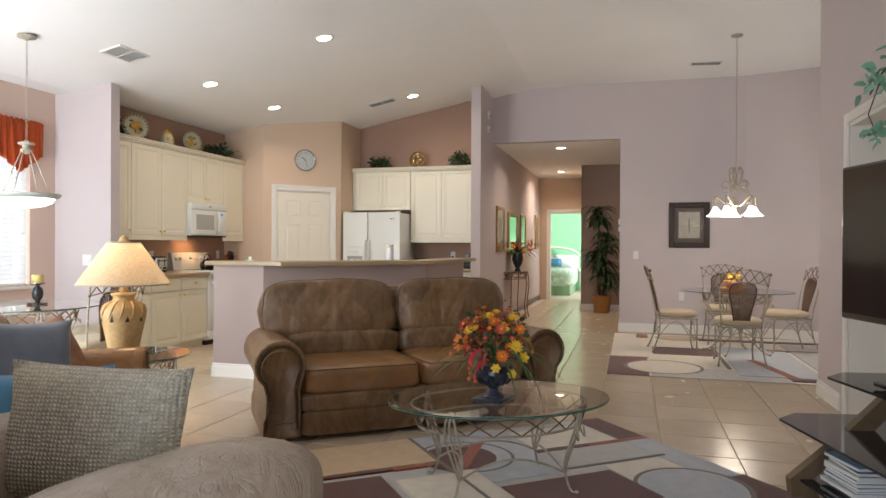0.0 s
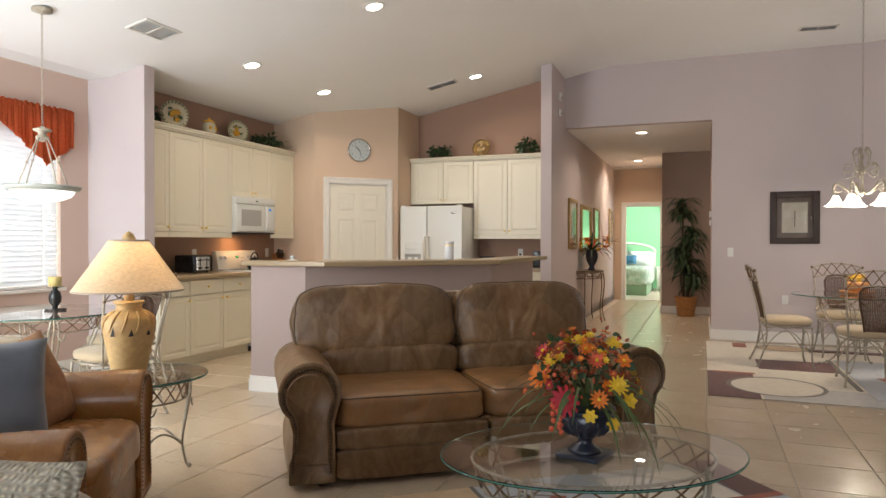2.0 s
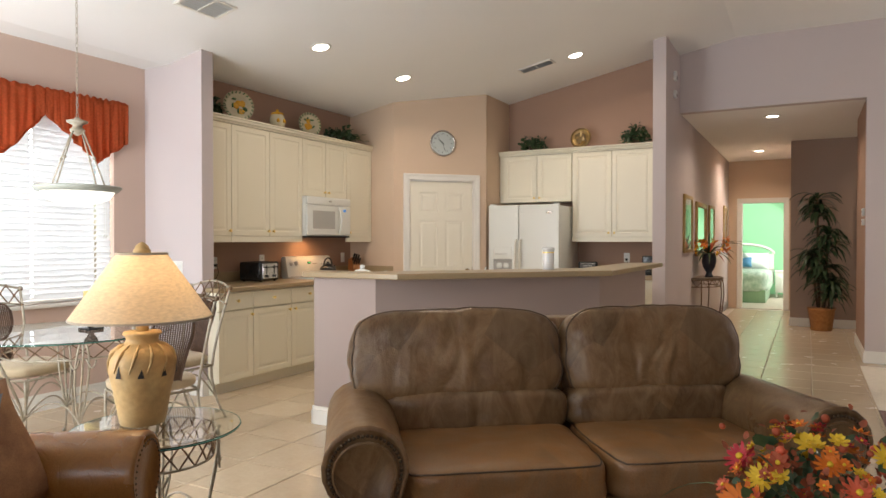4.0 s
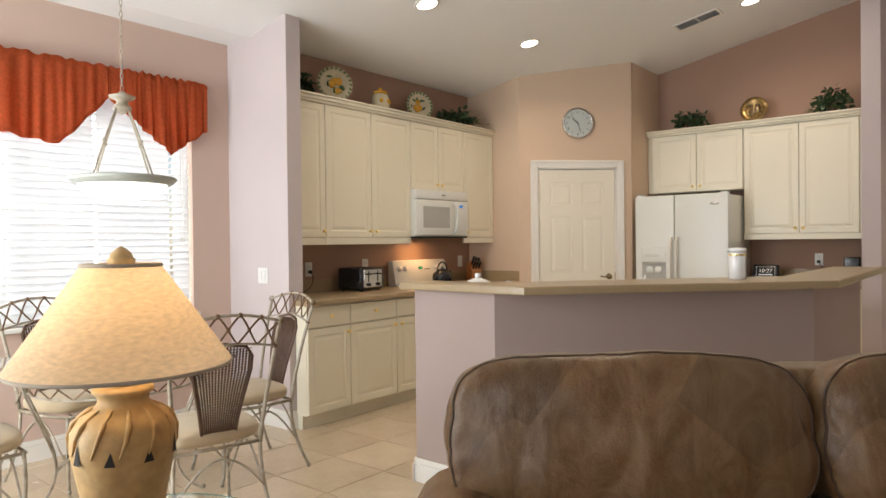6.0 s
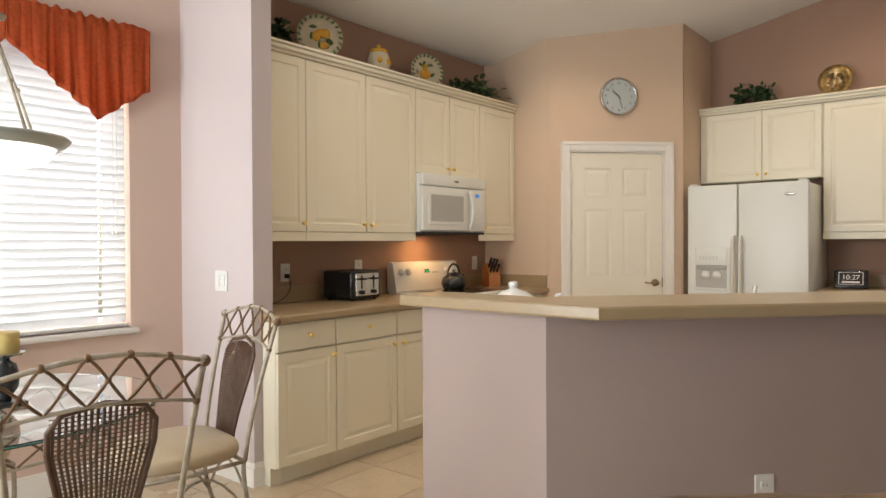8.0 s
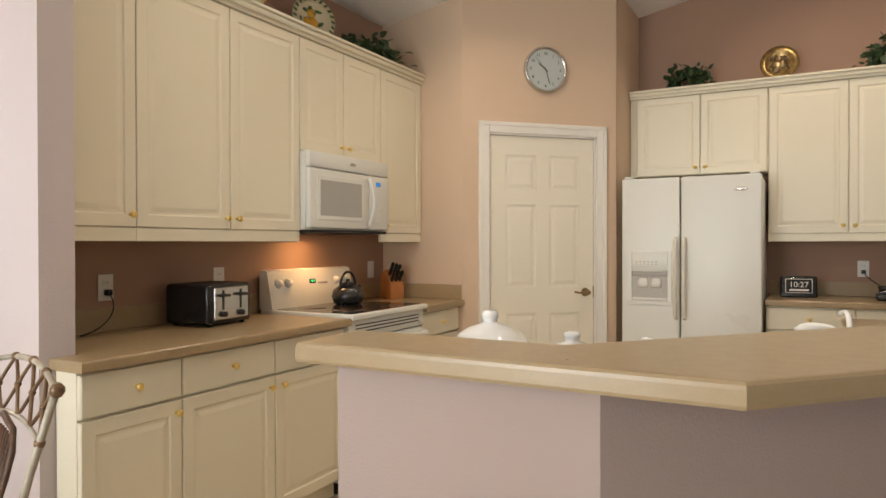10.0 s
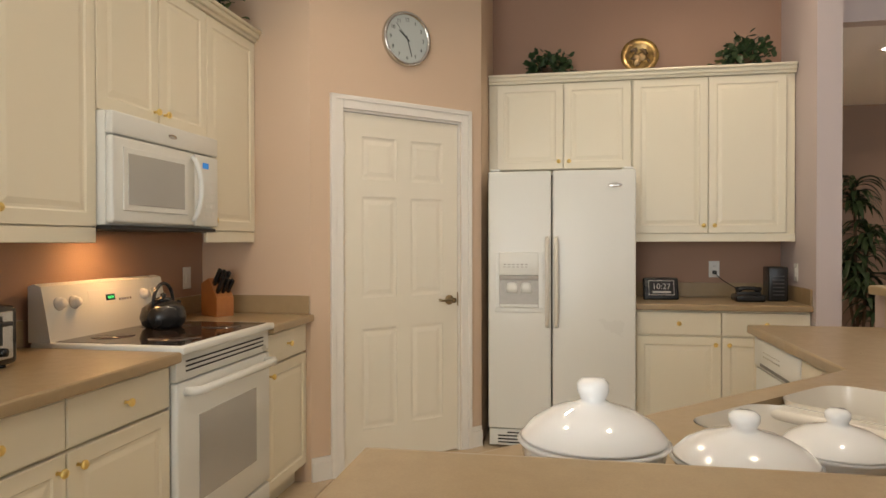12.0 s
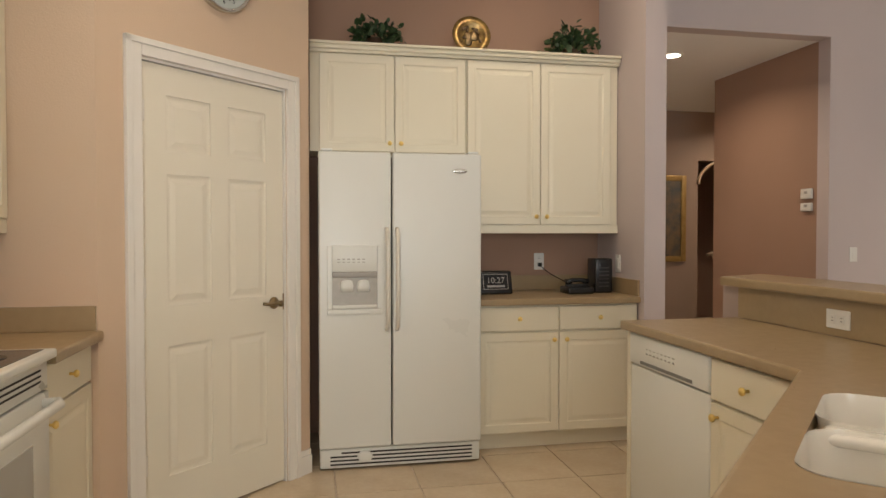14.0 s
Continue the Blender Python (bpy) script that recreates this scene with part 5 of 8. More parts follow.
# taupe recliner in the foreground
RM = Matrix.Translation((-1.23, 1.825, 0)) @ pose(0, 0, 0, 0, 0, 158) @ Matrix.Diagonal((0.88, 0.88, 1.1, 1))
rc = thing("recliner", RM, "taupe leather recliner chair with fat padded arms", "armchair")
for side, x in ((-1, -0.42), (1, 0.42)):
    part("arm", pad(0.34, 0.98, 0.30, 3.0, 14, (x, -0.08, 0.53), 0.008, side * 4.0, freq=4), TAUPEL, rc)
    part("arm_panel", pad(0.22, 0.80, 0.46, 7, 8, (x, -0.02, 0.27), 0.004, side * 2.0), TAUPEL, rc)
part("seat_cushion", pad(0.62, 0.72, 0.24, 4.5, 10, (0, -0.08, 0.34), 0.008, 3.0), TAUPEL, rc)
part("backrest", pad(0.82, 0.26, 0.62, 3.6, 12, (0, 0.42, 0.62), 0.016, 8.0), TAUPEL, rc)
part("base", Shape().box(-0.38, -0.36, 0.0, 0.38, 0.44, 0.24, 0.03), TAUPEL, rc)


def cushion(name, w, h, t, m, material, label, seed=0.0, wr=0.008):
    c = tagged(part(name, pad(w, t, h, 9.0, 16, (0, 0, 0), wr, seed, pinch=0.88, freq=4), material, None, label, m=m), "", "cushion")
    return c


cushion("throw_pillow", 0.54, 0.40, 0.19, Matrix.Translation((-1.30, 1.985, 0.71)) @ pose(0, 0, 0, -12, 2, 14), WOVEN, "grey-beige chunky woven throw pillow on the taupe recliner", 1.0)
cushion("throw_pillow", 0.48, 0.46, 0.16, Matrix.Translation((-2.76, 3.10, 0.64)) @ pose(0, 0, 0, -14, 4, 72), GREYBLUE, "slate grey throw pillow on the cognac armchair", 2.0)
cushion("throw_pillow", 0.46, 0.44, 0.15, Matrix.Translation((-2.79, 3.29, 0.62)) @ pose(0, 0, 0, -20, -8, 105), TANP, "tan and brown patterned throw pillow behind the slate one", 3.0)
cushion("throw_pillow", 0.42, 0.36, 0.10, Matrix.Translation((-1.58, 2.08, 0.68)) @ pose(0, 0, 0, -14, -4, 20), BLUE, "bright blue throw pillow behind the woven one", 4.0)


# wrought iron furniture
def ell(a, b, z, n=40, ph=0.0):
    return [(a * math.cos(2 * math.pi * i / n + ph), b * math.sin(2 * math.pi * i / n + ph), z) for i in range(n)]


def iron_table(name, m, a, b, h, label, category, legs=4, ra=0.8, spread=0.84):
    t = thing(name, m, label, category)
    gt = Shape().prism([(a * math.cos(math.pi * i / 36), b * math.sin(math.pi * i / 36)) for i in range(72)], h - 0.011, h)
    top = part("glass_top", gt, GLASS, t, "clear glass top with a green edge")
    top.visible_shadow = False
    e = part("glass_edge", Shape().tube(ell(a * 1.0, b * 1.0, h - 0.006, 72), 0.0028, 6, True), GLASSEDGE, top)
    r1a, r1b = a * ra, b * ra
    z1, z2 = h - 0.03, h - 0.03 - 0.10 * min(1, h / 0.5)
    part("upper_ring", Shape().tube(ell(r1a, r1b, z1), 0.006, 6, True), IRON, t)
    part("lower_ring", Shape().tube(ell(r1a * 0.93, r1b * 0.93, z2), 0.006, 6, True), IRON, t)
    N = 20
    for ph in (0, 1):
        pts = []
        for i in range(N * 4):
            u = i / 4 + (ph * 1.0)
            k = abs((u % 2) - 1)
            an = 2 * math.pi * i / (N * 4)
            rr = 0.93 + 0.07 * k
            pts.append((r1a * rr * math.cos(an), r1b * rr * math.sin(an), z2 + (z1 - z2) * k))
        part("lattice", Shape().tube(pts, 0.0042, 5, True), IRONB, t)
    for i in range(legs):
        an = 2 * math.pi * (i + 0.5) / legs
        ux, uy = math.cos(an), math.sin(an)
        px, py = r1a * ux, r1b * uy
        leg = Shape()
        for dr in (-0.035, 0.0, 0.035):
            tx, ty = -uy * dr, ux * dr
            o = 1.0 if dr == 0 else 0.6
            leg.tube(bez((px + tx * 0.4, py + ty * 0.4, z1), (px * (1 + 0.10 * o) + tx * 1.6, py * (1 + 0.10 * o) + ty * 1.6, z2), (px * (spread - 0.04) + tx, py * (spread - 0.04) + ty, z2 * 0.55), (px * spread, py * spread, z2 * 0.32), 10)
                     + bez((px * spread, py * spread, z2 * 0.32), (px * (spread + 0.04), py * (spread + 0.04), z2 * 0.1), (px * 0.92, py * 0.92, 0.012), (px * 0.97, py * 0.97, 0.012), 6)[1:], 0.0065, 6)
        leg.ball((px * 0.98, py * 0.98, 0.014), 0.014, 8)
        for k in (1, -1):
            leg.tube([(px * 1.0 - uy * 0.02 * k, py * 1.0 + ux * 0.02 * k, z2)] + [(px * (1.0 + 0.04 * math.sin(q)) - uy * k * (0.02 + 0.05 * q / 3), py * (1.0 + 0.04 * math.sin(q)) + ux * k * (0.02 + 0.05 * q / 3), z2 - 0.05 * math.sin(q)) for q in (0.6, 1.2, 1.8, 2.4, 3.0)], 0.005, 5)
        part("leg", leg, IRON, t)
        part("glass_pad", Shape().lathe([(0.012, 0), (0.012, 0.018)], (px, py, h - 0.0305), 10), IRON, t)
    st = Shape()
    for i in range(legs):
        a0, a1 = 2 * math.pi * (i + 0.5) / legs, 2 * math.pi * (i + 1.5) / legs
        p0, p1 = Vector((r1a * spread * math.cos(a0), r1b * spread * math.sin(a0), z2 * 0.32)), Vector((r1a * spread * math.cos(a1), r1b * spread * math.sin(a1), z2 * 0.32))
        mid = (p0 + p1) / 2 * 0.7
        mid.z = z2 * 0.62
        st.tube(bez(p0, p0.lerp(mid, 0.7) + Vector((0, 0, 0.03)), p1.lerp(mid, 0.7) + Vector((0, 0, 0.03)), p1, 12), 0.0055, 6)
    part("stretcher", st, IRON, t)
    return t


iron_table("coffee_table", Matrix.Translation((-0.47, 3.87, 0)) @ pose(0, 0, 0, 0, 0, 30), 0.59, 0.42, 0.465, "oval glass coffee table on antique-white wrought iron legs", "coffee table")
iron_table("end_table", Matrix.Translation((-2.93, 4.08, 0)), 0.34, 0.34, 0.54, "round glass lamp table on wrought iron legs", "side table", 4, 0.72)
iron_table("breakfast_table", Matrix.Translation((-4.68, 4.83, 0)) @ pose(0, 0, 0, 0, 0, 20), 0.60, 0.60, 0.745, "round glass breakfast table on wrought iron legs", "table", 4, 0.7, 0.66)
iron_table("dining_table", Matrix.Translation((1.39, 8.95, 0.012)) @ pose(0, 0, 0, 0, 0, 20), 0.62, 0.62, 0.74, "round glass dining table on wrought iron legs", "table", 4, 0.62, 0.5)


def iron_chair():
    c = thing("dining_chair", Matrix.Identity(4), "wrought iron dining chair with a wicker back panel and cream seat", "chair", "iron dining chairs")
    part("seat", pad(0.47, 0.46, 0.10, 3.2, 10, (0, 0.0, 0.455), 0.003, 1.0), SEATF, c, "cream padded seat")
    part("seat_frame", Shape().tube([(-0.20, -0.21, 0.405), (0.20, -0.21, 0.405), (0.225, 0.0, 0.405), (0.19, 0.21, 0.405), (-0.19, 0.21, 0.405), (-0.225, 0.0, 0.405)], 0.009, 6, True), IRON, c)
    bk = lambda z: -0.215 - 0.13 * max(0, (z - 0.42) / 0.58) ** 1.3
    for s_ in (-1, 1):
        xx = lambda z: s_ * (0.195 + 0.055 * max(0, (z - 0.42) / 0.58))
        part("back_post", Shape().tube([(xx(z), bk(z), z) for z in (0.40, 0.5, 0.6, 0.7, 0.8, 0.9, 0.97)], 0.0095, 7).ball((xx(0.97), bk(0.97), 0.972), 0.017, 8), IRON, c)
        part("leg", Shape().tube(bez((s_ * 0.195, -0.21, 0.41), (s_ * 0.20, -0.20, 0.25), (s_ * 0.21, -0.25, 0.12), (s_ * 0.235, -0.30, 0.012), 9), 0.0095, 7).ball((s_ * 0.235, -0.30, 0.012), 0.013, 8), IRON, c)
        part("leg", Shape().tube(bez((s_ * 0.19, 0.20, 0.41), (s_ * 0.20, 0.22, 0.25), (s_ * 0.18, 0.18, 0.12), (s_ * 0.20, 0.22, 0.012), 9), 0.0095, 7).ball((s_ * 0.20, 0.22, 0.012), 0.013, 8), IRON, c)
        part("side_stretcher", Shape().tube([(s_ * 0.21, -0.245, 0.16)] + [(s_ * 0.20, -0.245 + 0.43 * i / 10, 0.16 + 0.21 * math.sin(math.pi * i / 10)) for i in range(1, 10)] + [(s_ * 0.19, 0.185, 0.16)], 0.006, 6), IRON, c)
    part("front_stretcher", Shape().tube([(-0.19 + 0.38 * i / 12, 0.19, 0.19 + 0.17 * math.sin(math.pi * i / 12)) for i in range(13)], 0.006, 6), IRON, c)
    part("back_stretcher", Shape().tube([(-0.205 + 0.41 * i / 12, -0.235, 0.20 + 0.16 * math.sin(math.pi * i / 12)) for i in range(13)], 0.006, 6), IRON, c)
    top = lambda t: Vector((-0.25 + 0.5 * t, bk(0.97) - 0.035 * math.sin(math.pi * t), 0.97 + 0.045 * math.sin(math.pi * t)))
    low = lambda t: Vector((-0.235 + 0.47 * t, bk(0.86) - 0.03 * math.sin(math.pi * t), 0.855 + 0.03 * math.sin(math.pi * t)))
    part("top_rail", Shape().tube([top(i / 14) for i in range(15)], 0.008, 6), IRON, c)
    part("lower_rail", Shape().tube([low(i / 14) for i in range(15)], 0.006, 6), IRON, c)
    for ph in (0, 1):
        pts = []
        for i in range(31):
            t = i / 30
            k = abs(((t * 5 + ph) % 2) - 1)
            k = 0.7 * k + 0.3 * (0.5 - 0.5 * math.cos(math.pi * k))
            pts.append(low(t).lerp(top(t), k))
        part("lattice", Shape().tube(pts, 0.0048, 6), IRONB, c)
    kn = Shape()
    for i in range(1, 5):
        kn.ball(top(i / 5), 0.012, 7)
    for i in range(5):
        kn.ball(low((i + 0.5) / 5).lerp(top((i + 0.5) / 5), 0.5), 0.009, 7)
    for i in (0, 5):
        kn.ball(top(i / 5), 0.018, 7).ball(low(i / 5), 0.013, 7)
    part("knot", kn, IRONB, c, "", kind="stuff")
    # woven back panel: wide at the top, narrow at the seat
    wd = lambda z: 0.075 + 0.055 * min(1, max(0, (z - 0.44) / 0.30)) ** 1.5
    frame_pts = [(-wd(z), bk(z) + 0.004, z) for z in (0.44, 0.52, 0.6, 0.68, 0.76, 0.82)] + [(-0.10, bk(0.87) + 0.004, 0.865), (0, bk(0.88) - 0.01, 0.885), (0.10, bk(0.87) + 0.004, 0.865)] + [(wd(z), bk(z) + 0.004, z) for z in (0.82, 0.76, 0.68, 0.6, 0.52, 0.44)]
    part("panel_frame", Shape().tube(frame_pts, 0.008, 6, True), WICKERD, c)
    ws = Shape()
    for i in range(17):
        u = -1 + 2 * (i + 0.5) / 17
        ws.tube([(u * wd(z) * 0.96, bk(z) + 0.004, z) for z in (0.445, 0.55, 0.65, 0.75, 0.84 + 0.03 * (1 - u * u))], 0.0045, 5)
    for i in range(34):
        z = 0.452 + 0.0122 * i
        ws.tube([(-wd(z) * 0.98, bk(z) + 0.007, z), (0, bk(z) + 0.001, z), (wd(z) * 0.98, bk(z) + 0.007, z)], 0.0017, 4)
    part("woven_panel", ws, WICKERD, c, "brown woven wicker back panel", kind="stuff")
    return c


WICKERD = mat("brown_wicker", (0.075, 0.036, 0.020), (0.12, 0.062, 0.034), 30, 0.5, bump=0.3, bscale=150)
ch = iron_chair()
places = [(-4.09, 4.96, 77, 0), (-4.60, 5.52, 172, 0), (-5.24, 4.86, -78, 0), (-4.72, 4.15, -3, 0),
          (1.30, 8.22, 2, 0.012), (0.72, 8.95, -85, 0.012), (1.98, 9.25, 100, 0.012), (1.35, 9.75, 178, 0.012)]
ch.matrix_world = Matrix.Translation((places[0][0], places[0][1], 0)) @ pose(0, 0, 0, 0, 0, places[0][2])
for x, y, r, z in places[1:]:
    copy_thing(ch, Matrix.Translation((x, y, z)) @ pose(0, 0, 0, 0, 0, r))

# lamp on the end table
lm = thing("table_lamp", Matrix.Translation((-3.03, 4.09, 0.541)), "lit sand-coloured pottery table lamp with a linen cone shade", "table lamp")
bprof = [(r * 0.76, z) for r, z in [(0.105, 0), (0.12, 0.005), (0.13, 0.05), (0.155, 0.15), (0.178, 0.235), (0.175, 0.285), (0.145, 0.325), (0.095, 0.345), (0.085, 0.36), (0.088, 0.375), (0.105, 0.385), (0.10, 0.395), (0.03, 0.398)]]
body = part("body", Shape().lathe(bprof, n=40), TERRA, lm, "sand-coloured pottery body with carved leaves")
for i in range(9):
    an = 2 * math.pi * i / 9
    z0, z1 = 0.215, 0.215 + (0.055 if i % 2 else 0.038)
    lf = Shape().add([(0.1345, -0.014, z0), (0.1345, 0.014, z0), (0.1335, 0.003, z1)], [(0, 1, 2)])
    part("cut_out", lf, DARKGAP, body, m=pose(0, 0, 0, 0, 0, 0) @ Matrix.Rotation(an, 4, "Z") @ Matrix.Translation((0.0022, 0, 0)))
for i in range(12):
    an = 2 * math.pi * i / 12
    rib = Shape().tube([(r * 0.76 + 0.001, 0.022 * math.sin((z - 0.235) * 20), z) for r, z in ((0.178, 0.235), (0.176, 0.275), (0.158, 0.31), (0.12, 0.334), (0.095, 0.345))], [0.002, 0.006, 0.008, 0.006, 0.002], 6)
    part("carved_leaf", rib, TERRA, body, m=Matrix.Rotation(an, 4, "Z"))
part("neck", Shape().lathe([(0.026, 0.39), (0.026, 0.46)], n=16), TERRA, lm)
part("harp", Shape().tube(arc((0, 0, 0.60), 0.05, -90, 270, 20, k=2.2), 0.0025, 5), BRASS, lm)
part("shade", Shape().lathe([(0.284, 0.452), (0.284, 0.459), (0.104, 0.722), (0.102, 0.728)], n=56, cap=False), SHADE, lm, "tan linen cone shade")
part("shade_trim", Shape().lathe([(0.284, 0.449), (0.288, 0.455), (0.283, 0.460)], n=56, cap=False), LINEN, lm)
part("shade_ring", Shape().lathe([(0.102, 0.721), (0.107, 0.727), (0.102, 0.733)], n=40, cap=False), LINEN, lm)
part("finial", Shape().lathe([(0.012, 0.715), (0.034, 0.722), (0.036, 0.745), (0.030, 0.748), (0.027, 0.760), (0.014, 0.772), (0.002, 0.779)], n=6), TERRA, lm)
part("bulb", Shape().ball((0, 0, 0.58), 0.03, 10), BULB, lm)
lamp("lamp_light", "POINT", Matrix.Translation((-3.03, 4.09, 1.13)), 3.0, (1.0, 0.68, 0.36), 0.05)

# hanging bowl lamp over the breakfast table
hl = thing("pendant_lamp", Matrix.Translation((-4.72, 4.90, 0)), "antique-white pendant lamp with a lit glass bowl on rods", "pendant lamp")
cz = ceil_z(-4.72)
part("canopy", Shape().lathe([(0.075, cz - 0.0), (0.07, cz - 0.02), (0.02, cz - 0.032), (0.008, cz - 0.045)], n=24), IRON, hl)


def chain(z0, z1, x=0, y=0, r=0.012):
    s = Shape()
    n = int((z1 - z0) / (r * 2.6))
    for i in range(n):
        z = z0 + (z1 - z0) * (i + 0.5) / n
        s.tube(arc((x, y, z), r * 0.6, 0, 360, 8, "xz" if i % 2 else "yz", 2.7)[:-1], 0.0022, 4, True)
    return s


part("chain", chain(2.13, cz - 0.04), IRON, hl, kind="stuff")
part("crown_cup", Shape().lathe([(0.012, 2.13), (0.02, 2.12), (0.066, 2.105), (0.062, 2.095), (0.03, 2.08), (0.028, 2.065), (0.045, 2.05), (0.045, 2.035), (0.02, 2.02), (0.004, 2.01)], n=24), IRON, hl)
for i in range(4):
    an = radians(20 + 90 * i)
    part("rod", Shape().tube([(0.04 * math.cos(an), 0.04 * math.sin(an), 2.04), (0.12 * math.cos(an), 0.12 * math.sin(an), 1.86), (0.20 * math.cos(an), 0.20 * math.sin(an), 1.665)], 0.0055, 6).ball((0.12 * math.cos(an), 0.12 * math.sin(an), 1.86), 0.011, 7), IRON, hl)
part("bowl_rim", Shape().lathe([(0.19, 1.672), (0.255, 1.680), (0.265, 1.672), (0.256, 1.660), (0.243, 1.648), (0.23, 1.640), (0.19, 1.640)], n=48, cap=False), ALAB, hl, "grey-green stepped bowl rim")
part("bowl", Shape().lathe([(0.218, 1.642), (0.19, 1.60), (0.13, 1.574), (0.05, 1.560), (0.001, 1.557)], n=40, cap=False), BOWLLIT, hl, "glowing white glass bowl")

# valance on its rod
vl = thing("window_valance", Matrix.Translation((0, 0, 0)), "rust-red gathered fabric valance with pointed swags over the nook window", "curtain")
part("curtain_rod", Shape().tube([(WX + 0.02, 3.50, 2.44), (WX + 0.05, 3.52, 2.44), (WX + 0.05, 5.98, 2.44), (WX + 0.02, 6.0, 2.44)], 0.008, 6), WHITEP, vl)


def swag(y0, y1, tip, tipz, e0, e1, seed):
    n, k = 90, 9
    vs, fs = [], []
    for i in range(n + 1):
        y = y0 + (y1 - y0) * i / n
        zb = e0 + (tipz - e0) * (y - y0) / (tip - y0) if y <= tip else tipz + (e1 - tipz) * (y - tip) / (y1 - tip)
        zb += 0.006 * math.sin(i * 0.5 + seed)
        zt = 2.505 + 0.020 * noise.noise(Vector((i * 0.23, seed, 3))) + 0.006 * math.sin(i * 0.9)
        for j in range(k + 1):
            t = j / k
            z = zt + (zb - zt) * t
            f = 0.017 * noise.noise(Vector((i * 0.33, t * 0.7, seed))) * (0.6 + 0.8 * t) + 0.030 * noise.noise(Vector((i * 0.16, t * 0.5, seed + 9))) * t
            if 0.1 < (2.505 - z) / 0.5 < 0.22:
                f = f * 0.4 + 0.004 * math.sin(i * 2.9)
            vs.append((WX + 0.075 + f, y, z))
    for i in range(n):
        for j in range(k):
            a = i * (k + 1) + j
            fs.append((a, a + k + 1, a + k + 2, a + 1))
    return Shape().add(vs, fs, True)


for y0, y1, tip, tz, e0, e1 in ((5.27, 5.985, 5.70, 1.96, 2.29, 2.16), (4.20, 5.27, 4.96, 1.96, 2.05, 2.29), (3.52, 4.20, 3.85, 1.96, 2.16, 2.30)):
    o = part("swag", swag(y0, y1, tip, tz, e0, e1, y0 * 3), RUSTCURT, vl)
    hem = [p for p in (swag(y0, y1, tip, tz, e0, e1, y0 * 3).v)]
    hem = [Vector(hem[i * 10 + 9]) + Vector((0.002, 0, 0.028)) for i in range(91)]
    part("hem_stitching", Shape().tube(hem, 0.003, 4), RUSTCURT, o)
    md = o.modifiers.new("thick", "SOLIDIFY")
    md.thickness = 0.003

# rugs
RUGM = {k: mat("rug_" + k, c, tuple(0.86 * v for v in c), 14, 0.95, bump=0.5, bscale=330, grain=0.10, sheen=0.2) for k, c in dict(
    grey=(0.50, 0.47, 0.43), bluegrey=(0.47, 0.48, 0.50), cream=(0.72, 0.64, 0.52), tan=(0.60, 0.42, 0.24), maroon=(0.12, 0.035, 0.022), rust=(0.32, 0.075, 0.03), line=(0.17, 0.14, 0.11)).items()}


def rug(m, label, w, l, field, patches):
    r = thing("area_rug", m, label, "rug")
    part("field", Shape().box(0, 0, 0.0, w, l, 0.009, 0.002), RUGM[field], r)
    for i, (col, *g) in enumerate(patches):
        z = 0.0095 + 0.0006 * i
        if col.startswith("ring"):
            x, y, a, b, t = g
            n = 40
            vs = [(x + (a + s_) * math.cos(2 * math.pi * j / n), y + (b + s_) * math.sin(2 * math.pi * j / n), z) for s_ in (0, -t) for j in range(n)]
            sh = Shape().add(vs, [(j, (j + 1) % n, n + (j + 1) % n, n + j) for j in range(n)])
            col = "line"
        elif col.startswith("disc"):
            x, y, a, b = g
            sh = Shape().prism([(x + a * math.cos(2 * math.pi * j / 40), y + b * math.sin(2 * math.pi * j / 40)) for j in range(40)], 0.005, z)
            col = col[5:]
        else:
            sh = Shape().prism([tuple(p) for p in g], 0.005, z)
        part("patch", sh, RUGM[col], r)
    return r


def R(x0, y0, x1, y1):
    return [(x0, y0), (x1, y0), (x1, y1), (x0, y1)]


RGM = Matrix.Translation((-0.04, 5.40, 0.001)) @ Matrix(((-0.777, 0.629, 0, 0), (-0.629, -0.777, 0, 0), (0, 0, 1, 0), (0, 0, 0, 1)))
rug(RGM, "grey, cream, tan and maroon block-patterned rug under the coffee table", 2.5, 3.3, "grey", [
    ("maroon", *R(0.0, 0.0, 0.20, 0.50)), ("bluegrey", *R(0.0, 0.52, 0.20, 1.30)), ("cream", *R(0.22, 0.10, 0.80, 0.50)), ("rust", *R(0.0, 0.50, 0.45, 0.55)), ("maroon", *R(0.45, 0.50, 0.85, 0.55)),
    ("line", *R(0.15, 0.85, 0.85, 0.875)), ("cream", *R(0.22, 0.90, 0.62, 1.9)), ("maroon", *R(0.0, 1.32, 0.22, 2.2)), ("disc_bluegrey", 0.40, 1.36, 0.27, 0.27), ("ring", 0.40, 1.36, 0.30, 0.30, 0.025),
    ("maroon", *R(0.64, 0.98, 1.32, 1.42)), ("bluegrey", *R(0.85, 0.0, 1.45, 0.9)), ("disc_maroon", 1.32, 0.46, 0.22, 0.22), ("ring", 1.28, 0.46, 0.29, 0.29, 0.02), ("rust", (1.05, 0.25), (1.12, 0.22), (1.42, 0.62), (1.36, 0.66)),
    ("tan", *R(1.47, 0.0, 2.5, 0.48)), ("rust", *R(1.47, 0.50, 1.75, 0.54)), ("maroon", *R(1.75, 0.50, 2.3, 0.53)), ("cream", *R(1.34, 0.70, 1.80, 1.5)), ("maroon", *R(1.85, 0.60, 2.5, 1.2)), ("tan", *R(0.64, 1.5, 1.5, 2.2)), ("line", *R(1.45, 0.0, 1.47, 1.5))])
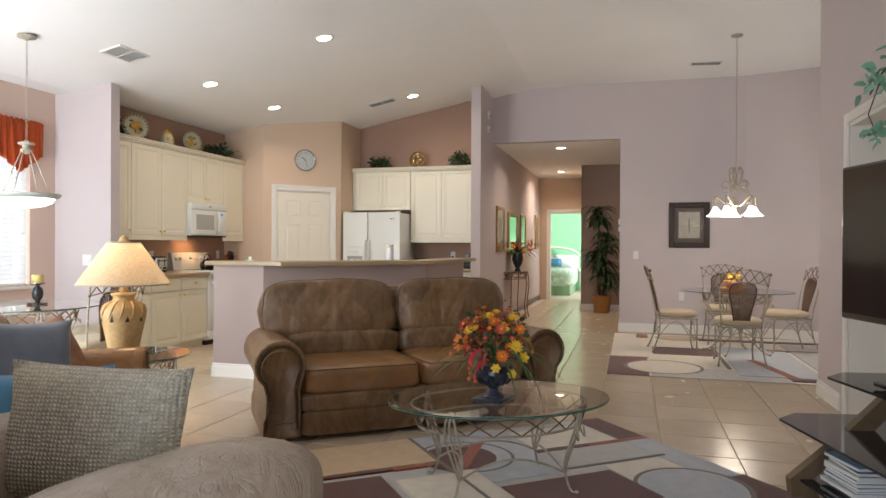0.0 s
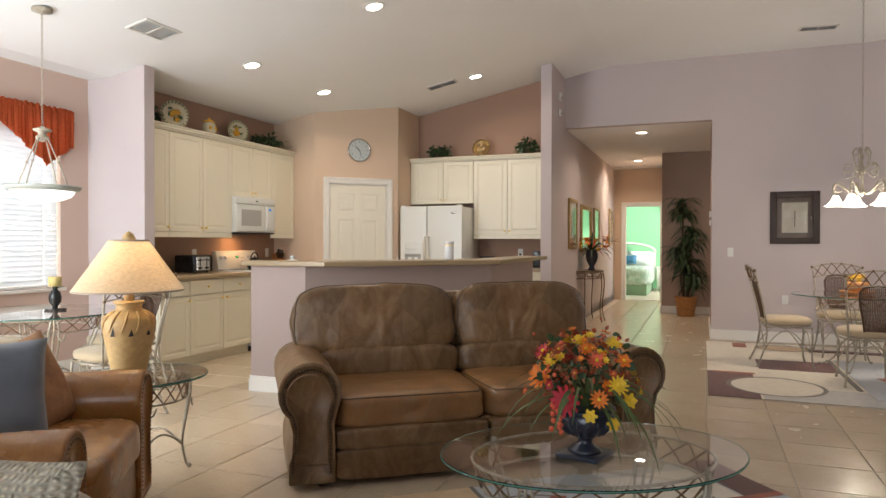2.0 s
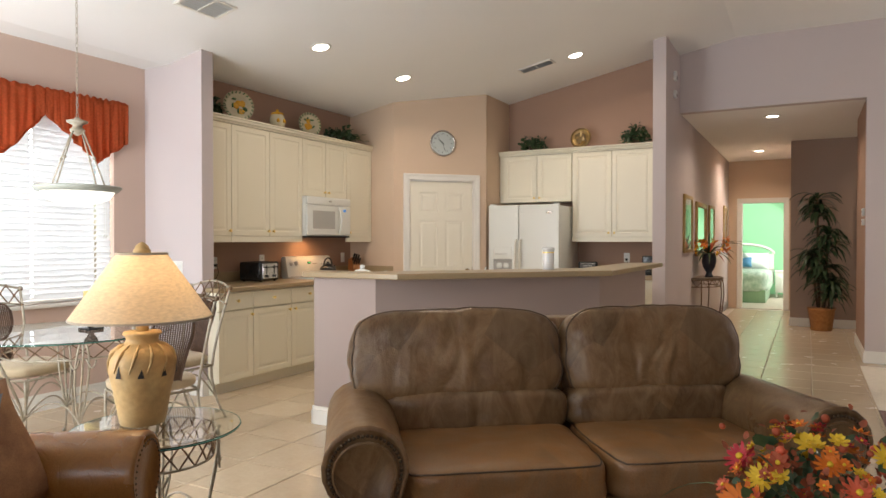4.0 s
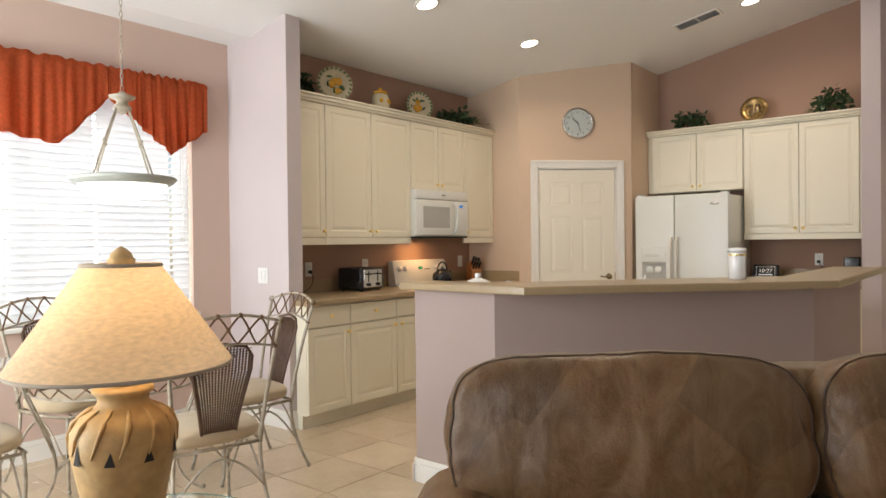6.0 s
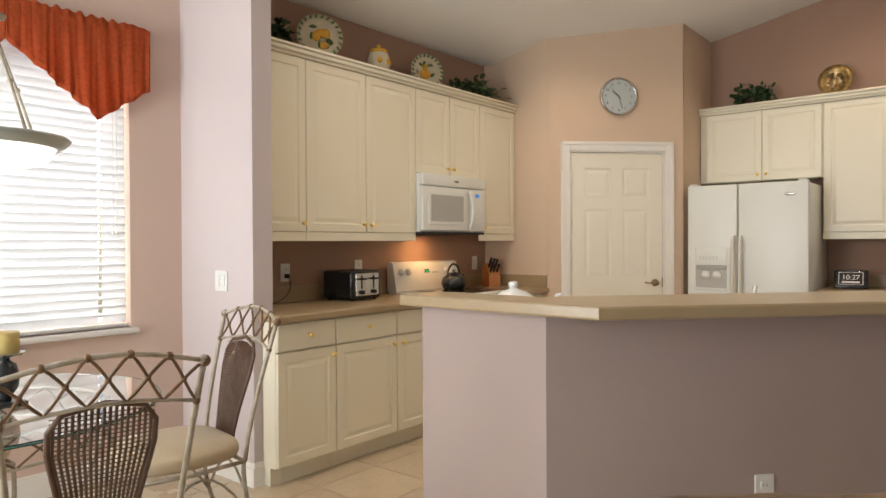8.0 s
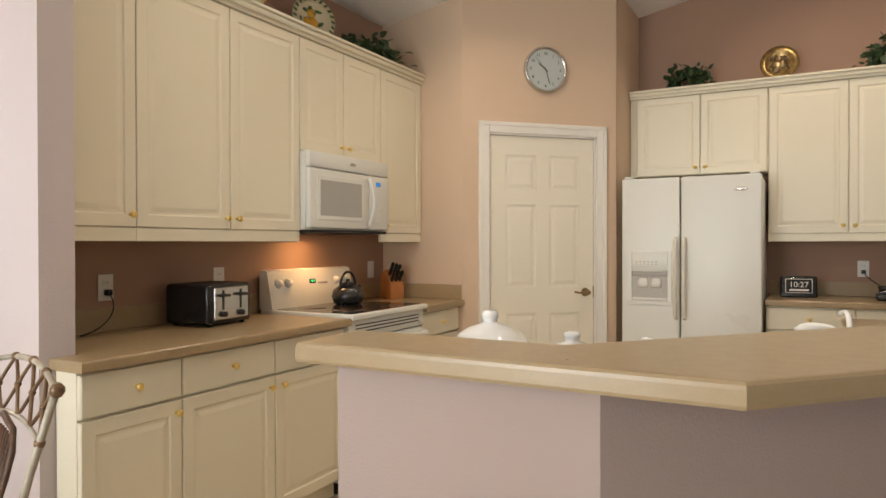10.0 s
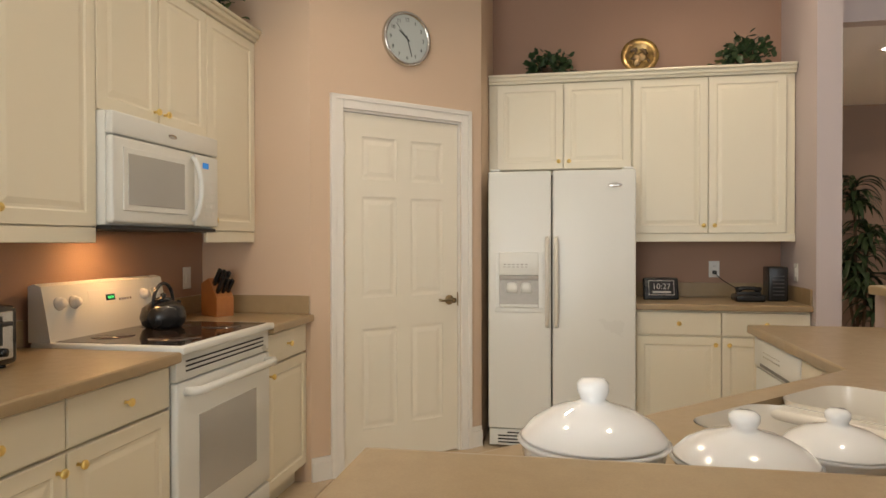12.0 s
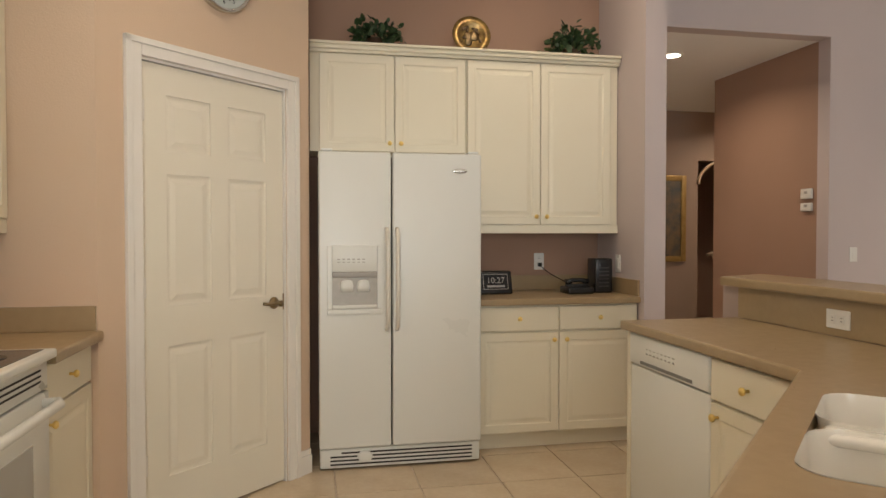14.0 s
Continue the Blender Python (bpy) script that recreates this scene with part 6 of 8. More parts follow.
rug(Matrix.Translation((-0.03, 7.20, 0.001)), "cream, grey and maroon block-patterned rug under the dining table", 3.1, 3.25, "cream", [
    ("grey", *R(0.42, 0.0, 1.7, 0.55)), ("maroon", *R(0.0, 0.0, 0.40, 1.15)), ("rust", *R(0.05, 1.08, 0.42, 1.16)), ("disc_cream", 0.55, 0.55, 0.36, 0.38), ("ring", 0.55, 0.55, 0.40, 0.42, 0.035),
    ("maroon", *R(0.48, 1.42, 1.2, 2.0)), ("rust", *R(0.30, 2.85, 0.45, 3.2)), ("disc_tan", 0.85, 2.9, 0.28, 0.2), ("ring", 0.85, 2.9, 0.31, 0.23, 0.03), ("bluegrey", *R(1.25, 0.25, 2.0, 2.2)),
    ("line", (1.18, 2.2), (1.22, 2.2), (1.22, 0.6), (1.18, 0.6)), ("rust", (1.45, 1.25), (1.55, 1.25), (1.78, 0.2), (1.68, 0.2)), ("maroon", *R(1.68, 0.08, 2.3, 0.2)), ("maroon", *R(1.1, 2.75, 2.6, 2.9)), ("grey", *R(2.05, 0.4, 3.0, 2.6)), ("rust", *R(1.8, 2.0, 3.0, 2.08))])


# leaves and flowers
def leaf_cloud(n, a, b, c, size, seed, lo=-0.15, droop=0.0):
    """Small folded leaves on a dome a x b x c, as one shape."""
    rnd = random.Random(seed)
    s = Shape()
    for _ in range(n):
        th, ph = rnd.uniform(0, 2 * math.pi), math.acos(rnd.uniform(lo, 1))
        k = rnd.uniform(0.45, 1.0) * (1 + 0.18 * math.sin(3 * th + seed))
        p = Vector((a * k * math.sin(ph) * math.cos(th), b * k * math.sin(ph) * math.sin(th), c * k * math.cos(ph)))
        l = size * rnd.uniform(0.6, 1.25)
        m = Matrix.Translation(p) @ Euler((rnd.uniform(-1.2, 1.2), rnd.uniform(-1.2, 1.2), th + rnd.uniform(-0.9, 0.9))).to_matrix().to_4x4()
        vs = [(0, 0, 0), (l * 0.3, l * 0.36, l * 0.08), (l * 0.75, l * 0.26, l * 0.05), (l, 0, -l * 0.05), (l * 0.75, -l * 0.26, l * 0.05), (l * 0.3, -l * 0.36, l * 0.08), (l * 0.5, 0, -l * 0.03)]
        s.add([m @ Vector(v) for v in vs], [(0, 6, 2, 1), (2, 6, 3), (0, 5, 4, 6), (4, 3, 6)], True)
    return s


def strap(p, d, l, w, droop, k=6):
    """One long hanging leaf."""
    s = Shape()
    d = Vector(d).normalized()
    side = d.cross(Vector((0, 0, 1)))
    side = side.normalized() if side.length > 1e-3 else Vector((1, 0, 0))
    vs = []
    q = Vector(p)
    for i in range(k + 1):
        t = i / k
        ww = w * math.sin(math.pi * min(1, 0.18 + 0.82 * t)) * 0.5 + 0.0006
        vs += [q - side * ww, q + Vector((0, 0, -0.15 * w)), q + side * ww]
        q = q + d * l / k
        d = (d + Vector((0, 0, -droop / k))).normalized()
    return s.add(vs, [(3 * i + j, 3 * i + j + 1, 3 * i + j + 4, 3 * i + j + 3) for i in range(k) for j in (0, 1)], True)


def merge(shapes):
    s = Shape()
    for o in shapes:
        s.add(o.v, o.f)
        s.s[-len(o.f):] = o.s
    return s


def ivy(x, y, z, a, b, c, seed, label, trail=()):
    t = thing("potted_ivy", Matrix.Translation((x, y, z)), label, "plant", "plants on top of the cabinets")
    part("pot", Shape().lathe([(0.045, 0.0), (0.055, 0.06), (0.06, 0.065)], n=14), WOODD, t)
    part("foliage", leaf_cloud(240, a, b, c, 0.05, seed, lo=-0.05), LEAF, t, "dark green ivy leaves", m=Matrix.Translation((0, 0, 0.045)), kind="stuff")
    for i, (dx, dy, dz) in enumerate(trail):
        st = Shape().tube(bez((0, 0, 0.07), (dx * 0.4, dy * 0.4, 0.12), (dx * 0.8, dy * 0.8, 0.08), (dx, dy, dz), 6), 0.002, 4)
        part("vine", merge([st, merge([strap((dx * k / 6, dy * k / 6, 0.09 + (dz - 0.07) * k / 6), (math.sin(k * 2 + i), math.cos(k * 2.0), 0.3), 0.055, 0.035, 0.6, 3) for k in range(2, 7)])]), LEAFL, t)


TOPZ = UT + 0.0625
ivy(-5.36, 6.56, TOPZ, 0.10, 0.11, 0.14, 5, "dark green trailing plant in a pot on the cabinet top")
ivy(-5.34, 8.53, TOPZ, 0.14, 0.22, 0.13, 1, "low dark green ivy plant on the cabinet top", [(0.05, 0.28, 0.02), (0.1, 0.36, 0.04), (0.12, 0.25, 0.1)])
ivy(-3.63, 10.33, TOPZ, 0.17, 0.12, 0.13, 2, "low bushy green plant on the cabinet top over the refrigerator")
ivy(-2.33, 10.33, TOPZ, 0.16, 0.13, 0.20, 3, "taller leafy green plant on the cabinet top", [(-0.2, 0, 0.03), (-0.16, -0.05, 0.1)])


def plate(m, r, label, face, edge, fruit, gold=False):
    p = thing("decorative_plate", m, label, "plate")
    part("dish", Shape().lathe([(0.001, 0.0), (r * 0.62, 0.002), (r * 0.70, 0.012), (r, 0.022), (r * 1.0, 0.028), (r * 0.68, 0.017), (r * 0.6, 0.008), (0.001, 0.006)], n=40, m=pose(0, 0, 0, 90, 0, 0), cap=False), face, p)
    if edge:
        for i in range(22):
            an = 2 * math.pi * i / 22
            part("rim_stroke", Shape().box(-0.012, -0.003, -0.006, 0.012, 0.0, 0.006, m=Matrix.Translation((r * 0.9 * math.cos(an), -0.0265, r * 0.9 * math.sin(an))) @ pose(0, 0, 0, 0, 25 - math.degrees(an), 0)), edge, p)
    rnd = random.Random(int(r * 1000))
    for i in range(fruit):
        an, rr = rnd.uniform(0, 6.28), r * rnd.uniform(0.1, 0.42)
        part("painted_fruit", Shape().lathe([(r * 0.19, 0), (r * 0.15, 0.003), (0.001, 0.004)], n=12, sx=1.25, m=Matrix.Translation((rr * math.cos(an), -0.008, rr * math.sin(an))) @ pose(0, 0, 0, 90, 30 * i, 0)), YELLOW if not gold else BRONZE, p)
    for i in range(fruit + 3):
        an, rr = rnd.uniform(0, 6.28), r * rnd.uniform(0.3, 0.62)
        part("painted_leaf", Shape().lathe([(r * 0.10, 0), (0.001, 0.002)], n=8, sx=1.9, sy=0.8, m=Matrix.Translation((rr * math.cos(an), -0.010, rr * math.sin(an))) @ pose(0, 0, 0, 90, 47 * i, 0)), GREEN if not gold else WOODM, p)
    part("stand", Shape().tube([(-0.04, 0.05, -r), (-0.03, 0.02, -r + 0.01), (-0.03, -0.03, -r + 0.004)], 0.003, 5).tube([(0.04, 0.05, -r), (0.03, 0.02, -r + 0.01), (0.03, -0.03, -r + 0.004)], 0.003, 5), BRASS, p)
    return p


plate(at(-5.37, 6.95, TOPZ + 0.155, 62) @ pose(0, 0, 0, -10, 0, 0), 0.15, "yellow and white lemon-pattern plate standing on the cabinet", PLATEC, GREEN, 4)
plate(at(-5.37, 8.00, TOPZ + 0.135, 66) @ pose(0, 0, 0, -10, 0, 0), 0.135, "smaller yellow lemon-pattern plate standing near the ivy", PLATEC, GREEN, 4)
plate(at(-3.01, 10.36, TOPZ + 0.128, 0) @ pose(0, 0, 0, -10, 0, 0), 0.128, "gilt floral plate standing over the refrigerator cabinets", GILT, None, 5, True)
jr = thing("canister", Matrix.Translation((-5.30, 7.42, TOPZ)) @ Matrix.Diagonal((1.35, 1.35, 1.5, 1)), "small white and yellow fruit-painted jar with lid", "jar")
part("jar", Shape().lathe([(0.04, 0), (0.055, 0.02), (0.06, 0.06), (0.05, 0.09), (0.045, 0.095)], n=20), PLATEC, jr)
part("lid", Shape().lathe([(0.048, 0.095), (0.045, 0.108), (0.01, 0.118), (0.012, 0.13), (0.001, 0.134)], n=20), YELLOW, jr)
for an in (-40, 10, 60):
    part("painted_fruit", Shape().ball((0.055 * math.cos(radians(an)), 0.055 * math.sin(radians(an)), 0.052), 0.014, 8), YELLOW, jr)

# wall clock on the slanting wall
ck = thing("wall_clock", PM @ Matrix.Translation((0.605, -0.002, 2.51)), "round silver-rimmed wall clock with a pale face above the pantry door", "clock")
RX = pose(0, 0, 0, 90, 0, 0)
part("rim", Shape().lathe([(0.158, 0), (0.162, 0.02), (0.156, 0.035), (0.146, 0.036), (0.14, 0.026)], n=48, m=RX, cap=False), CHROME, ck)
face = part("face", Shape().lathe([(0.001, 0.022), (0.145, 0.022)], n=48, m=RX, cap=False), mat("clock_face", (0.48, 0.52, 0.50), (0.46, 0.50, 0.48), 3, 0.4), ck)
for i in range(12):
    an = radians(90 - 30 * (i + 1))
    text("numeral", str(i + 1), 0.030, Matrix.Translation((0.112 * math.cos(an), -0.0235, 0.112 * math.sin(an))) @ RX, BLACK, face)
for nm, ang, l, w in (("hour_pointer", 308, 0.07, 0.007), ("minute_pointer", 163, 0.105, 0.005), ("second_pointer", 318, 0.115, 0.002)):
    part(nm, Shape().box(-w / 2, -0.026, -0.02, w / 2, -0.0245, l, m=pose(0, 0, 0, 0, ang, 0)), BLACK, ck)

# counter things
to = thing("toaster", at(-5.20, 7.20, 0.921, 96), "black four-slice toaster with brushed steel front", "toaster")
part("body", Shape().box(-0.15, 0.0, 0.008, 0.15, 0.26, 0.195, 0.022), BLACK, to)
part("front_plate", Shape().box(-0.115, -0.006, 0.03, 0.115, 0.002, 0.178, 0.004), CHROME, to)
for x in (-0.06, 0.06):
    part("slider_slot", Shape().box(x - 0.006, -0.008, 0.075, x + 0.006, -0.005, 0.165), BLACK, to)
    part("lever", Shape().box(x - 0.028, -0.03, 0.135, x + 0.028, -0.006, 0.148, 0.004), BLACK, to)
    part("dial", Shape().lathe([(0.014, 0), (0.013, 0.018), (0.001, 0.019)], n=14, m=Matrix.Translation((x, -0.006, 0.055)) @ RX), BLACK, to)
    for xx in (x - 0.03, x + 0.03):
        part("bread_slot", Shape().box(xx - 0.011, 0.05, 0.1945, xx + 0.011, 0.21, 0.1965), DARKGAP, to)
for x in (-0.11, 0.11):
    for y in (0.03, 0.23):
        part("foot", Shape().lathe([(0.012, 0), (0.012, 0.01)], (x, y, 0), 10), BLACK, to)
kt = thing("kettle", Matrix.Translation((-5.26, 8.19, 0.9385)) @ Matrix.Diagonal((0.87, 0.87, 0.9, 1)), "glossy black enamel tea kettle on the range", "kettle")
part("body", Shape().lathe([(0.08, 0), (0.10, 0.012), (0.112, 0.05), (0.10, 0.095), (0.06, 0.125), (0.04, 0.13)], n=32), BLACK, kt)
part("lid", Shape().lathe([(0.045, 0.128), (0.04, 0.14), (0.012, 0.148), (0.016, 0.162), (0.001, 0.168)], n=20), BLACK, kt)
part("handle", Shape().tube(arc((0, 0, 0.115), 0.085, -8, 188, 16, "yz", 1.15), 0.009, 8), BLACK, kt)
part("spout", Shape().tube([(0.0, 0.085, 0.06), (0.0, 0.12, 0.09), (0.0, 0.14, 0.115)], [0.02, 0.014, 0.012], 10), BLACK, kt)
kb = thing("knife_block", at(-5.33, 8.80, 0.921, 60), "orange-brown wooden knife block full of black-handled knives", "knife block")
part("block", Shape().add([(x, y, z) for x in (-0.05, 0.05) for y, z in ((-0.06, 0), (0.09, 0), (0.09, 0.17), (0.02, 0.20), (-0.06, 0.10))], [(0, 1, 2, 3, 4), (9, 8, 7, 6, 5)] + [(i, 5 + i, 5 + (i + 1) % 5, (i + 1) % 5) for i in range(5)]), WOODL, kb)
for i, (x, u) in enumerate(((-0.03, 0.3), (0.0, 0.3), (0.03, 0.3), (-0.03, 0.7), (0.0, 0.7), (0.03, 0.7))):
    y, z = -0.06 + 0.08 * u, 0.10 + 0.10 * u
    part("knife", Shape().box(-0.008, -0.012, -0.01, 0.008, 0.012, 0.10 - 0.01 * (i % 3), 0.004, m=Matrix.Translation((x, y, z)) @ pose(0, 0, 0, 38, 0, 0)), BLACK, kb)


def outlet(m, label, plug=False, switch=False, w=0.072):
    o = thing("wall_outlet" if not switch else "light_switch", m, label, "outlet" if not switch else "light switch")
    part("cover_plate", Shape().box(-w / 2, -0.006, -0.058, w / 2, 0, 0.058, 0.003), WHITEP, o)
    if switch:
        for x in ([0] if w < 0.1 else [-0.023, 0.023]):
            part("rocker", Shape().box(x - 0.016, -0.011, -0.032, x + 0.016, -0.005, 0.032, 0.003), WHITEP, o)
    else:
        for z in (-0.022, 0.022):
            part("socket", Shape().box(-0.016, -0.009, z - 0.014, 0.016, -0.005, z + 0.014, 0.003), WHITEP, o)
            part("socket_slot", Shape().box(-0.007, -0.0095, z - 0.005, -0.005, -0.0085, z + 0.005).box(0.005, -0.0095, z - 0.005, 0.007, -0.0085, z + 0.005), DARKGAP, o)
    if plug:
        part("plug", Shape().box(-0.014, -0.035, -0.035, 0.014, -0.009, -0.008, 0.005), BLACK, o)
    return o


outlet(at(KX + 0.001, 6.78, 1.11, 90), "white duplex outlet with a black plug over the counter", plug=True)
outlet(at(KX + 0.001, 7.42, 1.12, 90), "white duplex outlet behind the toaster")
outlet(at(KX + 0.001, 8.80, 1.12, 90), "white light switch plate by the knife block", switch=True)
outlet(at(-2.48, 10.529, 1.115, 0), "white duplex outlet with a black adapter over the counter", plug=True)
outlet(at(-2.041, 10.20, 1.11, -90), "white switch plate on the kitchen side wall", switch=True)
outlet(at(-5.335, 6.209, 1.09, 0), "white double switch plate on the wall end", switch=True, w=0.118)
outlet(at(0.26, 10.749, 1.14, 0), "white switch plate by the hall opening", switch=True)
outlet(at(0.90, 10.749, 0.54, 0), "white duplex outlet low on the dining wall")
outlet(at(-2.086, 8.25, 0.985, -90) @ pose(0, 0, 0, 0, 90, 0), "white duplex outlet set sideways in the bar backsplash")
outlet(Matrix.Translation((-2.61, 6.576, 0.44)) @ pose(0, 0, 0, 0, 0, 48.3), "white duplex outlet low on the bar wall")
crd = tagged(part("power_cord", Shape().tube(bez((KX + 0.03, 6.78, 1.085), (KX + 0.09, 6.80, 1.0), (KX + 0.06, 6.72, 0.93), (KX + 0.10, 6.60, 0.926), 14), 0.003, 6), BLACK, None, "black power cord hanging from the outlet"), "", "cord")
crd = tagged(part("power_cord", Shape().tube(bez((-2.48, 10.495, 1.09), (-2.44, 10.44, 1.02), (-2.36, 10.36, 1.0), (-2.33, 10.24, 0.95), 14), 0.003, 6), BLACK, None, "black power cord running down to the telephone"), "", "cord")
dc = thing("digital_clock", at(-2.88, 10.19, 0.921, 4), "black digital desk clock with a grey display", "clock")
part("case", Shape().box(-0.115, 0.0, 0.0, 0.115, 0.05, 0.155, 0.014, m=pose(0, 0, 0, -14, 0, 0)), BLACK, dc)
part("screen_bezel", Shape().box(-0.085, -0.003, 0.03, 0.085, 0.001, 0.132, 0.003, m=pose(0, 0, 0, -14, 0, 0)), CHROME, dc)
part("screen", Shape().box(-0.08, -0.005, 0.035, 0.08, -0.002, 0.127, m=pose(0, 0, 0, -14, 0, 0)), BLACK, dc)
text("clock_digits", "10:27", 0.055, pose(0, 0, 0, -14, 0, 0) @ Matrix.Translation((0, -0.0055, 0.088)) @ RX, CHROME, dc)
part("label_bar", Shape().box(-0.06, -0.006, 0.045, 0.06, -0.0048, 0.058, m=pose(0, 0, 0, -14, 0, 0)), CHROME, dc)
ph = thing("telephone", at(-2.34, 10.10, 0.921, 0), "black corded telephone base", "telephone")
part("base", Shape().box(-0.09, 0.0, 0.0, 0.09, 0.16, 0.045, 0.012), BLACK, ph)
part("receiver", Shape().tube([(-0.075, 0.08, 0.07), (-0.03, 0.08, 0.085), (0.03, 0.08, 0.085), (0.075, 0.08, 0.07)], [0.022, 0.014, 0.014, 0.022], 10), BLACK, ph)
part("cradle", Shape().box(-0.075, 0.055, 0.04, 0.075, 0.105, 0.062, 0.005), BLACK, ph)
cm = thing("coffee_grinder", at(-2.16, 10.16, 0.921, 0), "tall black router box with small vents", "router")
part("case", Shape().box(-0.06, 0.0, 0.0, 0.06, 0.14, 0.225, 0.012), BLACK, cm)
for i in range(6):
    part("vent_rib", Shape().box(-0.035, -0.003, 0.04 + i * 0.024, 0.035, 0.001, 0.048 + i * 0.024, 0.001), mat("grey_plastic", (0.05, 0.05, 0.05), (0.06, 0.06, 0.06), 5, 0.5) if i == 0 else bpy.data.materials["grey_plastic"], cm)
cm.name = "router_box"


def tureen(x, y, r, h, label):
    t = thing("covered_dish", Matrix.Translation((x, y, 0.921)), label, "serving dish", "white covered dishes")
    part("bowl", Shape().lathe([(r * 0.55, 0), (r * 0.7, 0.006), (r * 0.92, h * 0.50), (r * 1.0, h * 0.72), (r * 1.06, h * 0.75), (r * 1.0, h * 0.765)], n=40), CERAMIC, t)
    part("lid", Shape().lathe([(r * 1.02, h * 0.77), (r * 0.99, h * 0.785), (r * 0.84, h * 0.865), (r * 0.56, h * 0.94), (r * 0.24, h * 0.985), (r * 0.17, h * 1.01), (r * 0.22, h * 1.06), (r * 0.22, h * 1.11), (r * 0.15, h * 1.14), (0.001, h * 1.145)], n=40), CERAMIC, t, "domed white lid with a round knob")


tureen(-3.48, 6.345, 0.088, 0.193, "large white lidded casserole behind the bar")
tureen(-3.295, 6.385, 0.084, 0.156, "medium white lidded casserole behind the bar")
tureen(-3.15, 6.49, 0.072, 0.141, "small white lidded casserole by the sink")
cn = thing("canister", Matrix.Translation((-2.25, 7.03, BAR_Z + 0.0005)) @ Matrix.Diagonal((0.8, 0.8, 0.93, 1)), "white ceramic canister with gold-banded lid on the bar", "canister")
part("jar", Shape().lathe([(0.052, 0), (0.055, 0.006), (0.055, 0.15), (0.05, 0.158)], n=28), CERAMIC, cn)
part("band", Shape().lathe([(0.0555, 0.135), (0.0565, 0.14), (0.0555, 0.145)], n=28, cap=False), BRASS, cn)
part("lid", Shape().lathe([(0.06, 0.158), (0.062, 0.168), (0.05, 0.18), (0.001, 0.183)], n=28), CERAMIC, cn)
fc = thing("faucet", Matrix.Translation((-2.735, 6.90, 0.921)) @ Matrix.Diagonal((0.85, 0.85, 0.82, 1)), "white single-lever kitchen faucet with a pull-out head behind the sink", "faucet")
part("base", Shape().lathe([(0.03, 0), (0.026, 0.02), (0.02, 0.06)], n=18), CERAMIC, fc)
part("spout", Shape().tube(bez((0, 0, 0.05), (0.01, 0.0, 0.20), (-0.07, 0.01, 0.22), (-0.13, 0.02, 0.165), 12), [0.013] * 9 + [0.016, 0.022, 0.027, 0.028], 12), CERAMIC, fc)
part("spray_grip", Shape().tube(bez((-0.13, 0.045, 0.19), (-0.09, 0.05, 0.205), (-0.05, 0.05, 0.20), (-0.02, 0.04, 0.17), 8), 0.006, 6), BLACK, fc)
part("lever", Shape().tube(bez((0.0, 0.0, 0.15), (0.01, 0.04, 0.24), (0.0, 0.08, 0.25), (-0.02, 0.12, 0.225), 8), 0.009, 8), CERAMIC, fc)
cd = thing("candle_holder", Matrix.Translation((-4.62, 4.92, 0.7455)), "dark pineapple candle holder with an ochre pillar candle", "candle holder")
part("base", Shape().box(-0.055, -0.055, 0, 0.055, 0.055, 0.015, 0.004), BLACK, cd)
part("stem", Shape().lathe([(0.02, 0.015), (0.018, 0.03), (0.04, 0.06), (0.045, 0.10), (0.035, 0.14), (0.016, 0.155), (0.016, 0.165)], n=20), BLACK, cd)
for i in range(7):
    part("crown_leaf", strap((0, 0, 0.155), (math.cos(i * 0.9), math.sin(i * 0.9), 0.7), 0.06, 0.02, 0.8, 4), GREEN, cd)
part("drip_dish", Shape().lathe([(0.02, 0.165), (0.06, 0.178), (0.062, 0.182)], n=24), CHROME, cd)
part("candle", Shape().lathe([(0.045, 0.182), (0.045, 0.25), (0.04, 0.253), (0.001, 0.25)], n=28), WAX, cd)

# urn of flowers on the coffee table
PET = [mat("petal_" + k, c, tuple(0.8 * v for v in c), 40, 0.6) for k, c in (("crimson", (0.50, 0.02, 0.035)), ("orange", (0.80, 0.20, 0.015)), ("yellow", (0.85, 0.55, 0.03)), ("rust", (0.40, 0.07, 0.02)), ("coral", (0.70, 0.12, 0.05)))]
fl = thing("flower_arrangement", Matrix.Translation((-0.49, 3.79, 0.4655)) @ pose(0, 0, 0, 0, 0, -15), "artificial red, orange and yellow flowers in a dark pedestal urn", "flower arrangement")
ur = part("urn", Shape().lathe([(0.062, 0.018), (0.055, 0.03), (0.028, 0.05), (0.026, 0.065), (0.04, 0.075), (0.075, 0.095), (0.10, 0.125), (0.108, 0.155), (0.098, 0.165), (0.112, 0.175), (0.112, 0.185), (0.09, 0.187)], n=32), NAVY, fl, "black fluted pedestal urn")
part("urn_foot", Shape().box(-0.082, -0.082, 0, 0.082, 0.082, 0.018, 0.004), NAVY, fl)
for i in range(18):
    an = 2 * math.pi * i / 18
    part("flute", Shape().tube([(0.07 * math.cos(an), 0.07 * math.sin(an), 0.09), (0.098 * math.cos(an), 0.098 * math.sin(an), 0.12), (0.107 * math.cos(an), 0.107 * math.sin(an), 0.15)], 0.006, 5), NAVY, ur)
rnd = random.Random(4)
part("filler", leaf_cloud(260, 0.20, 0.18, 0.235, 0.024, 18, lo=-0.1), mat("rust_filler", (0.34, 0.07, 0.02), (0.20, 0.05, 0.02), 30, 0.7), fl, "rust and orange filler blossoms", m=Matrix.Translation((0, 0, 0.25)), kind="stuff")
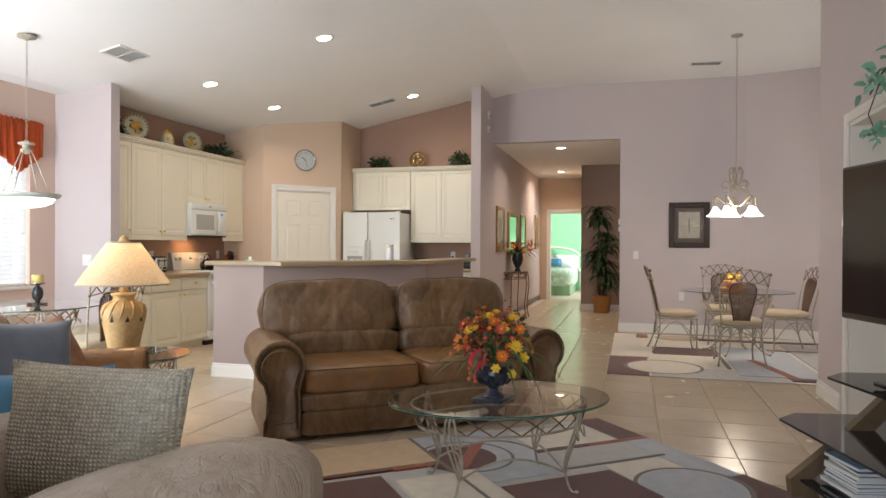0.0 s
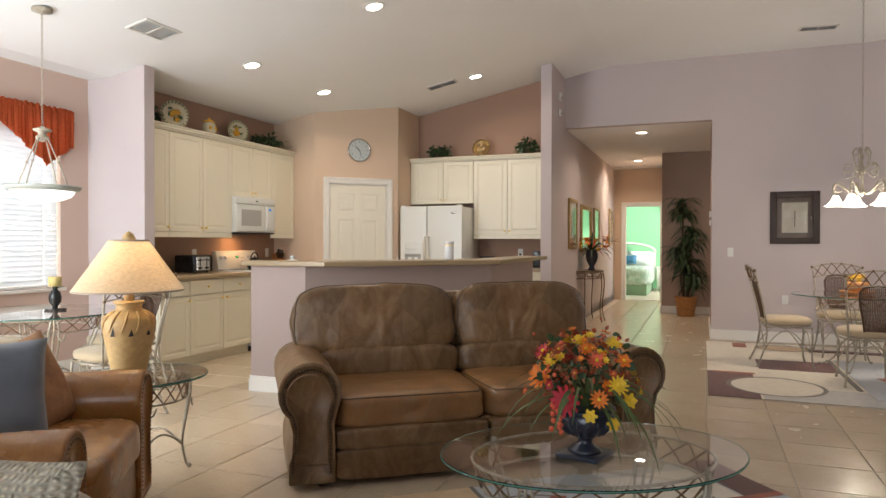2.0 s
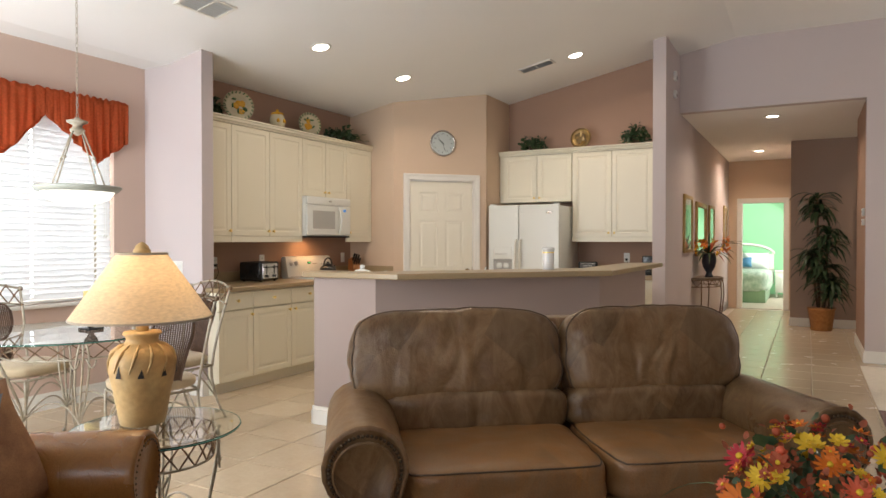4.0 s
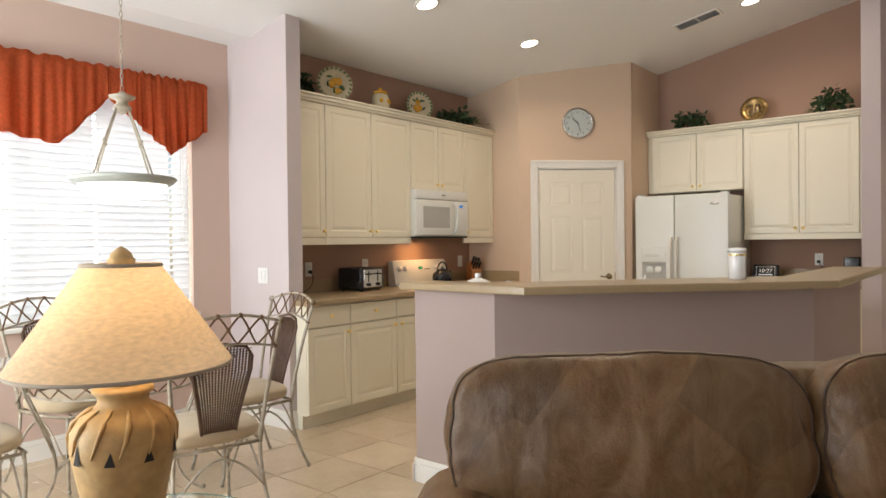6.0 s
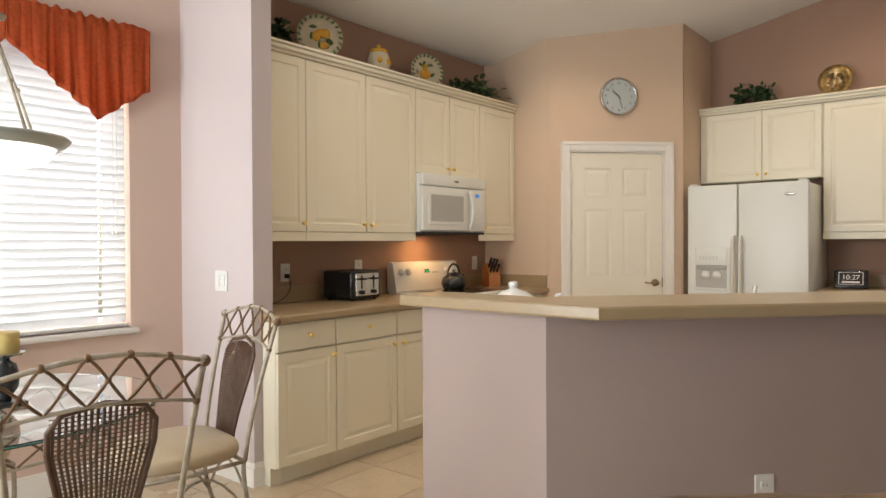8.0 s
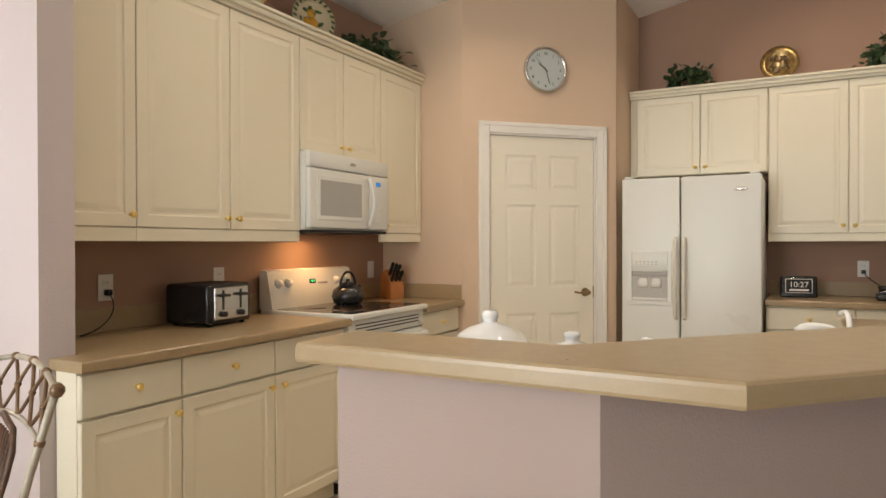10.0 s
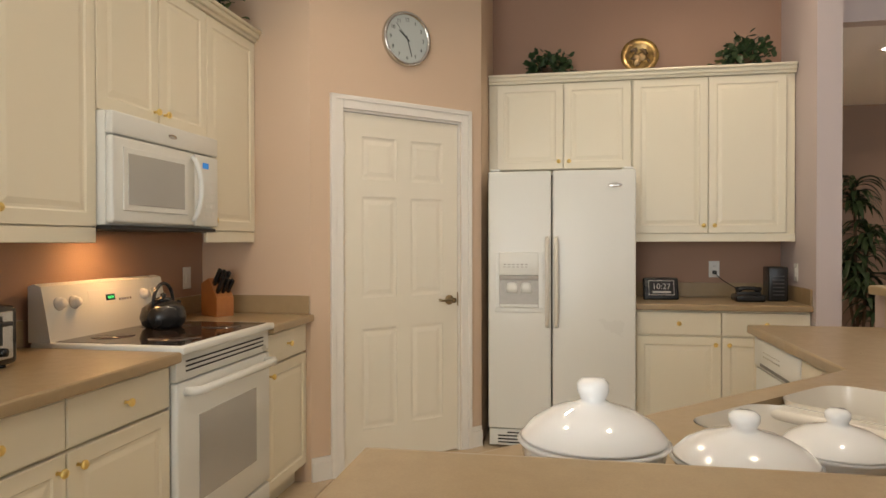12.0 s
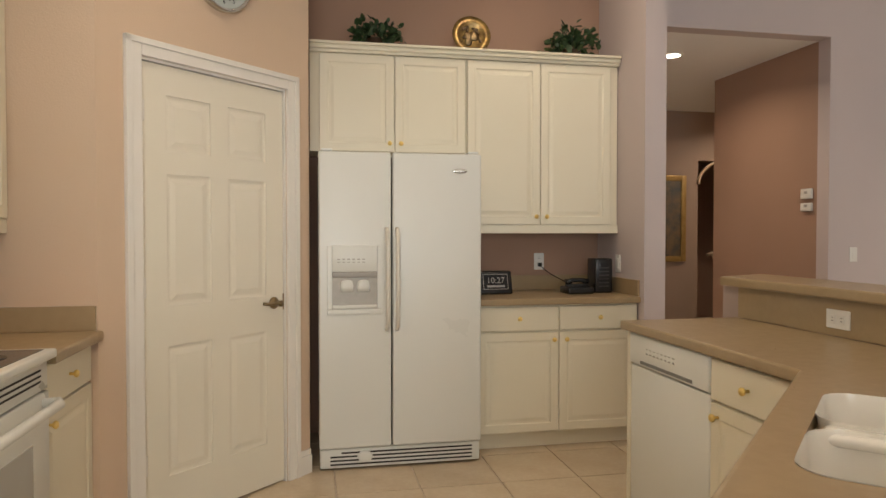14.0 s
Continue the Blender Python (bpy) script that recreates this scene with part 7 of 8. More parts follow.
part("foliage", leaf_cloud(170, 0.18, 0.16, 0.21, 0.035, 8, lo=-0.2), LEAF, fl, "dark green filler leaves", m=Matrix.Translation((0, 0, 0.25)), kind="stuff")
for i in range(44):
    an = rnd.uniform(0, 6.28)
    part("blade", strap((0.03 * math.cos(an), 0.03 * math.sin(an), 0.19), (math.cos(an), math.sin(an), rnd.uniform(0.5, 1.9)), rnd.uniform(0.26, 0.42), 0.012, rnd.uniform(1.6, 3.0), 8), LEAFL, fl)


def blossom(r, petals, material, centre, m, parent, cup=0.2):
    s = Shape()
    for i in range(petals):
        an = 2 * math.pi * i / petals
        w = r * 1.55 / petals
        for lay, (k, up) in enumerate(((1.0, cup), (0.72, cup + 0.5))):
            a2 = an + lay * math.pi / petals
            c, q = math.cos(a2), math.sin(a2)
            pts = [(0.12, -0.3), (0.55, -1.0), (0.9, -0.75), (1.0, 0), (0.9, 0.75), (0.55, 1.0), (0.12, 0.3)]
            vs = [(r * k * u * c - w * v * q * k, r * k * u * q + w * v * c * k, r * k * u * up * 0.6 - 0.15 * r * abs(v)) for u, v in pts]
            s.add(vs, [(0, 1, 5, 6), (1, 2, 4, 5), (2, 3, 4)], True)
    f = part("flower", s, material, parent, m=m)
    part("flower_centre", Shape().lathe([(r * 0.2, 0.0), (r * 0.17, r * 0.14), (0.001, r * 0.17)], n=10), centre, f)


view = Vector((0.12, -0.95, 0.25))
spots = [(0.00, -0.17, 0.255, 0.060, 0), (-0.12, -0.13, 0.33, 0.058, 1), (-0.09, -0.10, 0.385, 0.036, 2), (-0.15, -0.05, 0.405, 0.040, 0), (0.09, -0.10, 0.40, 0.034, 4), (-0.02, -0.02, 0.455, 0.03, 2),
         (0.03, -0.06, 0.43, 0.032, 1), (0.12, -0.02, 0.455, 0.032, 2), (0.17, -0.05, 0.40, 0.03, 1), (0.17, -0.10, 0.32, 0.038, 2), (0.12, -0.15, 0.275, 0.034, 1), (0.19, -0.05, 0.26, 0.03, 2), (0.10, -0.18, 0.22, 0.026, 2),
         (-0.19, -0.04, 0.33, 0.022, 4), (-0.05, -0.12, 0.43, 0.026, 3), (0.06, 0.05, 0.48, 0.024, 1), (-0.10, 0.05, 0.46, 0.026, 2), (0.02, 0.12, 0.42, 0.034, 1), (-0.13, 0.12, 0.35, 0.04, 0), (0.13, 0.12, 0.34, 0.036, 2), (-0.21, -0.08, 0.25, 0.018, 4), (0.16, -0.12, 0.19, 0.026, 2)]
for x, y, z, r, k in spots:
    p = Vector((x, y, z - 0.02))
    d = (p - Vector((0, 0, 0.22))).normalized() * 0.6 + Vector((0.1, -0.7, 0.3)) * (0.6 if y < 0.03 else 0)
    blossom(r, 12 if r > 0.03 else 6, PET[k], STEM if r > 0.05 else PET[2], Matrix.Translation(p) @ d.to_track_quat("Z", "Y").to_matrix().to_4x4(), fl)
for i in range(70):
    th, ph = rnd.uniform(0, 6.28), math.acos(rnd.uniform(0.02, 1))
    d = Vector((math.sin(ph) * math.cos(th), math.sin(ph) * math.sin(th) * 0.9, math.cos(ph)))
    p = Vector((0, 0, 0.25)) + Vector((d.x * 0.20, d.y * 0.18, d.z * 0.235)) * rnd.uniform(0.8, 1.04)
    blossom(rnd.uniform(0.013, 0.022), 6, PET[(1, 3, 2, 4, 0, 1, 2)[i % 7]], PET[2], Matrix.Translation(p) @ d.to_track_quat("Z", "Y").to_matrix().to_4x4(), fl)
for i in range(70):
    an, q = rnd.uniform(0, 6.28), rnd.uniform(0.06, 0.2)
    p = Vector((q * math.cos(an), q * math.sin(an), rnd.uniform(0.22, 0.46)))
    if i < 14:
        p = Vector((-0.035 + rnd.uniform(-0.02, 0.02), -0.165 + rnd.uniform(-0.012, 0.012), 0.12 + 0.008 * i))
    part("berry", Shape().ball(p, rnd.uniform(0.006, 0.011), 6), PET[3 if i % 3 else 4] if i >= 14 else PET[4], fl)

# chandelier over the dining table
cdl = thing("chandelier", Matrix.Translation((1.35, 8.75, 0)), "antique-white scrolled chandelier with five lit frosted shades", "chandelier")
part("canopy", Shape().lathe([(0.065, CEIL_Z), (0.062, CEIL_Z - 0.015), (0.015, CEIL_Z - 0.03)], n=24), IRON, cdl)
part("chain", chain(2.12, CEIL_Z - 0.025, r=0.013), IRON, cdl, kind="stuff")
part("column", Shape().lathe([(0.006, 2.13), (0.016, 2.10), (0.008, 2.05), (0.02, 1.95), (0.010, 1.85), (0.022, 1.76), (0.03, 1.74), (0.012, 1.72), (0.001, 1.70)], n=16), IRON, cdl)
for i in range(5):
    a_ = Matrix.Rotation(radians(72 * i + 20), 4, "Z")
    arm = Shape()
    arm.tube([a_ @ p for p in bez((0.015, 0, 1.76), (0.10, 0, 1.66), (0.20, 0, 1.94), (0.24, 0, 1.80), 12) + bez((0.24, 0, 1.80), (0.25, 0, 1.745), (0.22, 0, 1.72), (0.22, 0, 1.72), 4)[1:]], 0.010, 7)
    arm.tube([a_ @ Vector(p) for p in arc((0.195, 0, 1.81), 0.05, -60, 300, 16)], 0.0055, 6)
    arm.tube([a_ @ p for p in bez((0.015, 0, 1.93), (0.15, 0, 2.16), (0.02, 0, 2.24), (0.03, 0, 2.13), 12)], 0.008, 6)
    arm.tube([a_ @ Vector(p) for p in arc((0.055, 0, 2.135), 0.026, 180, 480, 12)], 0.007, 6)
    arm.tube([a_ @ Vector(p) for p in arc((0.115, 0, 1.985), 0.040, -150, 150, 14)], 0.007, 6)
    arm.tube([a_ @ p for p in bez((0.012, 0, 2.0), (0.06, 0, 1.90), (0.14, 0, 1.86), (0.15, 0, 1.92), 10) + bez((0.15, 0, 1.92), (0.15, 0, 1.96), (0.10, 0, 1.97), (0.10, 0, 1.93), 6)[1:]], 0.006, 6)
    ar = part("arm", arm, IRON, cdl)
    sh = part("shade", Shape().lathe([(0.022, 1.725), (0.034, 1.70), (0.05, 1.665), (0.078, 1.635), (0.10, 1.622)], n=28, cap=False), BULB, cdl, "lit frosted bell shade", m=Matrix.Translation(a_ @ Vector((0.22, 0, 0))))
lamp("chandelier_light", "POINT", Matrix.Translation((1.35, 8.75, 1.56)), 24, (1.0, 0.84, 0.66), 0.03)


# framed pictures
def picture(name, m, w, h, label, fw=0.05, frame_mat=None, mat_mat=None, art=None, glassy=True, inner=None):
    p = thing(name, m, label, "picture")
    part("frame", Shape().box(-w / 2, -0.03, -h / 2, -w / 2 + fw, 0, h / 2, 0.005).box(w / 2 - fw, -0.03, -h / 2, w / 2, 0, h / 2, 0.005).box(-w / 2 + fw, -0.03, -h / 2, w / 2 - fw, 0, -h / 2 + fw, 0.005).box(-w / 2 + fw, -0.03, h / 2 - fw, w / 2 - fw, 0, h / 2, 0.005), frame_mat or WOODD, p)
    part("mount", Shape().box(-w / 2 + fw, -0.012, -h / 2 + fw, w / 2 - fw, -0.004, h / 2 - fw), mat_mat or RUGM["line"], p)
    iw = inner or (w * 0.5, h * 0.55)
    part("print", Shape().box(-iw[0] / 2, -0.014, -iw[1] / 2, iw[0] / 2, -0.0118, iw[1] / 2), art or RUGM["cream"], p)
    if glassy:
        g = part("glazing", Shape().box(-w / 2 + fw, -0.019, -h / 2 + fw, w / 2 - fw, -0.017, h / 2 - fw), GLAZE, p)
    return p


GLAZE = glass_mat("picture_glass", (1, 1, 1))
GLAZE.node_tree.nodes["Principled BSDF"].inputs["IOR"].default_value = 1.2
PAPER = mat("botanical_print_paper", (0.66, 0.61, 0.50), (0.56, 0.50, 0.40), 10, 0.8)
ARTD = mat("painted_art", (0.34, 0.25, 0.14), (0.10, 0.12, 0.14), 7, 0.5)
pc = picture("framed_picture", at(1.0, 10.745, 1.58, 0), 0.56, 0.66, "dark-framed botanical palm print hanging on the dining wall", fw=0.078, frame_mat=EBONY, art=PAPER, mat_mat=mat("taupe_mount", (0.20, 0.155, 0.125), (0.17, 0.13, 0.105), 8, 0.8), inner=(0.29, 0.38))
pr = Shape()
for i in range(9):
    an = radians(90 + (i - 4) * 22)
    o = strap((0, -0.0165, -0.01), (math.cos(an), 0, math.sin(an)), 0.11, 0.02, 0.3, 4)
    pr.add([(x, -0.0162, z) for x, _, z in o.v], o.f)
pr.box(-0.006, -0.0165, -0.12, 0.006, -0.0155, 0.0)
part("palm_drawing", pr, WOODM, pc)
for y, w, h, z in ((11.32, 0.66, 0.74, 1.54), (12.56, 1.05, 0.76, 1.49), (13.72, 0.60, 0.68, 1.54)):
    if w > 1:
        mrr = thing("wall_mirror", at(-1.898, y, z, 90), "gilt-framed mirror hanging over the hall console", "mirror")
        part("frame", Shape().box(-w / 2, -0.03, -h / 2, -w / 2 + 0.07, 0, h / 2, 0.008).box(w / 2 - 0.07, -0.03, -h / 2, w / 2, 0, h / 2, 0.008).box(-w / 2 + 0.07, -0.03, -h / 2, w / 2 - 0.07, 0, -h / 2 + 0.07, 0.008).box(-w / 2 + 0.07, -0.03, h / 2 - 0.07, w / 2 - 0.07, 0, h / 2, 0.008), GOLD, mrr)
        part("mirror_glass", Shape().box(-w / 2 + 0.07, -0.01, -h / 2 + 0.07, w / 2 - 0.07, -0.004, h / 2 - 0.07), MIRROR, mrr)
    else:
        picture("framed_picture", at(-1.898, y, z, 90), w, h, "gilt-framed botanical print on the hall wall", 0.045, GOLD, PAPER, ARTD, inner=(w * 0.45, h * 0.5))
picture("framed_picture", at(-1.898, 15.75, 1.58, 90), 0.5, 0.78, "tall gilt-framed print near the bedroom door", 0.045, GOLD, PAPER, ARTD, inner=(0.25, 0.45))
picture("framed_picture", at(0.40, 13.945, 1.50, 0), 0.56, 1.10, "large gold-framed dark painting in the hall", 0.07, GOLD, ARTD, ARTD, inner=(0.34, 0.8))
picture("framed_picture", at(1.35, 15.595, 1.65, 0), 0.45, 0.8, "dark-framed print seen through the archway", 0.05, WOODD, PAPER, ARTD)
struct("trim_archway", merge([Shape().tube(arc((1.305, 13.94, 1.95), 0.445, 0, 180, 20, "xz", 0.7), 0.02, 6)]), WALL)
# thermostat and sensors
for y, z, w, h, nm, lb in ((10.98, 1.64, 0.12, 0.085, "thermostat", "white wall thermostat with a small window"), (10.98, 1.53, 0.12, 0.07, "alarm_keypad", "white alarm keypad below the thermostat")):
    o = thing(nm, at(0.029, y, z, -90), lb, "control")
    part("case", Shape().box(-w / 2, -0.025, -h / 2, w / 2, 0, h / 2, 0.005), WHITEP, o)
    part("display", Shape().box(-0.015, -0.027, 0.0, 0.02, -0.0245, 0.02), APPLG, o)
for z, nm, h in ((3.23, "motion_sensor", 0.11), (3.02, "alarm_speaker", 0.09)):
    o = thing(nm, at(-1.899, 10.32, z, 90), "small white alarm box high on the hall wall", "sensor")
    part("case", Shape().box(-0.035, -0.035, -h / 2, 0.035, 0, h / 2, 0.008), WHITEP, o)
    part("lens", Shape().box(-0.022, -0.037, -h / 2 + 0.015, 0.022, -0.0345, 0.0, 0.003), APPLG, o)

# console with plant in the hall
cs = thing("console_table", at(-1.895, 12.10, 0, 90), "half-round wrought iron console table with a stone top", "console table")
half = [(0.42 * math.cos(radians(a)), -0.36 * math.sin(radians(a))) for a in range(0, 181, 12)]
part("top", Shape().prism(half, 0.80, 0.82), WOODM, cs)
part("upper_ring", Shape().tube([(x * 0.95, y * 0.95, 0.79) for x, y in half], 0.006, 6), IRONB, cs)
part("lower_ring", Shape().tube([(x * 0.92, y * 0.92, 0.70) for x, y in half], 0.006, 6), IRONB, cs)
part("lattice", Shape().tube([(x * 0.93, y * 0.93, 0.79 if i % 2 else 0.70) for i, (x, y) in enumerate(half)], 0.005, 5), IRONB, cs)
for x, y in ((-0.36, -0.12), (0.36, -0.12), (-0.14, -0.33), (0.14, -0.33)):
    part("leg", Shape().tube(bez((x, y, 0.79), (x * 1.25, y * 1.2, 0.5), (x * 0.7, y * 0.8, 0.3), (x * 1.12, y * 1.08, 0.01), 12), 0.008, 6), IRONB, cs)
pl = thing("potted_plant", Matrix.Translation((-1.72, 12.08, 0.821)), "orange and green artificial grass plant in a grey urn", "plant")
part("urn", Shape().lathe([(0.06, 0), (0.05, 0.03), (0.035, 0.06), (0.08, 0.14), (0.10, 0.22), (0.085, 0.30), (0.10, 0.32)], n=20), NAVY, pl)
rnd = random.Random(9)
for i in range(46):
    an = rnd.uniform(0, 6.28)
    part("blade", strap((0, 0, 0.30), (math.cos(an), math.sin(an), rnd.uniform(0.4, 2.2)), rnd.uniform(0.25, 0.5), 0.03, rnd.uniform(1.2, 2.6), 6), LEAF if i % 3 else PET[3], pl)
for i in range(14):
    an = rnd.uniform(0, 6.28)
    part("flower_head", leaf_cloud(10, 0.04, 0.04, 0.04, 0.05, i), PET[1] if i % 2 else YELLOW, pl, m=Matrix.Translation((0.22 * math.cos(an), 0.22 * math.sin(an), 0.42 + rnd.uniform(-0.1, 0.1))), kind="stuff")

# tall dracaena
dr = thing("potted_tree", Matrix.Translation((-0.34, 13.55, 0)), "tall dracaena with drooping dark leaves in a wicker pot", "plant")
part("pot", Shape().lathe([(0.13, 0), (0.14, 0.01), (0.175, 0.30), (0.185, 0.31), (0.185, 0.335), (0.165, 0.335)], n=28), WICKER, dr, "orange-brown wicker pot")
rnd = random.Random(12)
for (x, y, h) in ((-0.05, 0.0, 1.95), (0.06, 0.03, 1.45), (0.02, -0.05, 0.95), (-0.08, 0.04, 1.15), (0.10, -0.03, 0.75)):
    t = 0.25 * x * 2
    part("trunk", Shape().tube([(x * 0.5, y * 0.5, 0.28), (x, y, h * 0.5), (x + t * 0.5, y, h)], 0.016, 8), STEM, dr)
    n = 58
    cr = []
    for i in range(n):
        an = rnd.uniform(0, 6.28)
        cr.append(strap((x + t * 0.5, y, h - 0.02 + rnd.uniform(-0.30, 0.05)), (math.cos(an), math.sin(an), rnd.uniform(0.1, 1.6)), rnd.uniform(0.26, 0.44), 0.055, rnd.uniform(1.6, 3.4), 6))
    for c_ in cr:
        part("leaf", c_, LEAF, dr)

# rails seen in the foyer
fr_ = thing("folding_rail", Matrix.Translation((0.62, 12.95, 0)), "beige tubular folding exercise rail standing in the foyer", "exercise frame")
part("side_rail", Shape().tube([(0, 0, 1.05), (0.06, 0, 1.08), (0.10, 0, 1.0), (0.42, 0, 0.25)], 0.018, 8), mat("tan_tube", (0.50, 0.38, 0.28), (0.46, 0.34, 0.25), 4, 0.4), fr_)
part("side_rail", Shape().tube([(0, 0.4, 1.05), (0.06, 0.4, 1.08), (0.10, 0.4, 1.0), (0.42, 0.4, 0.25)], 0.018, 8), bpy.data.materials["tan_tube"], fr_)
part("deck", Shape().box(-0.3, 0.0, 0.0, 0.5, 0.42, 0.24, 0.02), BLACK, fr_)
part("cross_bar", Shape().tube([(0.10, 0, 1.0), (0.10, 0.4, 1.0)], 0.014, 8), bpy.data.materials["tan_tube"], fr_)

# bedroom through the far door
bd = thing("bed", Matrix.Translation((-2.05, 18.75, 0)), "white bed with a pale floral quilt and green valance", "bed")
part("bed_base", Shape().box(-0.6, -0.9, 0.0, 0.75, 1.1, 0.28, 0.02), mat("green_valance_cloth", (0.30, 0.42, 0.28), (0.27, 0.38, 0.25), 6, 0.9), bd)
part("quilt", pad(1.5, 2.15, 0.46, 7, 12, (0.07, 0.1, 0.44), 0.012, 2.0), mat("floral_quilt", (0.66, 0.70, 0.62), (0.30, 0.42, 0.33), 11, 0.85), bd, "pale floral quilt")
part("headboard", Shape().prism([(-0.68, 1.2), (0.82, 1.2), (0.82, 1.24), (-0.68, 1.24)], 0.3, 1.0).tube(arc((0.07, 1.22, 1.0), 0.75, 0, 180, 20, "xz", 0.32), 0.03, 8), TRIM, bd, "white arched headboard")
for i, x in enumerate((-0.3, 0.42)):
    tagged(part("bed_pillow", pad(0.62, 0.2, 0.42, 4, 8, (0, 0, 0), 0.01, i, pinch=0.6), CERAMIC, None, "white pillow on the bed", m=Matrix.Translation((-2.05 + x, 19.65, 0.85)) @ pose(0, 0, 0, -25, 0, 0)), "", "pillow")
tagged(part("bed_pillow", pad(0.35, 0.14, 0.25, 4, 8, (0, 0, 0), 0.01, 5, pinch=0.6), BLUE, None, "small blue pillow on the bed", m=Matrix.Translation((-1.85, 19.45, 0.82)) @ pose(0, 0, 0, -25, 0, 0)), "", "pillow")
ns = thing("nightstand", Matrix.Translation((-0.98, 19.7, 0)), "white nightstand beside the bed", "nightstand")
part("body", Shape().box(-0.2, -0.2, 0.12, 0.25, 0.2, 0.6, 0.01), TRIM, ns)
part("top", Shape().box(-0.22, -0.22, 0.6, 0.27, 0.22, 0.625, 0.005), TRIM, ns)
for x in (-0.18, 0.22):
    for y in (-0.17, 0.17):
        part("leg", Shape().box(x - 0.015, y - 0.015, 0, x + 0.015, y + 0.015, 0.12), TRIM, ns)

# television, its stand and the niche round it
nb = tagged(part("niche_lining", Shape().box(RIGHT + 0.001, 6.0, 0, RIGHT + 0.54, 6.098, 2.236).box(RIGHT + 0.002, 1.5, 2.16, RIGHT + 0.54, 6.0, 2.238).box(RIGHT - 0.02, 6.02, 0, RIGHT - 0.001, 6.10, 2.26, 0.004).box(RIGHT - 0.02, 1.5, 2.19, RIGHT - 0.001, 6.02, 2.26, 0.004), TRIM, None, "", kind="structure"), "")
TVM = Matrix.Translation((1.21, 4.20, 0)) @ pose(0, 0, 0, 0, 0, -76)
tv = thing("television", TVM, "large black flat-screen television on a glass stand", "television")
part("case", Shape().box(0.0, 0.0, 0.905, 1.42, 0.05, 1.66, 0.01), BLACK, tv)
part("screen", Shape().box(0.02, -0.003, 0.935, 1.40, 0.001, 1.645), SCREEN, tv)
part("neck", Shape().box(0.6, 0.02, 0.66, 0.82, 0.06, 0.92, 0.01), BLACK, tv)
part("foot", Shape().box(0.4, -0.08, 0.642, 1.02, 0.2, 0.662, 0.006), BLACK, tv)
ts = thing("television_stand", TVM, "television stand with smoked glass shelves and curved walnut legs", "media stand")
for z, x0, y0 in ((0.62, 0.02, -0.14), (0.335, -0.30, -0.22), (0.09, -0.12, -0.22)):
    part("glass_shelf", Shape().prism([(x0 + 0.12, y0), (1.5, y0), (1.5, 0.36), (x0 + 0.02, 0.36), (x0, y0 + 0.14)], z, z + 0.012), SMOKE, ts)
for x in (0.0, 1.45):
    part("leg", Shape().add([(x + dx, y, z) for dx in (0, 0.05) for y, z in ((0.30, 0.62), (0.38, 0.60), (0.10, 0.30), (-0.16, 0.10), (-0.12, 0.0), (-0.26, 0.0), (-0.27, 0.10), (0.0, 0.33))],
         [tuple(range(8)), tuple(range(15, 7, -1))] + [(i, 8 + i, 8 + (i + 1) % 8, (i + 1) % 8) for i in range(8)]), WOODM, ts, "curved walnut leg")
    part("bolt", Shape().lathe([(0.016, 0), (0.014, 0.006), (0.001, 0.007)], n=12, m=Matrix.Translation((x, 0.06, 0.32)) @ pose(0, 0, 0, 0, -90, 0)), CHROME, ts)
rnd = random.Random(6)
for i in range(9):
    bk = thing("magazine", TVM @ Matrix.Translation((0.22 + rnd.uniform(-0.02, 0.02), -0.02 + rnd.uniform(-0.015, 0.015), 0.103 + i * 0.0165)) @ pose(0, 0, 0, 0, 0, rnd.uniform(-6, 6)), "magazine in a loose stack on the lower glass shelf", "magazine", "stack of magazines")
    part("page_block", Shape().box(-0.13, -0.10, 0.001, 0.13, 0.10, 0.0145), CERAMIC, bk)
    part("cover", Shape().box(-0.133, -0.103, 0.0145, 0.133, 0.103, 0.0155).box(-0.133, -0.103, 0.0, 0.133, 0.103, 0.001), (GREYBLUE, TRIM, BLACK, BLUE, APPLG)[i % 5], bk)
iv = thing("hanging_ivy", Matrix.Translation((1.76, 5.12, 2.27)), "pale green ivy garland trailing over the white niche top", "plant")
IVG = mat("pale_ivy_leaf", (0.16, 0.36, 0.24), (0.24, 0.46, 0.32), 20, 0.5)
for j, (y, z, k) in enumerate(((0.25, 0.04, 0), (0.05, 0.10, 1), (-0.2, 0.16, 2), (0.15, -0.28, 3), (-0.1, -0.34, 4), (-0.45, 0.18, 5), (-0.35, -0.25, 6), (0.0, 0.0, 7))):
    part("sprig", leaf_cloud(11, 0.05, 0.12, 0.07, 0.075, 20 + k, lo=-0.9), IVG, iv, m=Matrix.Translation((-0.08, y, z)), kind="stuff")
part("vine", Shape().tube([(-0.06, 0.3, 0.0), (-0.08, 0.1, 0.06), (-0.07, -0.2, 0.12), (-0.07, -0.5, 0.16)], 0.006, 5).tube([(-0.05, 0.15, 0.05), (-0.1, 0.2, -0.15), (-0.08, 0.1, -0.3)], 0.004, 5), STEM, iv)
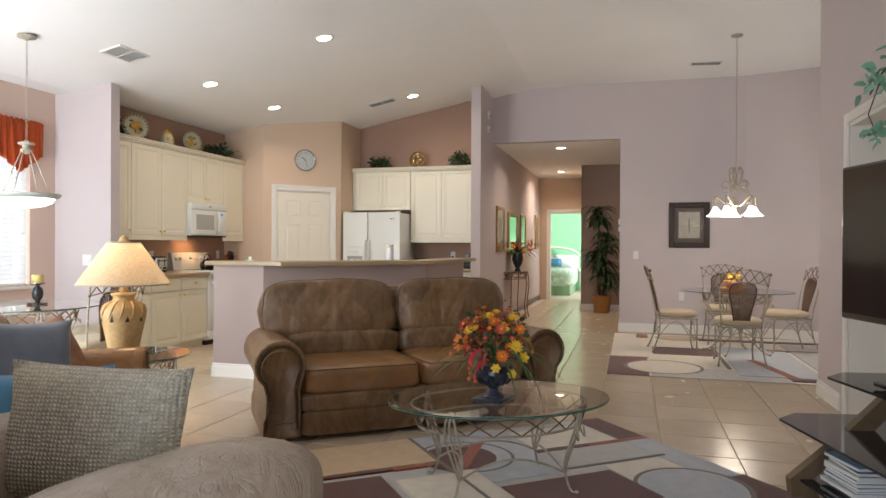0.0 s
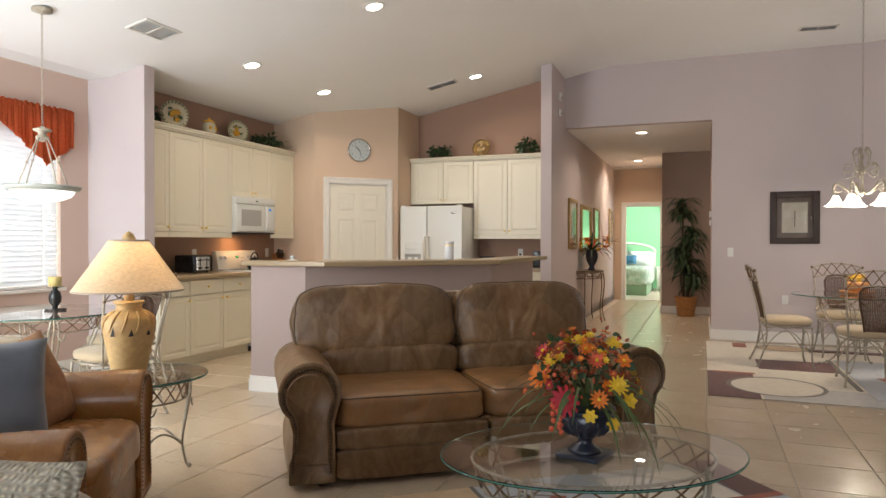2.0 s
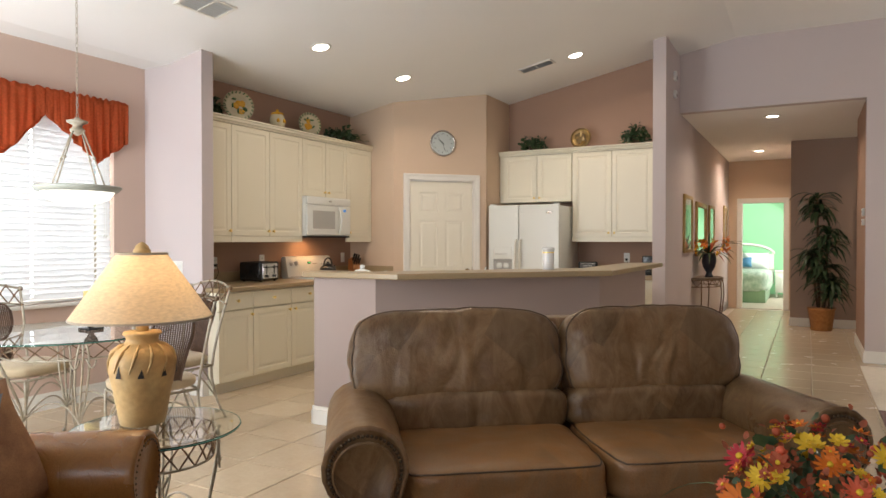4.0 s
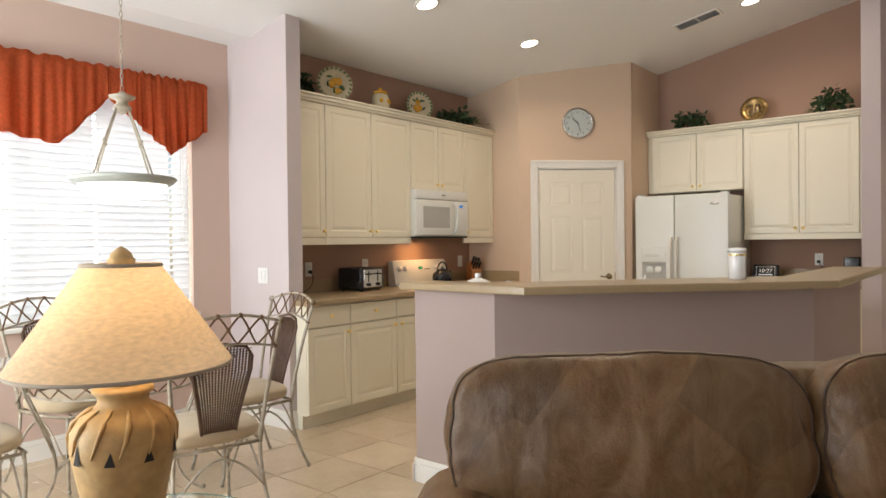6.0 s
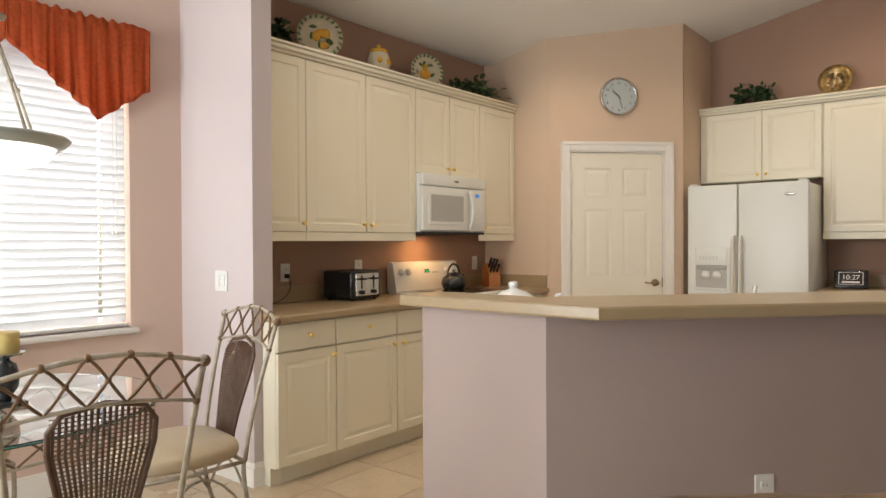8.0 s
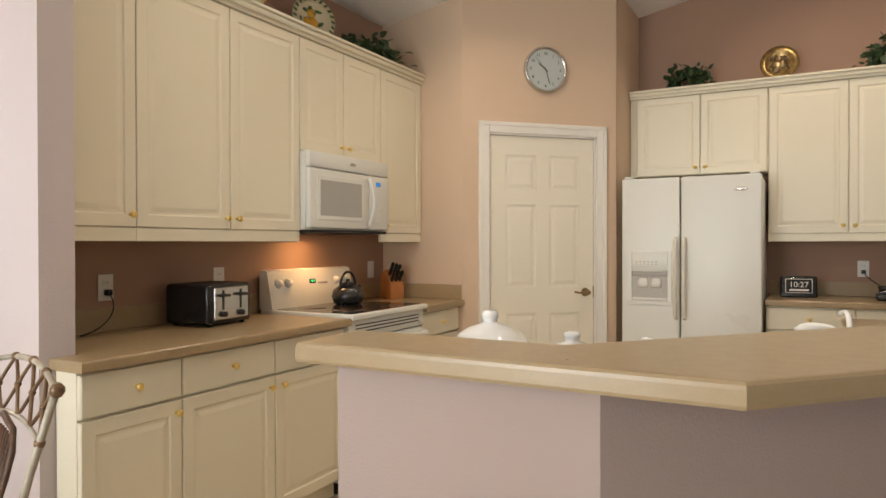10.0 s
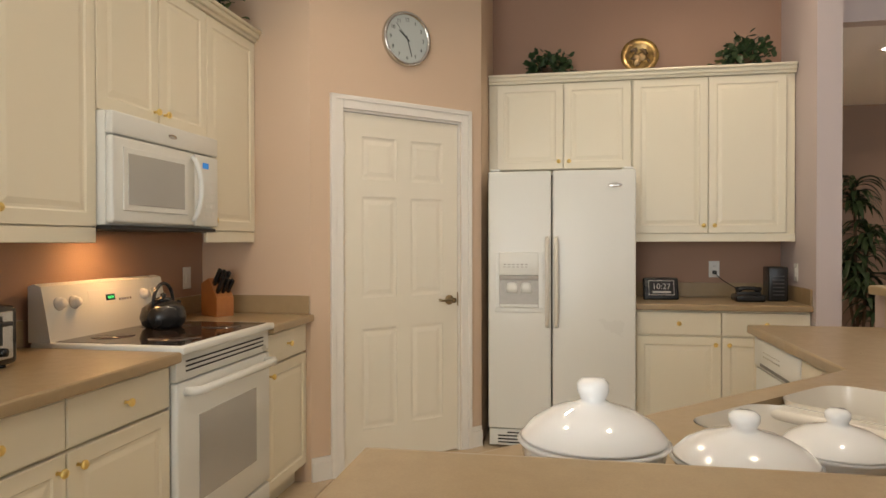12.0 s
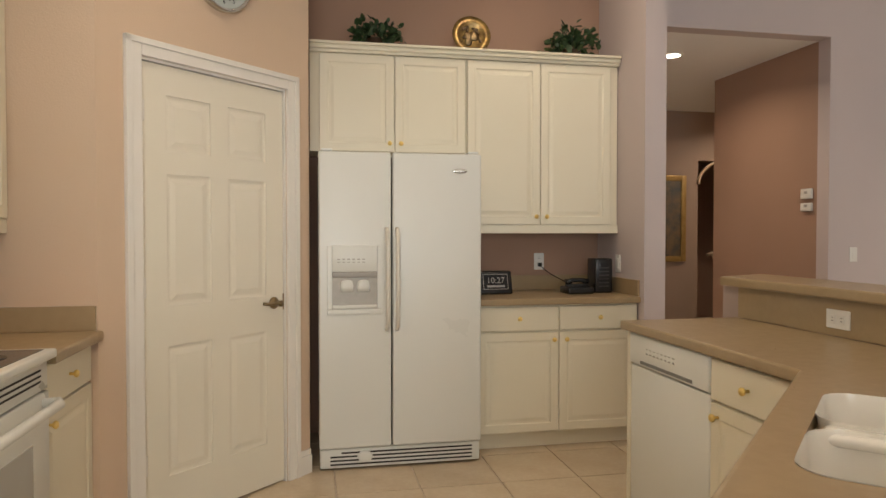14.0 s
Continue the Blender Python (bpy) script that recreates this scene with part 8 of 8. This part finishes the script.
# centrepiece on the dining table
cb = thing("fruit_basket", Matrix.Translation((1.36, 8.98, 0.7525)) @ Matrix.Diagonal((0.8, 0.8, 0.75, 1)), "orange wooden basket of sunflowers on the dining table", "centrepiece")
part("tray", Shape().lathe([(0.10, 0), (0.19, 0.015), (0.20, 0.045), (0.185, 0.045), (0.10, 0.02)], n=28), mat("orange_wood", (0.50, 0.20, 0.05), (0.42, 0.16, 0.04), 9, 0.4), cb)
part("basket", Shape().lathe([(0.09, 0.03), (0.14, 0.10), (0.13, 0.17), (0.12, 0.17)], n=24, cap=False), WICKER, cb)
part("handle", Shape().tube(arc((0, 0, 0.14), 0.12, 0, 180, 16, "xz", 1.0), 0.008, 6), WICKER, cb)
rnd = random.Random(3)
for i in range(12):
    p = Vector((rnd.uniform(-0.09, 0.09), rnd.uniform(-0.09, 0.09), 0.2 + rnd.uniform(-0.02, 0.05)))
    blossom(0.04, 12, PET[2], STEM, Matrix.Translation(p) @ (p - Vector((0, 0, 0.1)) + Vector((0, -0.1, 0))).to_track_quat("Z", "Y").to_matrix().to_4x4(), cb)


# floor tiles
TP, TX0, TY0 = 0.43, -3.06, 9.44
tiles = []
for i in range(-8, 17):
    for j in range(-28, 26):
        x, y = TX0 + i * TP, TY0 + j * TP
        if y + TP > 16.6 or (y > 10.6 and (x < -2.0 or x > 1.8)) or y > 14 and x > -0.7:
            continue
        near = min(math.hypot(x + 0.2 + 3.6 * k / 8, y - 2.0 - 5.6 * k / 8) for k in range(9))
        tiles.append((near, x, y))
tiles.sort()
rnd = random.Random(2)
tm = []
for k in range(6):
    s = Shape()
    g = 0.003
    u, b = TP - g, 0.004
    z1, z0 = 0.0, -0.006
    d = [rnd.uniform(-0.0003, 0.0003) for _ in range(4)]
    vs = [(g, g, z0), (u, g, z0), (u, u, z0), (g, u, z0), (g, g, z1 - 0.002), (u, g, z1 - 0.002), (u, u, z1 - 0.002), (g, u, z1 - 0.002),
          (g + b, g + b, z1 + d[0]), (u - b, g + b, z1 + d[1]), (u - b, u - b, z1 + d[2]), (g + b, u - b, z1 + d[3])]
    fs = [(0, 3, 2, 1), (8, 9, 10, 11)] + [(i, (i + 1) % 4, 4 + (i + 1) % 4, 4 + i) for i in range(4)] + [(4 + i, 4 + (i + 1) % 4, 8 + (i + 1) % 4, 8 + i) for i in range(4)]
    s.add(vs, fs)
    me = s.mesh("tile")
    me.materials.append(TILE)
    tm.append((me, vs, fs))
fl_ = scene.objects["floor"]
for k, (_, x, y) in enumerate(tiles[:300]):
    o = new("tile", tm[rnd.randrange(6)][0])
    o.parent = fl_
    o.location = (x, y, 0)
s = Shape()
for _, x, y in tiles[300:]:
    _, vs, fs = tm[rnd.randrange(6)]
    s.add([(a + x, b + y, c) for a, b, c in vs], fs)
part("tile_field", s, TILE, fl_, kind="stuff")
struct("carpet_bedroom", Shape().box(-4.0, 16.56, -0.005, 2.3, 20.6, 0.003), mat("bedroom_carpet", (0.55, 0.48, 0.38), (0.5, 0.43, 0.34), 5, 0.95, bump=0.5, bscale=300))
